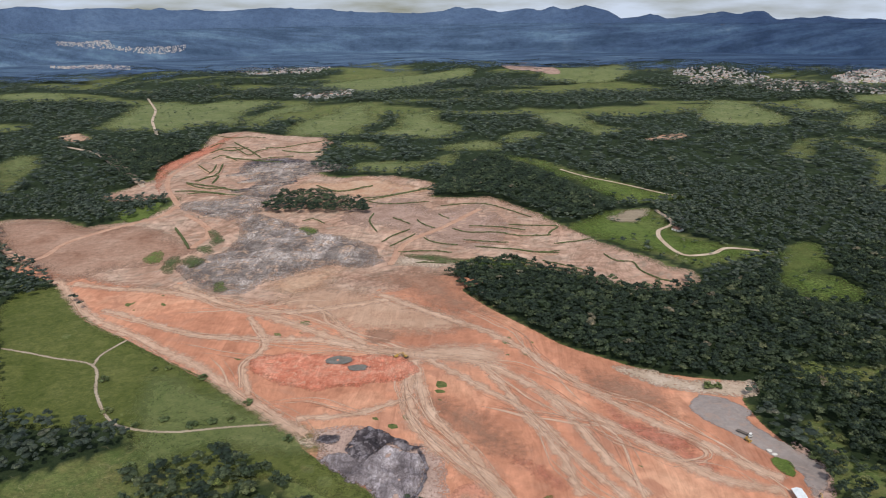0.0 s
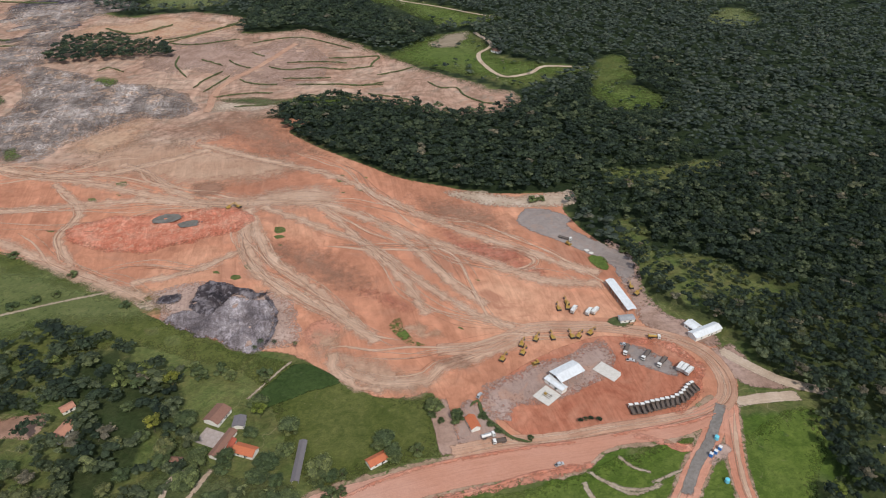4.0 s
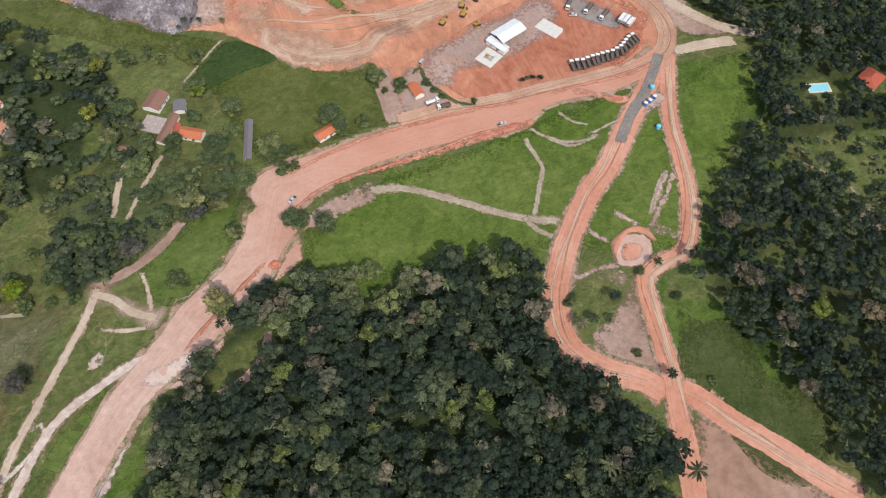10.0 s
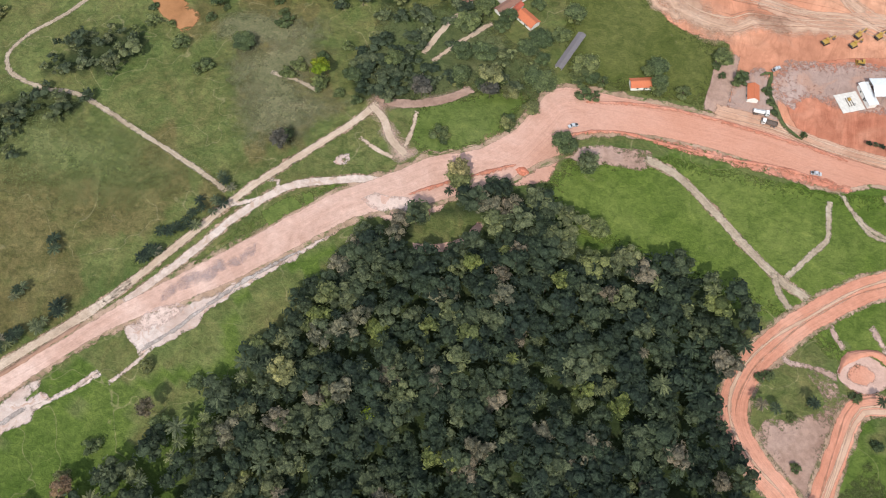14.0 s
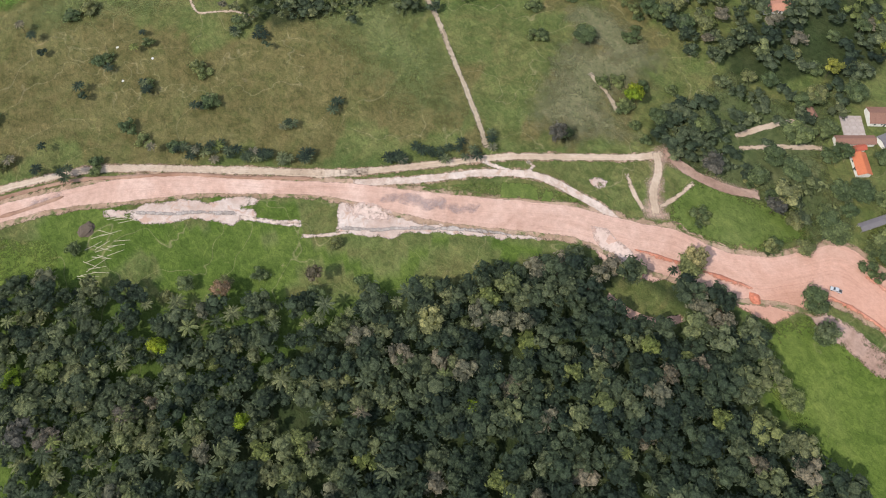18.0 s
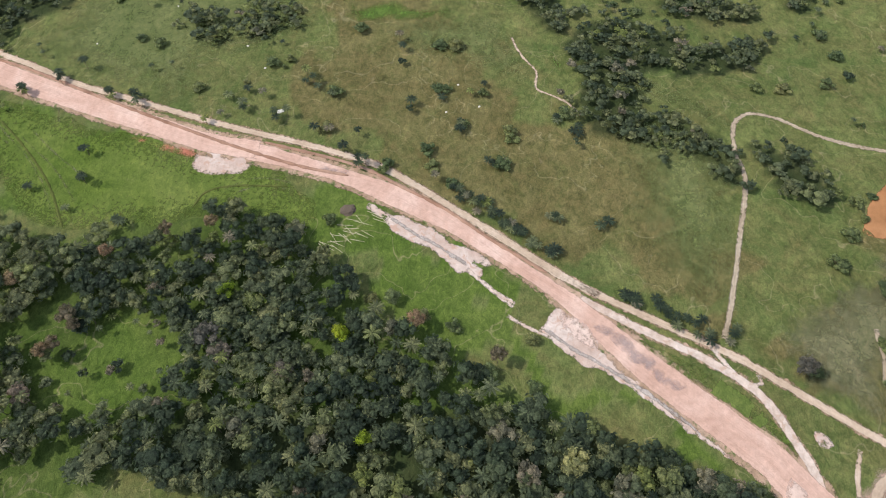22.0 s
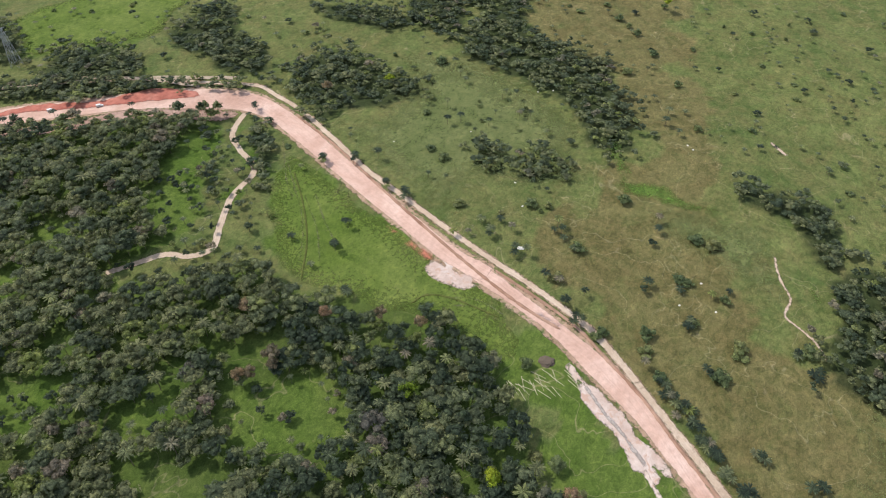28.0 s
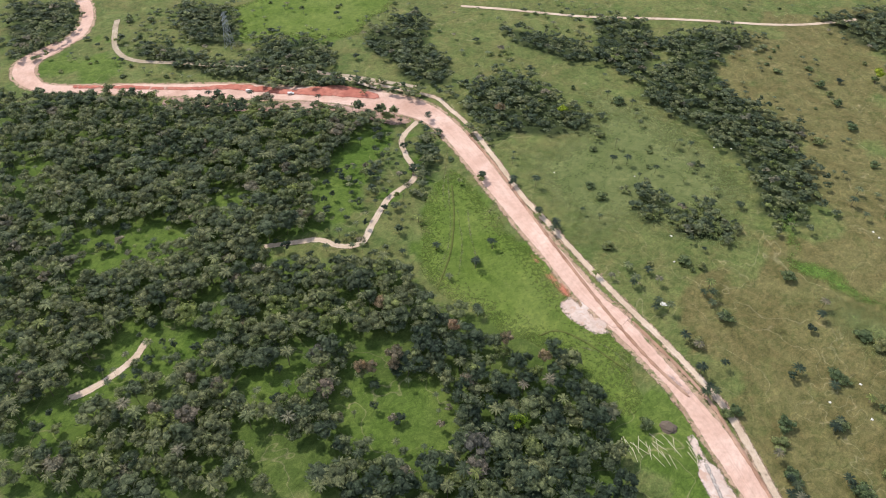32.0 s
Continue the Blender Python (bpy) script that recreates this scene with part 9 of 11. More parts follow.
grove("wood", q, MID_TREES, (4.4, 7.6), (7, 13), 5, "loose green wood round the farmstead", paler=0.02)
grove("wood", np.concatenate([stand(WOOD_FARM, 7.5, 16), stand(WOOD_GARDEN, 10.5, 17, [WOOD_LEFT, WOOD_FARM], 0.4)]), MID_TREES, (4.2, 6.4), (6, 9), 17, "leafy green trees behind the farm lane", paler=0.32, even=0.7)
for k, p in enumerate((WOOD_ISLE, WOOD_RIDGE, WOOD_SLOPE)):
    grove("wood", in_sight(stand(p, 10, 6 + k), 45, [FAR_FIELD_D, FAR_FIELD_E, FAR_FIELD_F]), MID_TREES, (5, 7.5), (10, 15), 6 + k, "dark green wood among the diggings", even=0.6)
for k, p in enumerate(THICKETS):
    mid = np.mean(p, 0)
    fringe = stand([mid + (np.array(e) - mid) * 1.3 for e in p], 10, 330 + k, [p], 0.62)
    grove("thicket", np.concatenate([stand(p, 6.4, 30 + k, (), 0.2), fringe]), MID_TREES, (2.6, 5.4), (4, 10), 30 + k, "dense dark green thicket in the pasture", paler=0.36)
grove("scrub", stand(SCRUB_SLOPE, 8, 351, (), 0.45), MID_TREES, (1.8, 3.6), (3, 6), 351, "loose green scrub on the slope above the road", paler=0.4)
GLADE_PALMS = [stand(p, 9, 50 + k, (), 0.42) for k, p in enumerate((GLADE_A, GLADE_B, GLADE_C, GLADE_D, GLADE_E, GLADE_G, GLADE_H, GLADE_I, GLADE_J, GLADE_K))]
grove("wood", np.concatenate(GLADE_PALMS), NEAR_TREES, (2.0, 4.0), (4, 9), 50, "loose bushes and palms in the glades", 0.45)
q = np.concatenate([stand(p, 7.5, 60 + k, (), 0.2) for k, p in enumerate((EAST_GLADE, EAST_GLADE_B, DEPOT_GLADE, RIDGE_GLADE))])
grove("wood", q, MID_TREES, (1.8, 4.4), (3, 8), 60, "loose bushes in the eastern glades")
rs = np.random.RandomState(9)
for n, lo, hi, wide, sd in ((24000, 450, 1300, (5, 8.5), 9), (22000, 1300, 2700, (8, 13.5), 12)):
    r, a = np.sqrt(rs.uniform(lo**2, hi**2, n)), np.radians(rs.uniform(-45, 80, n))
    q = np.c_[r * np.sin(a), r * np.cos(a)]
    patch = np.array([noise.fractal(Vector((x / 520, y / 260, 4)), 0.9, 2.0, 5) for x, y in q])
    q = q[wild(q[:, 0], q[:, 1]) & ~any_inside(WOODS, q[:, 0], q[:, 1]) & ((np.hypot(q[:, 0], q[:, 1]) < 1900) | (patch > -0.2))]
    q = in_sight(q, 14 if hi < 2000 else 20, FIELDS)
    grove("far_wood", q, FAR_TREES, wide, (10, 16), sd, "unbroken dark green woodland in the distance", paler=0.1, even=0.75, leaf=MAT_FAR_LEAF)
n = 3600
r, a = rs.uniform(2300, 3300, n), np.radians(rs.uniform(-48, 48, n))
q = np.c_[r * np.sin(a), r * np.cos(a)]
patch = np.array([noise.fractal(Vector((x / 520, y / 260, 4)), 0.9, 2.0, 5) for x, y in q])
q = q[(patch > -0.2) & wild(q[:, 0], q[:, 1])]
q = in_sight(q, 45, FIELDS)
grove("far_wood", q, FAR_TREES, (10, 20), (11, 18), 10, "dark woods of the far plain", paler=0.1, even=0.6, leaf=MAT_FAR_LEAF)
q = np.concatenate([stand(p, 24, 400 + k, (), 0.4, 0.9) for k, p in enumerate(FIELDS)])
q = q[np.array([noise.fractal(Vector((x / 70, y / 70, 3)), 1.0, 2.0, 3) for x, y in q]) > -0.1]
hedges = np.concatenate([rounded(np.array(p), True, 15) for p in FIELDS])
hedges = hedges + np.random.RandomState(401).normal(size=hedges.shape) * 9
q = np.concatenate([q, hedges[np.random.RandomState(402).uniform(size=len(hedges)) < 0.6]])
q = q[~any_inside([WORKS, HILLS], q[:, 0], q[:, 1])]
grove("field_trees", q, FAR_TREES, (4, 8), (5, 10), 400, "scattered trees over the far pastures")

# ---- single trees, bushes and palms ----


def part(name, mesh, parent, label=""):
    """One mesh object under a thing or a part."""
    ob = new(name, mesh)
    ob.parent = parent
    return tagged(ob, label)


def plant_mesh(name, shape, mat):
    return mesh_of(name, shape[0], shape[1].tolist(), mat)


def tree_kind(name, seed, lobes, sprigs, size, label, category, group, limbs=3, crown_mat=None):
    """A tree of height 1 and crown radius 1, to be copied and sized."""
    root = tagged(new(name), label, category, group)
    v, f = crown_shape(seed, lobes, sprigs, size)
    part("crown", plant_mesh("crown", (v * (1, 1, 0.30) + (0, 0, 0.72), f), crown_mat or MAT_CROWN), root)
    tv, tf = trunk_shape(limbs, seed)
    part("trunk", plant_mesh("trunk", (tv * (0.9, 0.9, 0.75), tf), MAT_BARK), root, "grey-brown bark")
    return root


def palm_kind(seed, label, group):
    root = tagged(new("palm_tree"), label, "palm", group)
    v, f = palm_shape(seed, 15)
    part("crown", plant_mesh("crown", (v * (1, 1, 0.4) + (0, 0, 0.85), f), MAT_CROWN), root)
    tv, tf = trunk_shape(0, seed)
    part("trunk", plant_mesh("trunk", (tv * (1.5, 1.5, 0.87), tf), MAT_BARK), root, "slender grey palm trunk")
    return root


def bush_kind(seed, label, group):
    root = tagged(new("bush"), label, "bush", group)
    v, f = crown_shape(seed, 8, 130, 0.15)
    part("crown", plant_mesh("crown", (v * (1, 1, 0.55) + (0, 0, 0.45), f), MAT_OPEN_LEAF), root)
    tv, tf = trunk_shape(3, seed)
    part("trunk", plant_mesh("trunk", (tv * (2, 2, 0.6), tf), MAT_BARK), root, "short woody stems")
    return root


def placed(kinds, spots, wide, high, seed, spread=0.0):
    """Copies of the kinds at the spots, each turned and sized."""
    rs = np.random.RandomState(seed)
    own = {}
    for x, y in spots:
        x, y = x + rs.normal() * spread, y + rs.normal() * spread
        w, k = rs.uniform(*wide), rs.uniform(*high)
        m = Matrix.Translation((x, y, float(land(x, y)) - 0.1)) @ Matrix.Rotation(rs.uniform(0, 6.28), 4, "Z") @ Matrix.Diagonal((w, w, k, 1))
        src = kinds[rs.randint(len(kinds))]
        if src.name in own:
            copy_thing(src, m)
        else:
            own[src.name] = (src, m)
    for src, m in own.values():
        src.matrix_basis = m


FOREST = [tree_kind("tree", k, 8, 115, 0.16, "broadleaf forest tree with a rounded uneven crown", "tree", "trees of the near wood") for k in range(6)]
placed(FOREST, [p for i, p in enumerate(SINGLE_PLACES) if i % 9], (4.2, 7.4), (8, 17), 201)
placed([palm_kind(70, "tall feather palm among the forest trees", "palms of the near wood")], [p for i, p in enumerate(SINGLE_PLACES) if i % 9 == 0], (2.6, 3.3), (10, 14), 202)
for spots, mat, word, sd, wide in ((FARM_LIMES, MAT_FRESH_LEAF, "fresh yellow-green", 128, (4.5, 5.5)), (PALE_TREES, MAT_PALE_LEAF, "pale grey-green", 120, (5.5, 7.5)), (LIME_TREES, MAT_LIME_LEAF, "bright lime-green", 122, (3.6, 5.0)), (PINK_TREES, MAT_PINK_LEAF, "brown-pink", 124, (3.4, 5.0)), (EAST_PALE_TREES, MAT_DUSKY_LEAF, "dusky grey-pink", 130, (4.2, 5.6)), (EAST_LIMES, MAT_FRESH_LEAF, "fresh green", 132, (4.2, 5.4)), (list(GREY_TREES) + list(GREY_YARD_TREES), MAT_GREY_LEAF, "dull grey", 126, (5.0, 7.0))):
    placed([tree_kind("tree", sd + k, 9, 170, 0.14, word + " crowned tree standing out of the wood", "tree", word + " trees", crown_mat=mat) for k in range(2)], spots, wide, (13, 17), sd)
YARD_TREES_MADE = [tree_kind("tree", 80 + k, 15, 420, 0.095, "spreading broadleaf tree beside the farmstead", "tree", "trees round the farmstead", crown_mat=MAT_OPEN_LEAF) for k in range(4)]
placed(YARD_TREES_MADE, list(BIG_TREES) + list(POND_TREES), (5.0, 7.5), (8, 12), 203)
placed([tree_kind("tree", 86 + k, 12, 300, 0.11, "rounded broadleaf tree in the open", "tree", "open-grown trees", crown_mat=MAT_OPEN_LEAF) for k in range(3)], list(FARM_TREES) + list(STRIP_TREES), (3.6, 5.4), (6, 10), 215)
placed([bush_kind(90 + k, "dark green bush in the meadow", "meadow bushes") for k in range(3)], list(BUSHES) + list(MEADOW_TREES), (3.2, 5.2), (4, 6.5), 204)
placed([bush_kind(94 + k, "round dark green bush in the pasture", "pasture bushes") for k in range(3)], list(PASTURE_BUSHES) + list(POND_BUSHES) + list(POND_SHRUBS) + list(DEPOT_BUSHES) + list(FAR_BUSH_LINE) + list(STRIP_BUSHES), (3.2, 5.6), (4, 7), 205)
placed([bush_kind(98, "low green bush beside the looping road", "roadside bushes")], list(LOOP_BUSHES) + list(LOT_BUSHES) + list(SPUR_BUSHES) + list(POND_EDGE_BUSHES), (2.0, 3.4), (2.5, 4), 206)
placed([tree_kind("tree", 99, 7, 120, 0.18, "small round-headed tree planted in the yard", "tree", "trees in the yard")], YARD_TREES, (1.5, 1.9), (3.6, 4.4), 207)
placed([palm_kind(71 + k, "feather palm standing alone in the pasture", "pasture palms") for k in range(3)], list(PALMS) + list(CIRCLE_PALMS), (2.8, 3.8), (6, 10), 208)
placed([palm_kind(75 + k, "feather palm beside the road and lane", "roadside palms") for k in range(3)], list(LANE_PALMS) + list(VERGE_PALMS), (2.4, 3.6), (3.5, 7), 209)
HEDGE = [palm_kind(79 + k, "low bushy palm along the lane", "palms along the lane") for k in range(2)]
placed(HEDGE, list(HEDGE_PALMS) * 3, (2.6, 3.8), (3.2, 5), 210, 2.4)
placed([palm_kind(83, "slim palm on the edge of the black heap", "palms by the heap")], WASTE_PALMS, (2.0, 2.6), (6, 8), 211)
# loose growth over the wide pastures
rs = np.random.RandomState(77)
cand = np.c_[rs.uniform(-760, -60, 5200), rs.uniform(-680, 330, 5200)]
clear = ~any_inside([WOOD_NEAR, WOOD_WEST, WOOD_FARM, WOOD_LEFT, POND, LEFT_MEADOW, *THICKETS], cand[:, 0], cand[:, 1])
for line, gap in ((ROAD_MID, 16), (ROAD_WEST, 14), (ROAD_EAST, 18)):
    c = rounded(np.array(line)[:, :2] / 2 + np.array(line)[:, 2:] / 2, False, 6)
    clear &= np.min(np.hypot(cand[:, None, 0] - c[None, :, 0], cand[:, None, 1] - c[None, :, 1]), 1) > gap
for line in (LANE, LANE_WEST, FIELD_LANE, WHITE_TRACK):
    c = rounded(line, False, 6)
    clear &= np.min(np.hypot(cand[:, None, 0] - c[None, :, 0], cand[:, None, 1] - c[None, :, 1]), 1) > 5
cand = cand[clear]
clump = np.array([noise.fractal(Vector((x / 90, y / 90, 8)), 1.0, 2.0, 3) for x, y in cand])
far = smooth(260, 520, np.hypot(cand[:, 0], cand[:, 1]))
keep = clump + 0.95 * far + rs.normal(size=len(cand)) * 0.3 > 0.78
cand = cand[keep]
rs.shuffle(cand)
placed([bush_kind(110 + k, "small dark bush scattered over the pasture", "scattered bushes") for k in range(3)], cand[: len(cand) // 2][:150], (1.6, 3.4), (2.0, 4.2), 212)
placed([palm_kind(115 + k, "small feather palm scattered over the pasture", "scattered palms") for k in range(2)], cand[len(cand) // 2 :][:110], (2.0, 3.2), (3.5, 8), 213)
loose = np.concatenate([cand[: len(cand) // 2][150:290], cand[len(cand) // 2 :][110:330]])
if len(loose):
    grove("palm_growth", loose, NEAR_TREES, (2.4, 4.2), (3.5, 7), 214, "loose low palms and shrubs over the pasture", 0.75)

# ---- buildings, tanks, vehicles ----
MAT_WHITE_ROOF = plain("white sheet roof", (0.64, 0.66, 0.68), 0.5, wear=0.35, scale=0.5)
MAT_GREY_ROOF = plain("grey fibre-cement roof", (0.30, 0.30, 0.31), 0.9, wear=0.5)
MAT_SLATE = plain("lilac-grey sheet roof", (0.15, 0.135, 0.145), 0.7, wear=0.35)
MAT_TILE = plain("orange clay tiles", (0.46, 0.14, 0.065), 0.85, wear=0.4, scale=1.5)
MAT_FADED_TILE = plain("faded salmon tiles", (0.42, 0.2, 0.135), 0.9, wear=0.4, scale=1.2)
MAT_OLD_TILE = plain("old brown clay tiles", (0.22, 0.115, 0.085), 0.9, wear=0.5, scale=1.5)
MAT_PLASTER = plain("white plaster", (0.72, 0.69, 0.64), 0.9, wear=0.35)
MAT_CONCRETE = plain("pale concrete", (0.55, 0.52, 0.48), 0.95, wear=0.4)
MAT_OLD_CONCRETE = plain("old pinkish concrete", (0.36, 0.3, 0.275), 0.95, wear=0.55, scale=0.4)
MAT_DARK = plain("dark opening", (0.035, 0.035, 0.035), 0.7, wear=0.2)
MAT_GLASS = plain("window glass", (0.04, 0.05, 0.06), 0.12, wear=0.1, spec=0.6)
MAT_STEEL = plain("galvanised steel", (0.42, 0.43, 0.44), 0.5, 0.6, wear=0.3)
MAT_CAB = plain("white cab paint", (0.66, 0.655, 0.64), 0.4, wear=0.35)
MAT_SILVER = plain("silver paint", (0.5, 0.51, 0.53), 0.35, 0.3, wear=0.15)
MAT_YELLOW = plain("machine yellow", (0.36, 0.225, 0.05), 0.5, wear=0.35, scale=2)
MAT_BED = plain("dusty brown tipper body", (0.13, 0.1, 0.085), 0.7, wear=0.5, scale=2)
MAT_TYRE = plain("tyre rubber", (0.025, 0.024, 0.023), 0.9, wear=0.4)
MAT_BLUE = plain("blue plastic", (0.02, 0.16, 0.48), 0.4, wear=0.15)
MAT_CYAN = plain("light blue plastic", (0.12, 0.50, 0.62), 0.4, wear=0.15)
MAT_WATER = plain("clear pool water", (0.22, 0.55, 0.62), 0.05, wear=0.1, spec=0.6)
MAT_LAMP = plain("lamp glass", (0.7, 0.65, 0.5), 0.2, wear=0.1)


def slab_mesh(name, boxes, mat, bevel=0.0):
    """Boxes of centre, size and turn joined into one mesh, edges rounded."""
    bm = bmesh.new()
    for cx, cy, cz, sx, sy, sz in boxes:
        bmesh.ops.create_cube(bm, size=1, matrix=Matrix.Translation((cx, cy, cz)) @ Matrix.Diagonal((sx, sy, sz, 1)))
    if bevel:
        bmesh.ops.bevel(bm, geom=bm.edges[:], offset=bevel, segments=1, affect="EDGES")
    me = bpy.data.meshes.new(name)
    bm.to_mesh(me)
    bm.free()
    me.materials.append(mat)
    return me


def drum_mesh(name, radius, length, mat, axis="y", sides=14, taper=1.0, bevel=0.0):
    bm = bmesh.new()
    turn = {"y": Matrix.Rotation(math.pi / 2, 4, "X"), "x": Matrix.Rotation(math.pi / 2, 4, "Y"), "z": Matrix.Identity(4)}[axis]
    bmesh.ops.create_cone(bm, cap_ends=True, segments=sides, radius1=radius, radius2=radius * taper, depth=length, matrix=turn)
    if bevel:
        bmesh.ops.bevel(bm, geom=[e for e in bm.edges if len(e.link_faces) == 2 and e.calc_face_angle(0) > 1.0], offset=bevel, segments=1, affect="EDGES")
    me = bpy.data.meshes.new(name)
    bm.to_mesh(me)
    bm.free()
    me.materials.append(mat)
    return me


def shape_mesh(name, profile, width, mat, bevel=0.03):
    """A side outline in x and z, drawn out to a width in y, edges rounded."""
    bm = bmesh.new()
    a = [bm.verts.new((x, -width / 2, z)) for x, z in profile]
    b = [bm.verts.new((x, width / 2, z)) for x, z in profile]
    n = len(profile)
    bm.faces.new(a), bm.faces.new(b[::-1])
    for i in range(n):
        bm.faces.new((a[i], b[i], b[(i + 1) % n], a[(i + 1) % n]))
    bmesh.ops.recalc_face_normals(bm, faces=bm.faces[:])
    if bevel:
        bmesh.ops.bevel(bm, geom=bm.edges[:], offset=bevel, segments=1, affect="EDGES")
    me = bpy.data.meshes.new(name)
    bm.to_mesh(me)
    bm.free()
    me.materials.append(mat)
    return me


def at(x, y, deg, up=0.0):
    return Matrix.Translation((x, y, float(land(x, y)) + up)) @ Matrix.Rotation(radians(deg), 4, "Z")


def child(name, mesh, parent, x=0, y=0, z=0, rx=0, ry=0, rz=0, label=""):
    ob = part(name, mesh, parent, label)
    ob.matrix_basis = pose(x, y, z, rx, ry, rz)
    return ob


def roof_mesh(name, length, width, rise, mat, hip=0.0, over=0.5, thick=0.12, ribs=0):
    """A pitched roof with overhang and thickness; hip: how far the ridge stops short of the ends; ribs: laps or seams down the slopes."""
    L, W = length / 2 + over, width / 2 + over
    bm = bmesh.new()
    drop = -over * rise / (width / 2)

    def slope(sign, lift):
        return [bm.verts.new(p) for p in ((-L, sign * W, drop + lift), (L, sign * W, drop + lift), (L - hip, 0, rise + lift), (-L + hip, 0, rise + lift))]

    for sign in (-1, 1):
        t, u = slope(sign, thick), slope(sign, 0)
        bm.faces.new(t if sign < 0 else t[::-1])
        bm.faces.new(u[::-1] if sign < 0 else u)
        for i in range(4):
            bm.faces.new((t[i], u[i], u[(i + 1) % 4], t[(i + 1) % 4]))
    if hip:
        for e in (-1, 1):
            t = [bm.verts.new(p) for p in ((e * L, -W, drop + thick), (e * L, W, drop + thick), (e * (L - hip), 0, rise + thick))]
            bm.faces.new(t if e > 0 else t[::-1])
    for i in range(ribs):
        x = -L + hip + (2 * L - 2 * hip) * (i + 0.5) / ribs
        for sign in (-1, 1):
            d = Vector((0, sign * W, drop - rise))
            mid, ln = Vector((x, sign * W / 2, (drop + rise) / 2 + thick + 0.03)), d.length
            turn = Matrix.Rotation(math.atan2(d.z, d.y), 4, "X")
            bmesh.ops.create_cube(bm, size=1, matrix=Matrix.Translation(mid) @ turn @ Matrix.Diagonal((0.12, ln, 0.07, 1)))
    bmesh.ops.recalc_face_normals(bm, faces=bm.faces[:])
    me = bpy.data.meshes.new(name)
    bm.to_mesh(me)
    bm.free()
    me.materials.append(mat)
    return me


def house(name, row, high, rise, roof_mat, label, category="house", hip=0.0, wall_mat=None, ribs=0, windows=3, open_sides=False, over=0.5):
    """Walls, pitched roof, door and windows on a plan of place, turn, length and width."""
    x, y, deg, ln, wd = row
    ln, wd = max(ln, wd), min(ln, wd)
    if row[4] > row[3]:
        deg += 90
    root = tagged(new(name), label, category)
    root.matrix_basis = at(x, y, deg)
    L, W = ln - 2 * over, max(1.6, wd - 2 * over)
    if open_sides:
        for sx in np.linspace(-L / 2, L / 2, max(3, int(L / 5) + 1)):
            for sy in (-W / 2, W / 2):
                child("post", drum_mesh("post", 0.13, high, MAT_STEEL, "z", 8), root, sx, sy, high / 2)
        child("back_wall", slab_mesh("back_wall", [(0, 0, 0, L * 0.5, 0.2, high - 0.3)], wall_mat or MAT_PLASTER), root, -L * 0.22, W / 2 - 0.4, (high - 0.3) / 2)
    else:
        t = 0.2
        child("wall", slab_mesh("wall", [(0, -W / 2, high / 2, L, t, high), (0, W / 2, high / 2, L, t, high), (-L / 2, 0, high / 2, t, W - t, high), (L / 2, 0, high / 2, t, W - t, high)], wall_mat or MAT_PLASTER), root)
        for e in (-1, 1):
            gable = bpy.data.meshes.new("gable")
            gable.from_pydata([(0, -W / 2, 0), (0, W / 2, 0), (0, 0, rise * 0.95), (0.18, -W / 2, 0), (0.18, W / 2, 0), (0.18, 0, rise * 0.95)], [], [(0, 1, 2), (5, 4, 3), (0, 3, 4, 1), (1, 4, 5, 2), (2, 5, 3, 0)])
            gable.materials.append(wall_mat or MAT_PLASTER)
            if not hip:
                child("gable", gable, root, e * L / 2 - 0.09, 0, high)
        child("door", slab_mesh("door", [(0, 0, 0, 0.95, 0.08, 2.1)], MAT_DARK, 0.01), root, L * 0.12, -W / 2 - 0.12, 1.05)
        for k in range(windows):
            wx = -L / 2 + L * (k + 0.7) / (windows + 0.4)
            for sy in (-1, 1):
                w = child("window", slab_mesh("window", [(0, 0, 0.55, 1.2, 0.1, 0.08), (0, 0, -0.55, 1.3, 0.18, 0.08), (-0.6, 0, 0, 0.08, 0.1, 1.1), (0.6, 0, 0, 0.08, 0.1, 1.1)], MAT_PLASTER), root, wx, sy * (W / 2 + 0.12), 1.6)
                child("pane", slab_mesh("pane", [(0, 0, 0, 1.1, 0.04, 1.0)], MAT_GLASS), w)
    child("roof", roof_mesh("roof", L, W, rise, roof_mat, hip, over, 0.12, ribs), root, 0, 0, high)
    child("ridge_cap", slab_mesh("ridge_cap", [(0, 0, 0, L + 2 * over - 2 * hip, 0.35, 0.12)], roof_mat, 0.03), root, 0, 0, high + rise + 0.14)
    return root


def paving(name, row, label, up=0.25, thick=0.35, mat=None):
    x, y, deg, ln, wd = row
    root = tagged(new(name), label, "slab")
    root.matrix_basis = at(x, y, deg)
    nx, ny = max(1, round(ln / 4)), max(1, round(wd / 4))
    for i in range(nx):
        for j in range(ny):
            child("panel", slab_mesh("panel", [(0, 0, 0, ln / nx - 0.06, wd / ny - 0.06, thick)], mat or MAT_CONCRETE, 0.03), root, -ln / 2 + ln * (i + 0.5) / nx, -wd / 2 + wd * (j + 0.5) / ny, up)
    return root


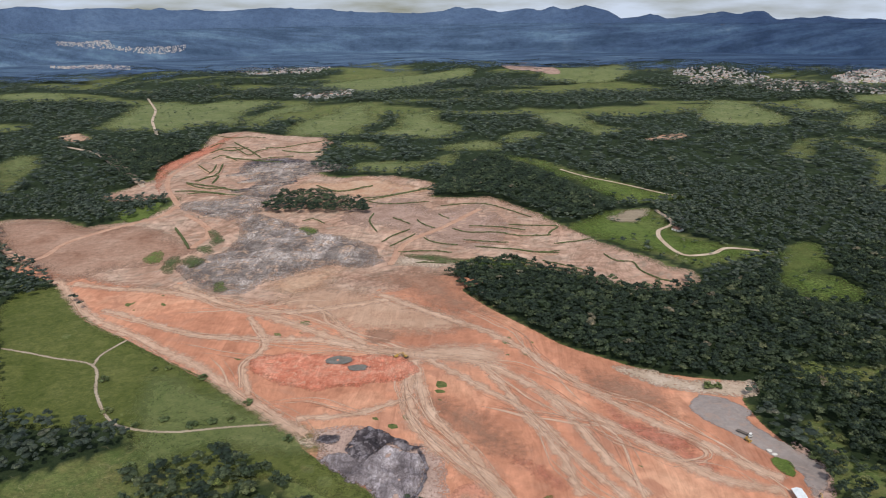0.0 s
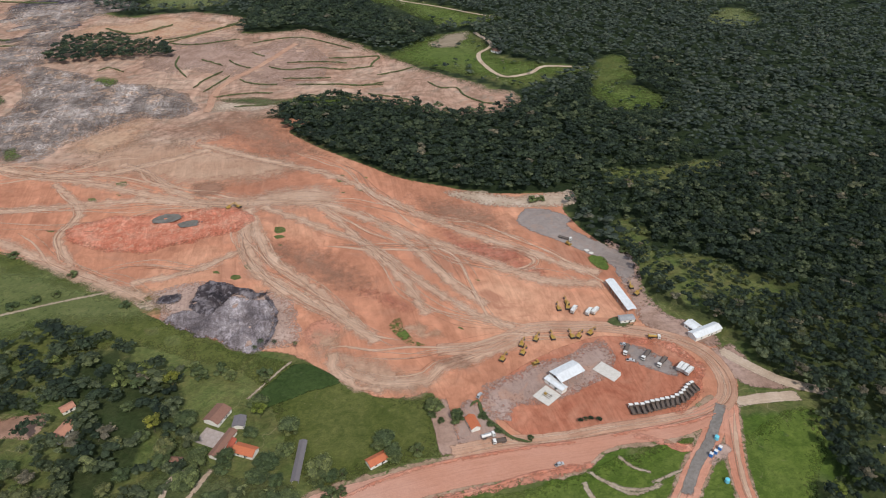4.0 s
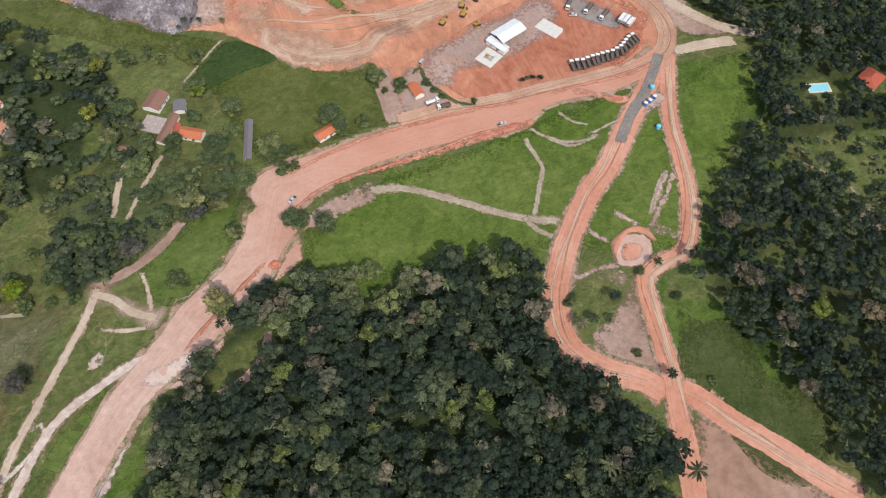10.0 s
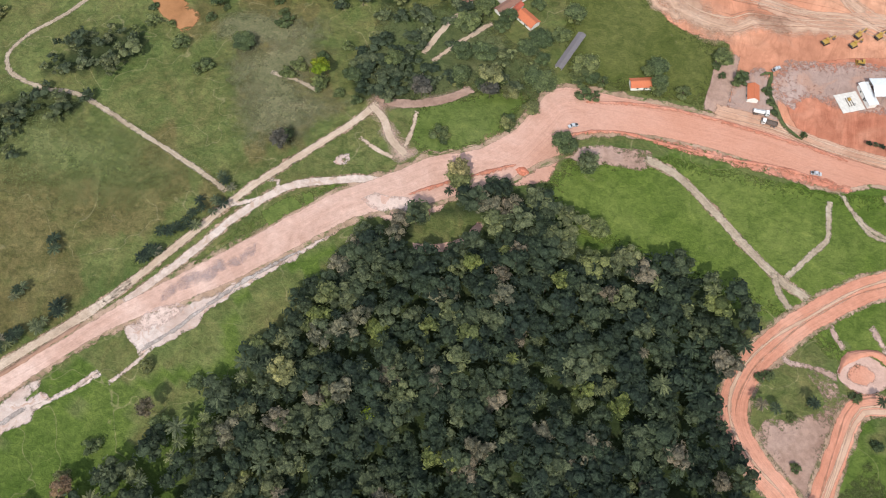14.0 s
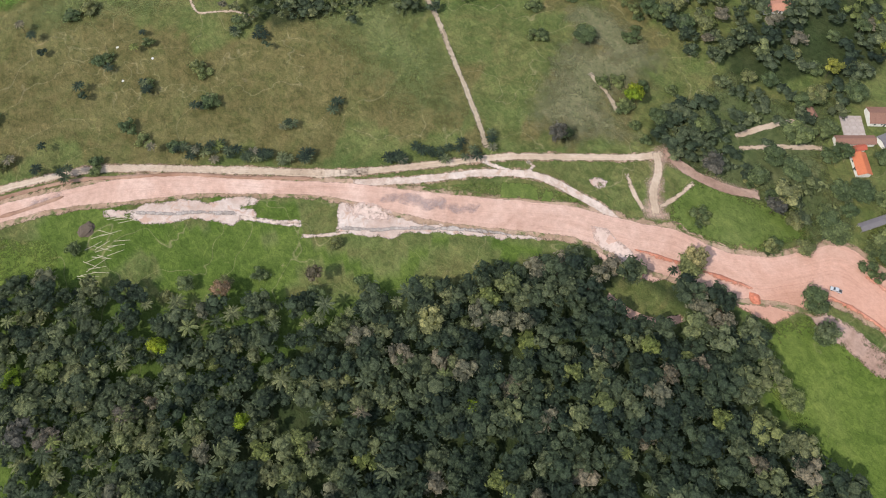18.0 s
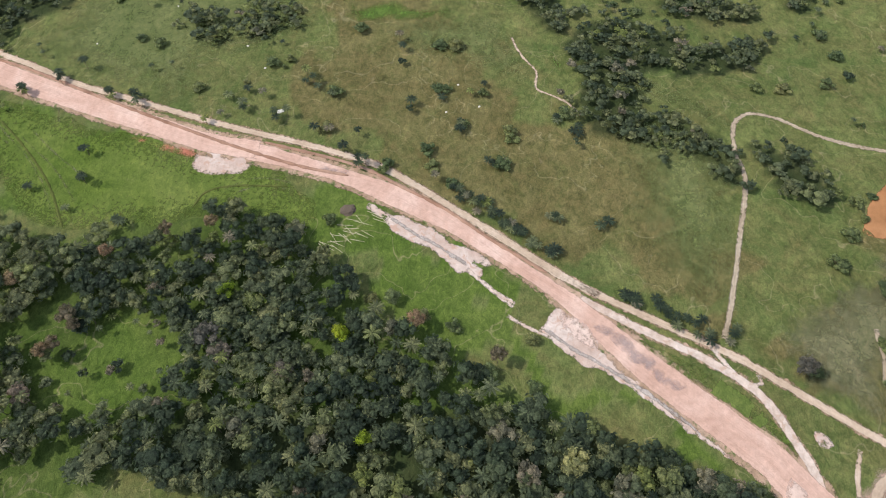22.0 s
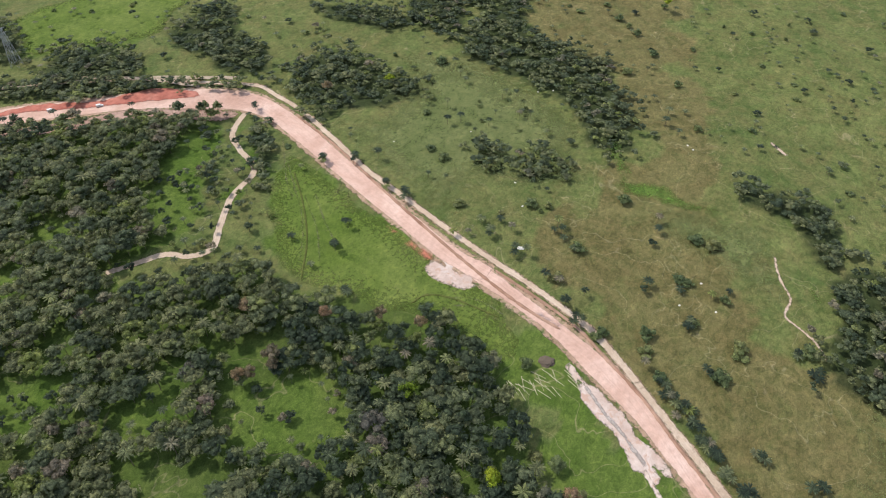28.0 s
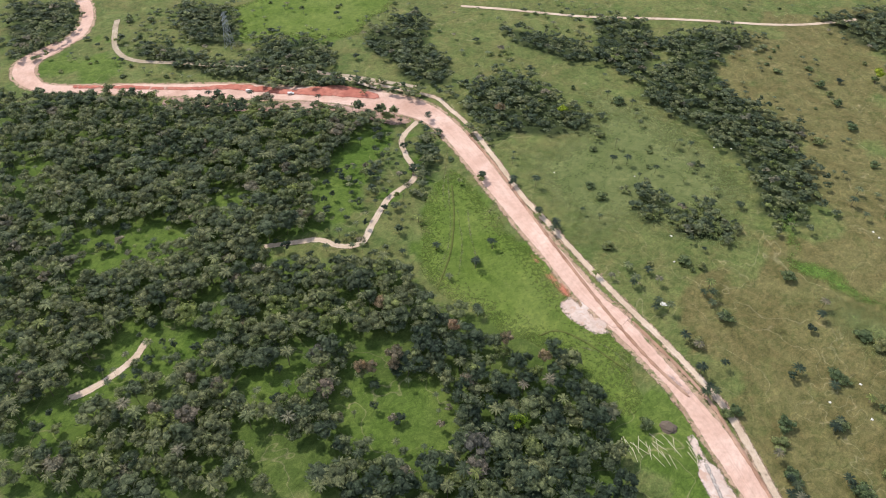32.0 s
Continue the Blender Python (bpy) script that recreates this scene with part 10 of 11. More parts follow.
house("storage_shed", LONG_SHED[0], 4.5, 0.8, MAT_WHITE_ROOF, "long white-roofed storage shed at the depot", "shed", ribs=18, open_sides=True, over=0.4)
house("depot_office", SHED_ANNEX[0], 2.8, 0.6, MAT_GREY_ROOF, "small grey-roofed office with white walls", "office", windows=2)
house("workshop", WORKSHOP[0], 5.0, 1.2, MAT_WHITE_ROOF, "open white-roofed workshop on the yard", "workshop", ribs=9, open_sides=True)
house("workshop_annex", WORKSHOP_ANNEX[0], 3.2, 0.5, MAT_WHITE_ROOF, "low white-roofed annex of the workshop", "annex", ribs=5, windows=2)
paving("concrete_slab", SLAB_A[0], "pale concrete wash-down slab beside the workshop")
paving("concrete_slab", SLAB_B[0], "pale square concrete pad on the yard")


def wash_frame(row):
    """Steel frame and pump box standing on the wash-down slab."""
    x, y, deg, ln, wd = row
    root = tagged(new("wash_frame"), "dark steel wash frame with a pump box on the slab", "machine")
    root.matrix_basis = at(x, y, deg, 0.43)
    for k in (-1, 0, 1):
        child("rail", slab_mesh("rail", [(0, 0, 0, 5.5, 0.35, 0.3)], MAT_BED, 0.04), root, 0, k * 1.3, 0.15)
    for a in (-2.4, 2.4):
        child("post", slab_mesh("post", [(0, 0, 0, 0.2, 0.2, 1.6)], MAT_STEEL, 0.02), root, a, 1.3, 0.95)
    child("pump_box", slab_mesh("pump_box", [(0, 0, 0, 1.6, 1.2, 1.1)], MAT_YELLOW, 0.08), root, -1.2, 0, 0.85)


wash_frame(SLAB_A[0])
house("tiled_house", TILED_HOUSE[0], 2.9, 1.5, MAT_TILE, "small white house with an orange tiled roof", ribs=10, windows=2)
for row in DEPOT_HOUSE:
    house("depot_house", (row[0], row[1], row[2], row[3], max(row[4], 8.0)), 3.2, 1.3, MAT_WHITE_ROOF, "white-roofed depot house by the wood", ribs=9)
house("farm_house", FARM_HOUSE[0], 3.0, 1.8, MAT_OLD_TILE, "old farmhouse with a brown tiled roof", ribs=12)
house("farmhouse", FAR_HOUSE[0], 2.8, 1.4, MAT_FADED_TILE, "low farmhouse with a faded salmon tiled roof among trees", "house", windows=3)
house("cottage", FAR_COTTAGE[0], 2.6, 1.0, MAT_FADED_TILE, "small cottage with a faded tiled roof among trees", "cottage", windows=2)
house("farm_wing", FARM_WING[0], 2.6, 0.9, MAT_SLATE, "farm outbuilding with a grey roof", "outbuilding", windows=2)
house("farm_wing", FARM_WING[1], 2.6, 1.0, MAT_OLD_TILE, "farm outbuilding with a brown tiled roof", "outbuilding", windows=2)
house("farm_wing", FARM_WING[2], 2.5, 0.8, MAT_RED_TILE, "small farm outbuilding with a red tiled roof", "outbuilding", windows=1)
house("farm_hut", BROWN_HUT[0], 2.4, 0.9, MAT_OLD_TILE, "small hut with an old brown tiled roof", "hut", windows=1)
paving("farm_yard", FARM_SLAB[0], "dull pinkish concrete yard beside the farmhouse", 0.1, mat=MAT_OLD_CONCRETE)
house("red_cottage", RED_COTTAGE[0], 2.8, 1.6, MAT_TILE, "white cottage with a bright orange tiled roof", ribs=11, windows=2)
house("low_shed", LOW_SHED[0], 2.4, 0.7, MAT_SLATE, "long low shed with a grey sheet roof", "shed", ribs=16, open_sides=True)
house("roadside_house", ROAD_HOUSE[0], 2.7, 1.3, MAT_TILE, "small roadside house with an orange tiled roof", ribs=9, windows=2)
house("villa", (POOL_HOUSE[0][0], POOL_HOUSE[0][1], POOL_HOUSE[0][2], 15.0, 12.0), 3.2, 2.6, MAT_RED_TILE, "villa with a red hipped roof in the wood", hip=5.0, windows=3)
for row in RANCH_HOUSE:
    house("ranch_house", (row[0], row[1], row[2], row[3] + 6, row[4] + 2), 3.2, 2.2, MAT_RED_TILE, "ranch house with a red tiled roof", hip=3.0)
house("white_house", WHITE_HOUSE[0], 3.4, 1.6, MAT_WHITE_ROOF, "white-roofed house far in the wood")
for row in FARM_HUT:
    house("farm_hut", row, 3.0, 1.6, MAT_OLD_TILE, "small farm hut between the pastures", windows=2)


def pool(row):
    x, y, deg, ln, wd = row
    root = tagged(new("swimming_pool"), "light blue swimming pool with a pale rim", "pool")
    root.matrix_basis = at(x, y, deg)
    wd = max(wd, 5)
    child("rim", slab_mesh("rim", [(0, -wd / 2 - 0.5, 0.3, ln + 2, 1, 0.3), (0, wd / 2 + 0.5, 0.3, ln + 2, 1, 0.3), (-ln / 2 - 0.5, 0, 0.3, 1, wd, 0.3), (ln / 2 + 0.5, 0, 0.3, 1, wd, 0.3)], MAT_CONCRETE, 0.03), root)
    child("water", slab_mesh("water", [(0, 0, 0.2, ln, wd, 0.3)], MAT_WATER), root)


pool(SWIM_POOL[0])


def wheel_set(root, xs, track, radius, wide):
    """Wheels on both sides: tyre with its rim."""
    tyre, rim = drum_mesh("tyre", radius, wide, MAT_TYRE, "y", 14, bevel=0.04), drum_mesh("rim", radius * 0.55, wide + 0.03, MAT_STEEL, "y", 10)
    for x in xs:
        for s in (-1, 1):
            w = child("wheel", tyre, root, x, s * track / 2, radius)
            child("rim", rim, w)


def cab_parts(root, front, wide, high, mat):
    """A lorry's cab: shell, windscreen, side windows, bumper, mirrors, lamps."""
    x0, x1 = front - 1.9, front
    cab = child("cab", shape_mesh("cab", [(x0, 0.7), (x1, 0.7), (x1 + 0.05, 1.5), (x1 - 0.18, high - 0.15), (x1 - 0.45, high), (x0, high)], wide, mat, 0.06), root)
    child("windscreen", slab_mesh("windscreen", [(0, 0, 0, 0.05, wide - 0.3, 0.85)], MAT_GLASS), cab, x1 - 0.03, 0, high - 0.75, 0, -9, 0)
    for s in (-1, 1):
        child("side_window", slab_mesh("side_window", [(0, 0, 0, 0.9, 0.04, 0.65)], MAT_GLASS), cab, x1 - 0.85, s * (wide / 2 + 0.01), high - 0.7)
        child("mirror", slab_mesh("mirror", [(0, 0, 0, 0.1, 0.2, 0.5)], MAT_DARK, 0.02), cab, x1 - 0.1, s * (wide / 2 + 0.16), high - 0.8)
        child("headlight", slab_mesh("headlight", [(0, 0, 0, 0.06, 0.4, 0.2)], MAT_LAMP), cab, x1 + 0.05, s * (wide / 2 - 0.35), 0.95)
    child("bumper", slab_mesh("bumper", [(0, 0, 0, 0.25, wide, 0.35)], MAT_DARK, 0.04), root, front + 0.02, 0, 0.55)


def dump_truck(label, group):
    root = tagged(new("dump_truck"), label, "truck", group)
    child("chassis", slab_mesh("chassis", [(0, -0.42, 0.85, 7.6, 0.16, 0.26), (0, 0.42, 0.85, 7.6, 0.16, 0.26), (-3, 0, 0.85, 0.2, 0.84, 0.2), (0, 0, 0.85, 0.2, 0.84, 0.2)], MAT_DARK), root)
    cab_parts(root, 3.9, 2.4, 2.85, MAT_CAB)
    bed = child("tipper_body", shape_mesh("tipper_body", [(-3.9, 1.15), (1.6, 1.15), (1.75, 1.3), (1.75, 2.7), (1.6, 2.7), (1.5, 1.45), (-3.8, 1.35), (-3.95, 1.3)], 2.35, MAT_BED, 0.0), root)
    for s in (-1, 1):
        child("side_board", slab_mesh("side_board", [(-1.1, 0, 1.85, 5.5, 0.1, 1.2)] + [(-3.6 + 0.9 * k, s * 0.08, 1.85, 0.12, 0.1, 1.25) for k in range(7)], MAT_BED, 0.02), bed, 0, s * 1.2, 0)
    child("tailgate", slab_mesh("tailgate", [(0, 0, 0, 0.1, 2.35, 1.15)], MAT_BED, 0.02), bed, -3.85, 0, 1.85)
    child("mudguard", slab_mesh("mudguard", [(0, -1.0, 0, 2.4, 0.4, 0.06), (0, 1.0, 0, 2.4, 0.4, 0.06)], MAT_DARK), root, -2.3, 0, 1.12)
    wheel_set(root, (2.9, -1.6, -2.9), 2.05, 0.52, 0.36)
    return root


def box_truck(label, group):
    root = tagged(new("box_truck"), label, "truck", group)
    child("chassis", slab_mesh("chassis", [(0, -0.42, 0.85, 8.0, 0.16, 0.26), (0, 0.42, 0.85, 8.0, 0.16, 0.26)], MAT_DARK), root)
    cab_parts(root, 4.1, 2.4, 2.8, MAT_CAB)
    body = child("cargo_body", slab_mesh("cargo_body", [(-1.15, 0, 2.3, 6.0, 2.5, 2.3)], MAT_CAB, 0.05), root)
    child("roof_rail", slab_mesh("roof_rail", [(-1.15, -1.2, 3.47, 6.0, 0.08, 0.08), (-1.15, 1.2, 3.47, 6.0, 0.08, 0.08)] + [(-3.9 + k * 1.1, 0, 3.46, 0.06, 2.4, 0.05) for k in range(6)], MAT_STEEL), body)
    child("rear_door", slab_mesh("rear_door", [(-4.17, -0.6, 2.25, 0.05, 1.1, 2.0), (-4.17, 0.6, 2.25, 0.05, 1.1, 2.0)], MAT_STEEL), body)
    wheel_set(root, (3.0, -2.6), 2.05, 0.5, 0.34)
    return root


def flatbed(label, group):
    root = tagged(new("flatbed_truck"), label, "truck", group)
    child("chassis", slab_mesh("chassis", [(-0.6, -0.42, 0.85, 10.5, 0.16, 0.26), (-0.6, 0.42, 0.85, 10.5, 0.16, 0.26)], MAT_DARK), root)
    cab_parts(root, 5.2, 2.45, 2.9, MAT_CAB)
    bed = child("load_bed", slab_mesh("load_bed", [(-1.5, 0, 1.22, 9.2, 2.45, 0.16)], MAT_BED, 0.03), root)
    child("headboard", slab_mesh("headboard", [(3.05, 0, 1.9, 0.1, 2.45, 1.3)], MAT_BED, 0.02), bed)
    for s in (-1, 1):
        child("side_rail", slab_mesh("side_rail", [(-1.5, s * 1.2, 1.42, 9.2, 0.06, 0.24)], MAT_DARK), bed)
    wheel_set(root, (4.2, -3.2, -4.4, -5.5), 2.05, 0.5, 0.34)
    return root


def tanker(label, group, mat):
    root = tagged(new("tank_truck"), label, "truck", group)
    child("chassis", slab_mesh("chassis", [(0, -0.42, 0.85, 8.0, 0.16, 0.26), (0, 0.42, 0.85, 8.0, 0.16, 0.26)], MAT_DARK), root)
    cab_parts(root, 4.1, 2.4, 2.8, MAT_CAB)
    tank = child("tank", drum_mesh("tank", 1.05, 5.6, mat, "x", 20, bevel=0.12), root, -1.2, 0, 2.15)
    for k in range(2):
        child("hatch", drum_mesh("hatch", 0.3, 0.16, MAT_STEEL, "z", 12), tank, -1.2 + 2.4 * k, 0, 1.08)
    child("walkway", slab_mesh("walkway", [(0, 0, 0, 4.6, 0.5, 0.05)], MAT_STEEL), tank, 0, 0, 1.07)
    wheel_set(root, (3.0, -1.8, -3.0), 2.05, 0.5, 0.34)
    return root


def excavator(label, group):
    root = tagged(new("excavator"), label, "excavator", group)
    for s in (-1, 1):
        child("track", shape_mesh("track", [(-1.9, 0.1), (1.9, 0.1), (2.1, 0.45), (1.9, 0.85), (-1.9, 0.85), (-2.1, 0.45)], 0.6, MAT_TYRE, 0.05), root, 0, s * 1.15, 0)
    body = child("house", shape_mesh("house", [(-2.4, 1.05), (1.3, 1.05), (1.3, 1.9), (0.2, 2.15), (-2.2, 2.15), (-2.5, 1.8)], 2.5, MAT_YELLOW, 0.06), root)
    child("counterweight", slab_mesh("counterweight", [(-2.5, 0, 1.6, 0.5, 2.5, 1.0)], MAT_DARK, 0.1), body)
    cab = child("cab", shape_mesh("cab", [(0.2, 1.9), (1.6, 1.9), (1.75, 2.4), (1.45, 3.0), (0.2, 3.0)], 1.0, MAT_YELLOW, 0.05), body, 0, 0.75, 0)
    child("cab_window", slab_mesh("cab_window", [(1.62, 0, 2.5, 0.05, 0.8, 0.7), (0.9, 0.51, 2.5, 0.9, 0.04, 0.7)], MAT_GLASS), cab)
    boom = child("boom", shape_mesh("boom", [(0.8, 1.5), (1.2, 1.4), (3.4, 3.5), (5.3, 3.0), (5.4, 3.3), (3.4, 4.0), (2.9, 3.9)], 0.45, MAT_YELLOW, 0.03), root)
    child("stick", shape_mesh("stick", [(5.1, 3.3), (5.5, 3.3), (5.9, 1.2), (5.6, 1.1)], 0.35, MAT_YELLOW, 0.02), boom)
    child("bucket", shape_mesh("bucket", [(5.4, 1.3), (6.1, 1.3), (6.2, 0.6), (5.7, 0.15), (5.1, 0.3), (5.2, 0.8)], 1.1, MAT_BED, 0.03), boom)
    child("ram", slab_mesh("ram", [(0, 0, 0, 2.2, 0.14, 0.14)], MAT_STEEL, 0.03), boom, 2.5, 0, 2.2, 0, -48, 0)
    return root


def bulldozer(label, group):
    root = tagged(new("bulldozer"), label, "bulldozer", group)
    for s in (-1, 1):
        child("track", shape_mesh("track", [(-1.7, 0.1), (1.6, 0.1), (1.9, 0.5), (1.5, 0.95), (-1.6, 0.95), (-1.9, 0.5)], 0.55, MAT_TYRE, 0.05), root, 0, s * 1.05, 0)
    child("body", shape_mesh("body", [(-1.8, 0.7), (1.9, 0.7), (1.9, 1.6), (0.3, 1.75), (-1.8, 1.6)], 1.5, MAT_YELLOW, 0.06), root)
    cab = child("cab", shape_mesh("cab", [(-1.2, 1.6), (0.2, 1.6), (0.1, 2.9), (-1.1, 2.9)], 1.5, MAT_YELLOW, 0.05), root)
    child("cab_window", slab_mesh("cab_window", [(0.16, 0, 2.3, 0.06, 1.2, 0.8)], MAT_GLASS), cab)
    child("blade", shape_mesh("blade", [(2.5, 0.1), (2.7, 0.1), (2.55, 0.7), (2.75, 1.35), (2.6, 1.35), (2.4, 0.7)], 3.4, MAT_YELLOW, 0.02), root)
    child("push_arm", slab_mesh("push_arm", [(1.2, -1.45, 0.5, 2.8, 0.16, 0.22), (1.2, 1.45, 0.5, 2.8, 0.16, 0.22)], MAT_YELLOW, 0.03), root)
    return root


def pickup(label, group, mat, van=False):
    root = tagged(new("van" if van else "pickup_truck"), label, "van" if van else "pickup", group)
    high = 2.0 if van else 1.75
    side = [(-2.6, 0.45), (2.5, 0.45), (2.6, 0.8), (2.5, 1.0), (1.4, 1.1), (0.6, high), (-2.5, high), (-2.6, 1.6)] if van else [(-2.6, 0.45), (2.5, 0.45), (2.6, 0.8), (2.45, 1.02), (1.3, 1.1), (0.55, high), (-0.9, high), (-1.1, 1.05), (-2.6, 1.05)]
    body = child("body", shape_mesh("body", side, 1.8, mat, 0.06), root)
    child("windscreen", slab_mesh("windscreen", [(0, 0, 0, 0.04, 1.5, 0.85)], MAT_GLASS), body, 1.0, 0, 1.42, 0, -52, 0)
    for s in (-1, 1):
        child("side_window", slab_mesh("side_window", [(0, 0, 0, 1.3, 0.03, 0.42)], MAT_GLASS), body, -0.2, s * 0.91, 1.42)
        child("headlight", slab_mesh("headlight", [(0, 0, 0, 0.05, 0.35, 0.18)], MAT_LAMP), body, 2.57, s * 0.65, 0.82)
    if not van:
        child("load_bed", slab_mesh("load_bed", [(-1.85, 0, 1.07, 1.35, 1.45, 0.04)], MAT_DARK), body)
    child("bumper", slab_mesh("bumper", [(2.6, 0, 0.55, 0.14, 1.75, 0.25), (-2.62, 0, 0.55, 0.14, 1.75, 0.25)], MAT_DARK, 0.03), root)
    wheel_set(root, (1.65, -1.6), 1.6, 0.37, 0.24)
    return root


def park(thing, rows, up=0.22):
    """Stands the thing on the first place and copies of it on the others."""
    for k, (x, y, deg) in enumerate(rows):
        if k:
            copy_thing(thing, at(x, y, deg, up))
        else:
            thing.matrix_basis = at(x, y, deg, up)


park(dump_truck("white-cabbed dump truck with a dusty grey body", "dump trucks parked in a row"), DUMP_TRUCKS[:15])
park(dump_truck("white dump truck beside the tiled house", "trucks on the lot"), DUMP_TRUCKS[15:])
park(box_truck("white box truck parked on gravel", "white trucks"), WHITE_TRUCKS)
park(flatbed("flatbed truck with a white cab", "flatbed trucks"), FLATBEDS)
park(tanker("white tank truck beside the tiled house", "trucks on the lot", MAT_CAB), TANK_TRUCKS[:1])
park(tanker("yellow water tank truck on the loop road", "works trucks", MAT_YELLOW), TANK_TRUCKS[1:], 0.3)
park(excavator("dusty yellow crawler excavator on bare earth", "parked excavators"), EXCAVATORS)
park(bulldozer("dusty yellow bulldozer on bare earth", "parked bulldozers"), BULLDOZERS)
park(pickup("silver pickup truck on the new road", "cars", MAT_SILVER), CARS, 0.3)
park(pickup("white van on the new road", "vans", MAT_CAB, True), VANS, 0.3)


def blue_tank(x, y):
    root = tagged(new("chemical_toilet"), "blue portable toilet cabin on bare earth", "toilet cabin", "toilet cabins")
    root.matrix_basis = at(x, y, 35, 0.2) @ Matrix.Diagonal((1.7, 1.7, 1.1, 1))
    child("cabin", slab_mesh("cabin", [(0, 0, 1.1, 1.1, 1.1, 2.2)], MAT_BLUE, 0.05), root)
    child("door", slab_mesh("door", [(0.57, 0, 1.05, 0.05, 0.75, 1.9)], MAT_CYAN, 0.01), root)
    child("roof", shape_mesh("roof", [(-0.6, 2.2), (0.6, 2.2), (0.4, 2.42), (-0.4, 2.42)], 1.15, MAT_CAB, 0.03), root)


for p in BLUE_TANKS:
    blue_tank(*p)


def round_tank(x, y, radius, mat, label):
    root = tagged(new("water_tank"), label, "tank", "water tanks")
    root.matrix_basis = at(x, y, 20, 0.2)
    child("shell", drum_mesh("shell", radius, 2.2, mat, "z", 24, 0.92, 0.08), root, 0, 0, 1.1)
    child("lid", drum_mesh("lid", radius * 0.9, 0.35, MAT_CAB if mat is MAT_STEEL else mat, "z", 24, 0.35), root, 0, 0, 2.37)
    for k in range(3):
        child("hoop", drum_mesh("hoop", radius * (1.01 - 0.03 * k), 0.07, MAT_STEEL, "z", 24), root, 0, 0, 0.4 + 0.7 * k)


round_tank(*ROUND_TANKS[0], 1.35, MAT_CYAN, "round light blue plastic water tank")
round_tank(*ROUND_TANKS[1], 1.35, MAT_CYAN, "round light blue plastic water tank")


def pylon(x, y, high=34.0):
    """Lattice power pylon: legs, braces, cross-arms, insulators."""
    root = tagged(new("power_pylon"), "grey lattice power pylon among bushes", "pylon")
    root.matrix_basis = at(x, y, 30)

    def bars(pairs, r):
        bm = bmesh.new()
        for a, b in pairs:
            a, b = Vector(a), Vector(b)
            d = b - a
            bmesh.ops.create_cone(bm, cap_ends=True, segments=4, radius1=r, radius2=r, depth=d.length, matrix=Matrix.Translation((a + b) / 2) @ d.to_track_quat("Z", "Y").to_matrix().to_4x4())
        me = bpy.data.meshes.new("bars")
        bm.to_mesh(me)
        bm.free()
        me.materials.append(MAT_STEEL)
        return me

    def corner(i, k):
        w = 3.6 * (1 - k) + 0.7 * k
        return (w * (1 if i in (0, 3) else -1), w * (1 if i < 2 else -1), high * k)

    steps = [0, 0.2, 0.38, 0.54, 0.68, 0.8, 0.9, 1.0]
    for i in range(4):
        child("leg", bars([(corner(i, 0), corner(i, 1))], 0.16), root)
        for a, b in zip(steps, steps[1:]):
            child("brace", bars([(corner(i, a), corner((i + 1) % 4, b))], 0.09), root)
            child("brace", bars([(corner((i + 1) % 4, a), corner(i, b))], 0.09), root)
    for k in (0.7, 0.82, 0.94):
        arm = child("cross_arm", bars([((-5.5, 0, high * k), (5.5, 0, high * k)), ((-5.5, 0, high * k), (0, 0, high * (k + 0.045))), ((5.5, 0, high * k), (0, 0, high * (k + 0.045)))], 0.11), root)
        for s in (-1, 1):
            child("insulator", drum_mesh("insulator", 0.14, 1.6, MAT_DARK, "z", 8), arm, s * 5.3, 0, high * k - 0.8)


pylon(*PYLON_AT[0])


def lump(name, x, y, wide, high, mat, label, category, group="", seed=0):
    """A rock or heap with an uneven surface."""
    bm = bmesh.new()
    bmesh.ops.create_icosphere(bm, subdivisions=3, radius=1)
    for v in bm.verts:
        k = 1 + 0.3 * noise.fractal(v.co * 1.4 + Vector((seed * 3.7, 0, 0)), 0.9, 2.0, 4)
        v.co = Vector((v.co.x * wide * k, v.co.y * wide * 0.8 * k, max(v.co.z, -0.2) * high * k))
    me = bpy.data.meshes.new(name)
    bm.to_mesh(me)
    bm.free()
    me.materials.append(mat)
    set_cover(me, np.full(len(me.vertices), 5.0))
    ob = new(name, me)
    ob.matrix_basis = at(x, y, seed * 57)
    return tagged(ob, label, category, group)


for k, (x, y) in enumerate(FIELD_ROCKS):
    lump("boulder", x, y, 1.8, 0.8, MAT_CONCRETE, "pale bare boulder beside the bright field", "rock", "boulders by the field", 20 + k)
for k, (x, y) in enumerate(RUBBLE_HEAP):
    lump("rubble_heap", x, y, 2.2, 0.7, MAT_CONCRETE, "tipped heap of white rubble", "heap", "white rubble heaps", 40 + k)
for k, (x, y) in enumerate(BOULDERS):
    lump("boulder", x, y, 1.6 if k in (0, 8) else 0.8, 0.8 if k in (0, 8) else 0.4, MAT_CONCRETE, "pale bare boulder in the pasture", "rock", "pasture boulders", k)
lump("earth_heap", *RED_HEAP[0], 3.2, 1.4, MAT_RED, "heap of raw red earth beside the road", "heap", seed=3)
lump("brush_heap", *BRUSH_PILE[0], 4.5, 1.6, MAT_BARK, "pile of dry brown brushwood", "brushwood", seed=5)
rs = np.random.RandomState(31)
for x, y in LOGS_AT:
    for k in range(4):
        px, py = x + rs.normal() * 3, y + rs.normal() * 3
        ln = rs.uniform(6, 11)
        ob = new("felled_trunk", drum_mesh("felled_trunk", 0.17, ln, MAT_LOG, "x", 8, 0.55))
        ob.matrix_basis = at(px, py, 70 + rs.normal() * 16, 0.2)
        tagged(ob, "thin pale felled trunk lying in the grass", "log", "felled trunks")


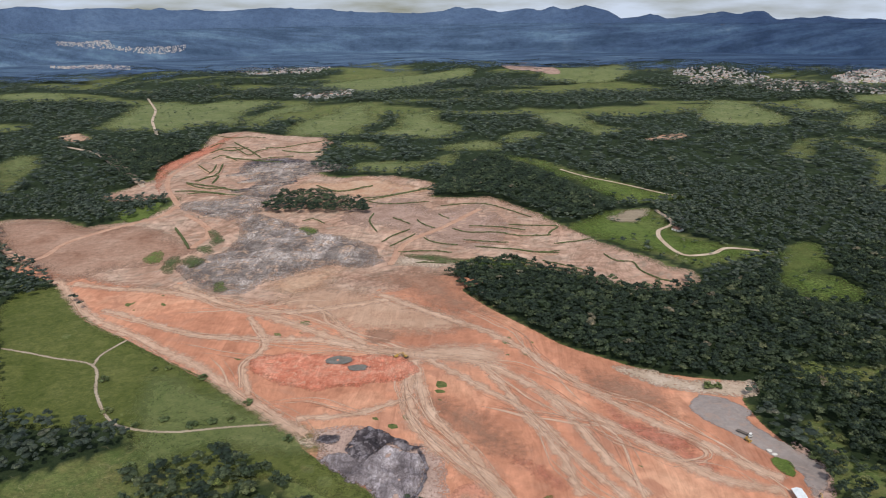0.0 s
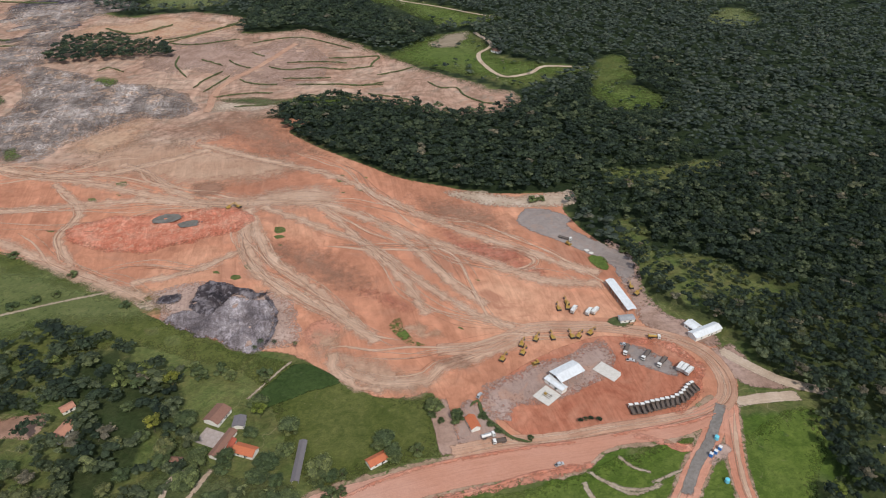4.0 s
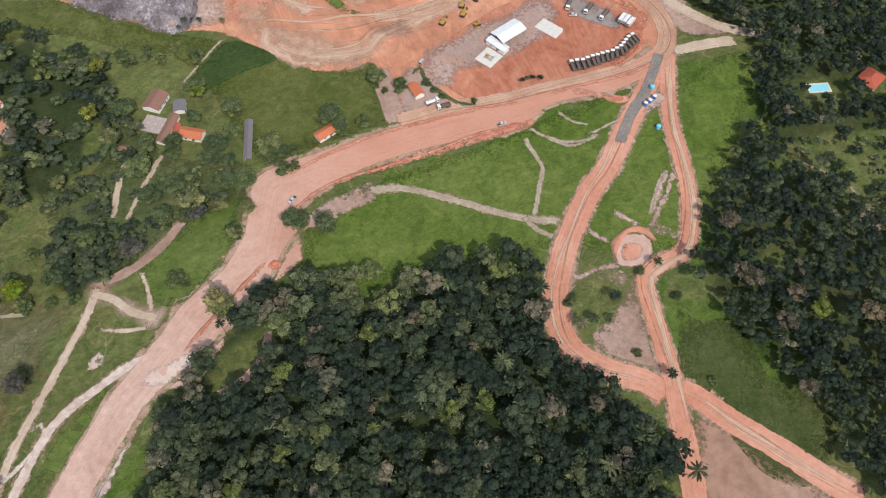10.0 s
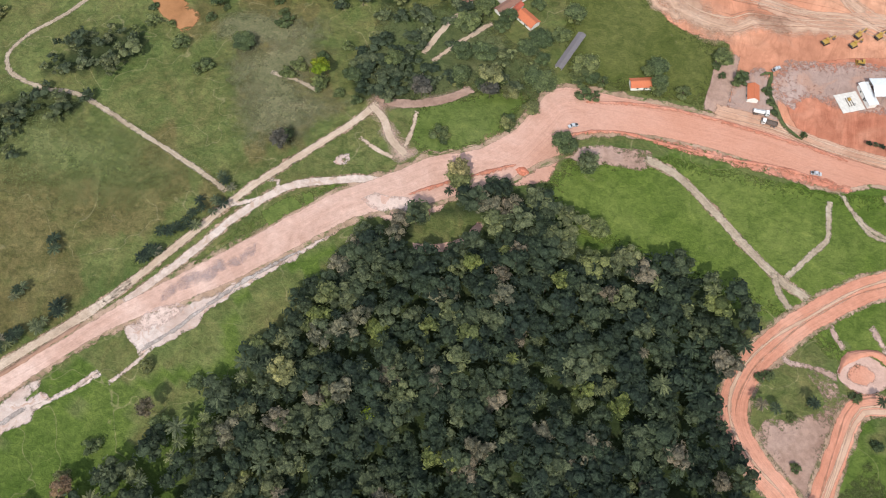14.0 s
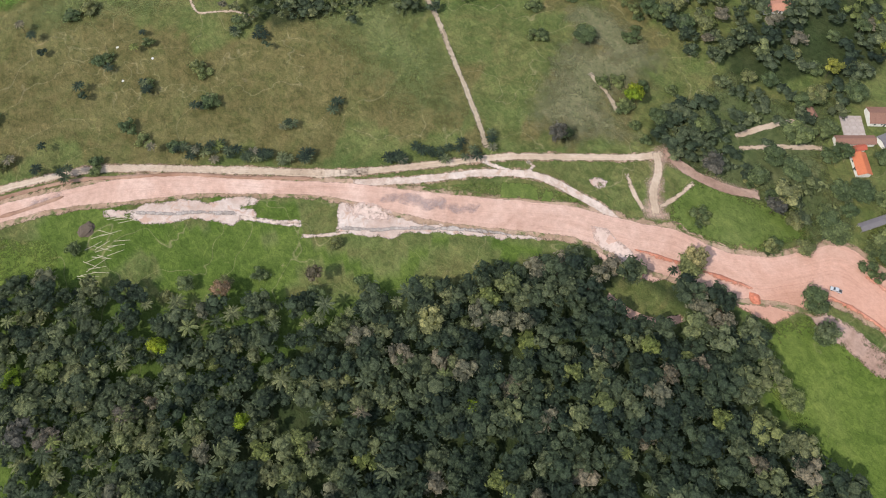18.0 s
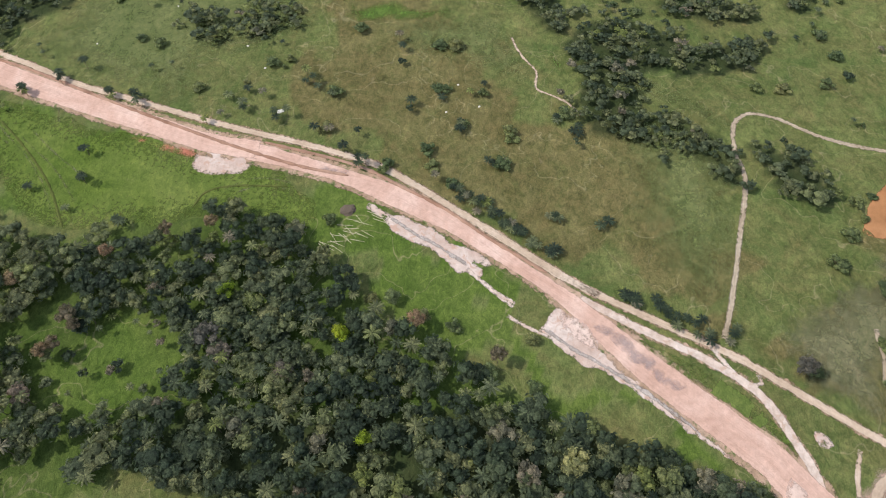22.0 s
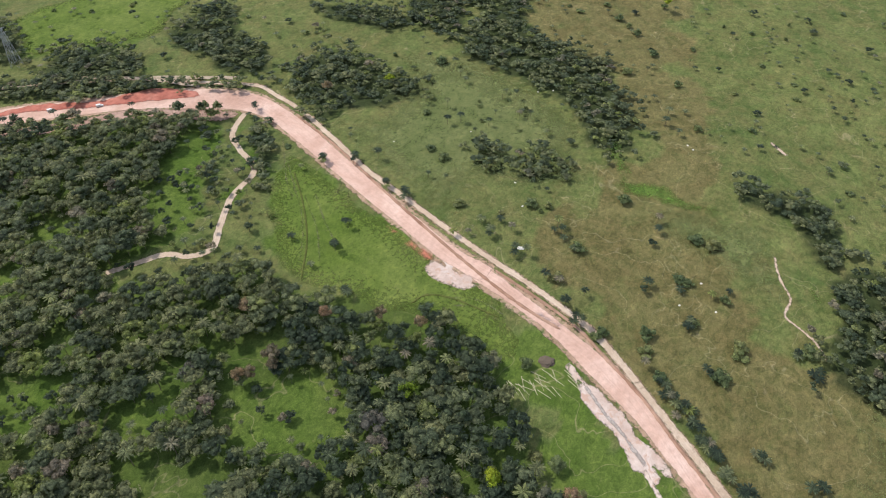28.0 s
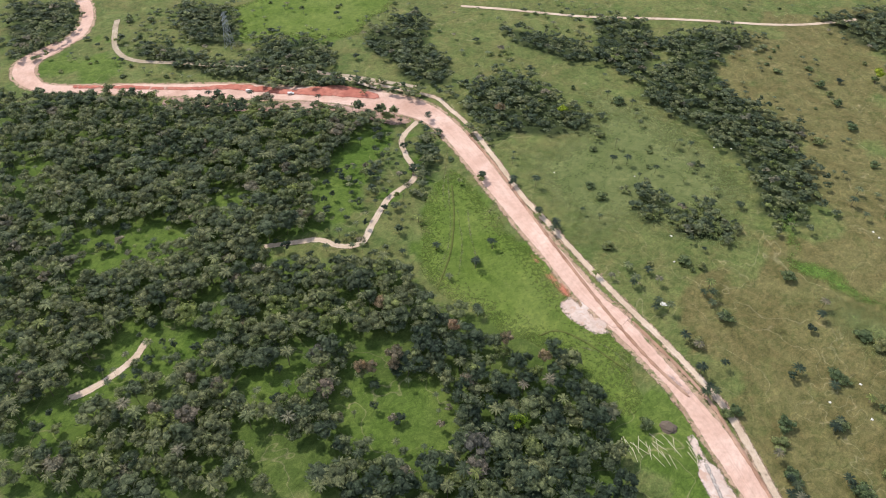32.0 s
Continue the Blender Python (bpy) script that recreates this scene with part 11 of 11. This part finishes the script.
def town(name, outline, count, seed, label, lift=None, size=1.0):
    """Small houses with pitched roofs in a far town, one mesh."""
    rs = np.random.RandomState(seed)
    p = np.array(outline, float)
    lo, hi = p.min(0), p.max(0)
    q = rs.uniform(lo, hi, (count * 6, 2))
    q = q[inside(outline, q[:, 0], q[:, 1])][:count]
    vs, fs, mi, n = [], [], [], 0
    for x, y in q:
        z = float(land(x, y)) if lift is None else lift(x, y)
        a, L, W, h, r = rs.uniform(0, 3.14), rs.uniform(4, 8), rs.uniform(3.5, 6), rs.uniform(4, 9), rs.uniform(1, 2.2)
        c, s = math.cos(a), math.sin(a)
        L, W, h, r = L * size, W * size, h * size, r * size
        pts = [(-L, -W, -6), (L, -W, -6), (L, W, -6), (-L, W, -6), (-L, -W, h), (L, -W, h), (L, W, h), (-L, W, h), (-L, 0, h + r), (L, 0, h + r)]
        vs += [(x + u * c - v * s, y + u * s + v * c, z + w) for u, v, w in pts]
        fs += [tuple(n + i for i in f) for f in ((0, 1, 5, 4), (1, 2, 6, 5), (2, 3, 7, 6), (3, 0, 4, 7), (4, 5, 9, 8), (6, 7, 8, 9), (5, 6, 9), (7, 4, 8))]
        roof = rs.choice([2, 3, 1, 2])
        mi += [rs.choice([0, 0, 1])] * 4 + [roof] * 2 + [0] * 2
        n += 10
    me = mesh_of(name, vs, fs, (MAT_TOWN_WALL, MAT_CONCRETE, MAT_TOWN_TILE, MAT_GREY_ROOF))
    me.polygons.foreach_set("material_index", np.array(mi, np.int32))
    return tagged(new(name, me), label, "town", kind="stuff")


def on_range(x, y):
    return max(rise(math.hypot(x, y)), float(land(x, y)))


town("far_town", TOWN_A, 900, 1, "pale houses and red roofs of a far town", size=0.62)
town("far_town", TOWN_B, 380, 2, "pale houses of a far suburb", size=0.62)
town("far_town", TOWN_C, 420, 3, "pale houses of a town below the range", on_range, 0.42)
town("far_town", TOWN_D, 320, 4, "white sheds and houses of a far district", on_range, 0.5)
town("far_town", TOWN_E, 360, 5, "pale houses of a far village", size=0.6)
town("far_town", TOWN_F, 60, 6, "scattered far houses among trees")
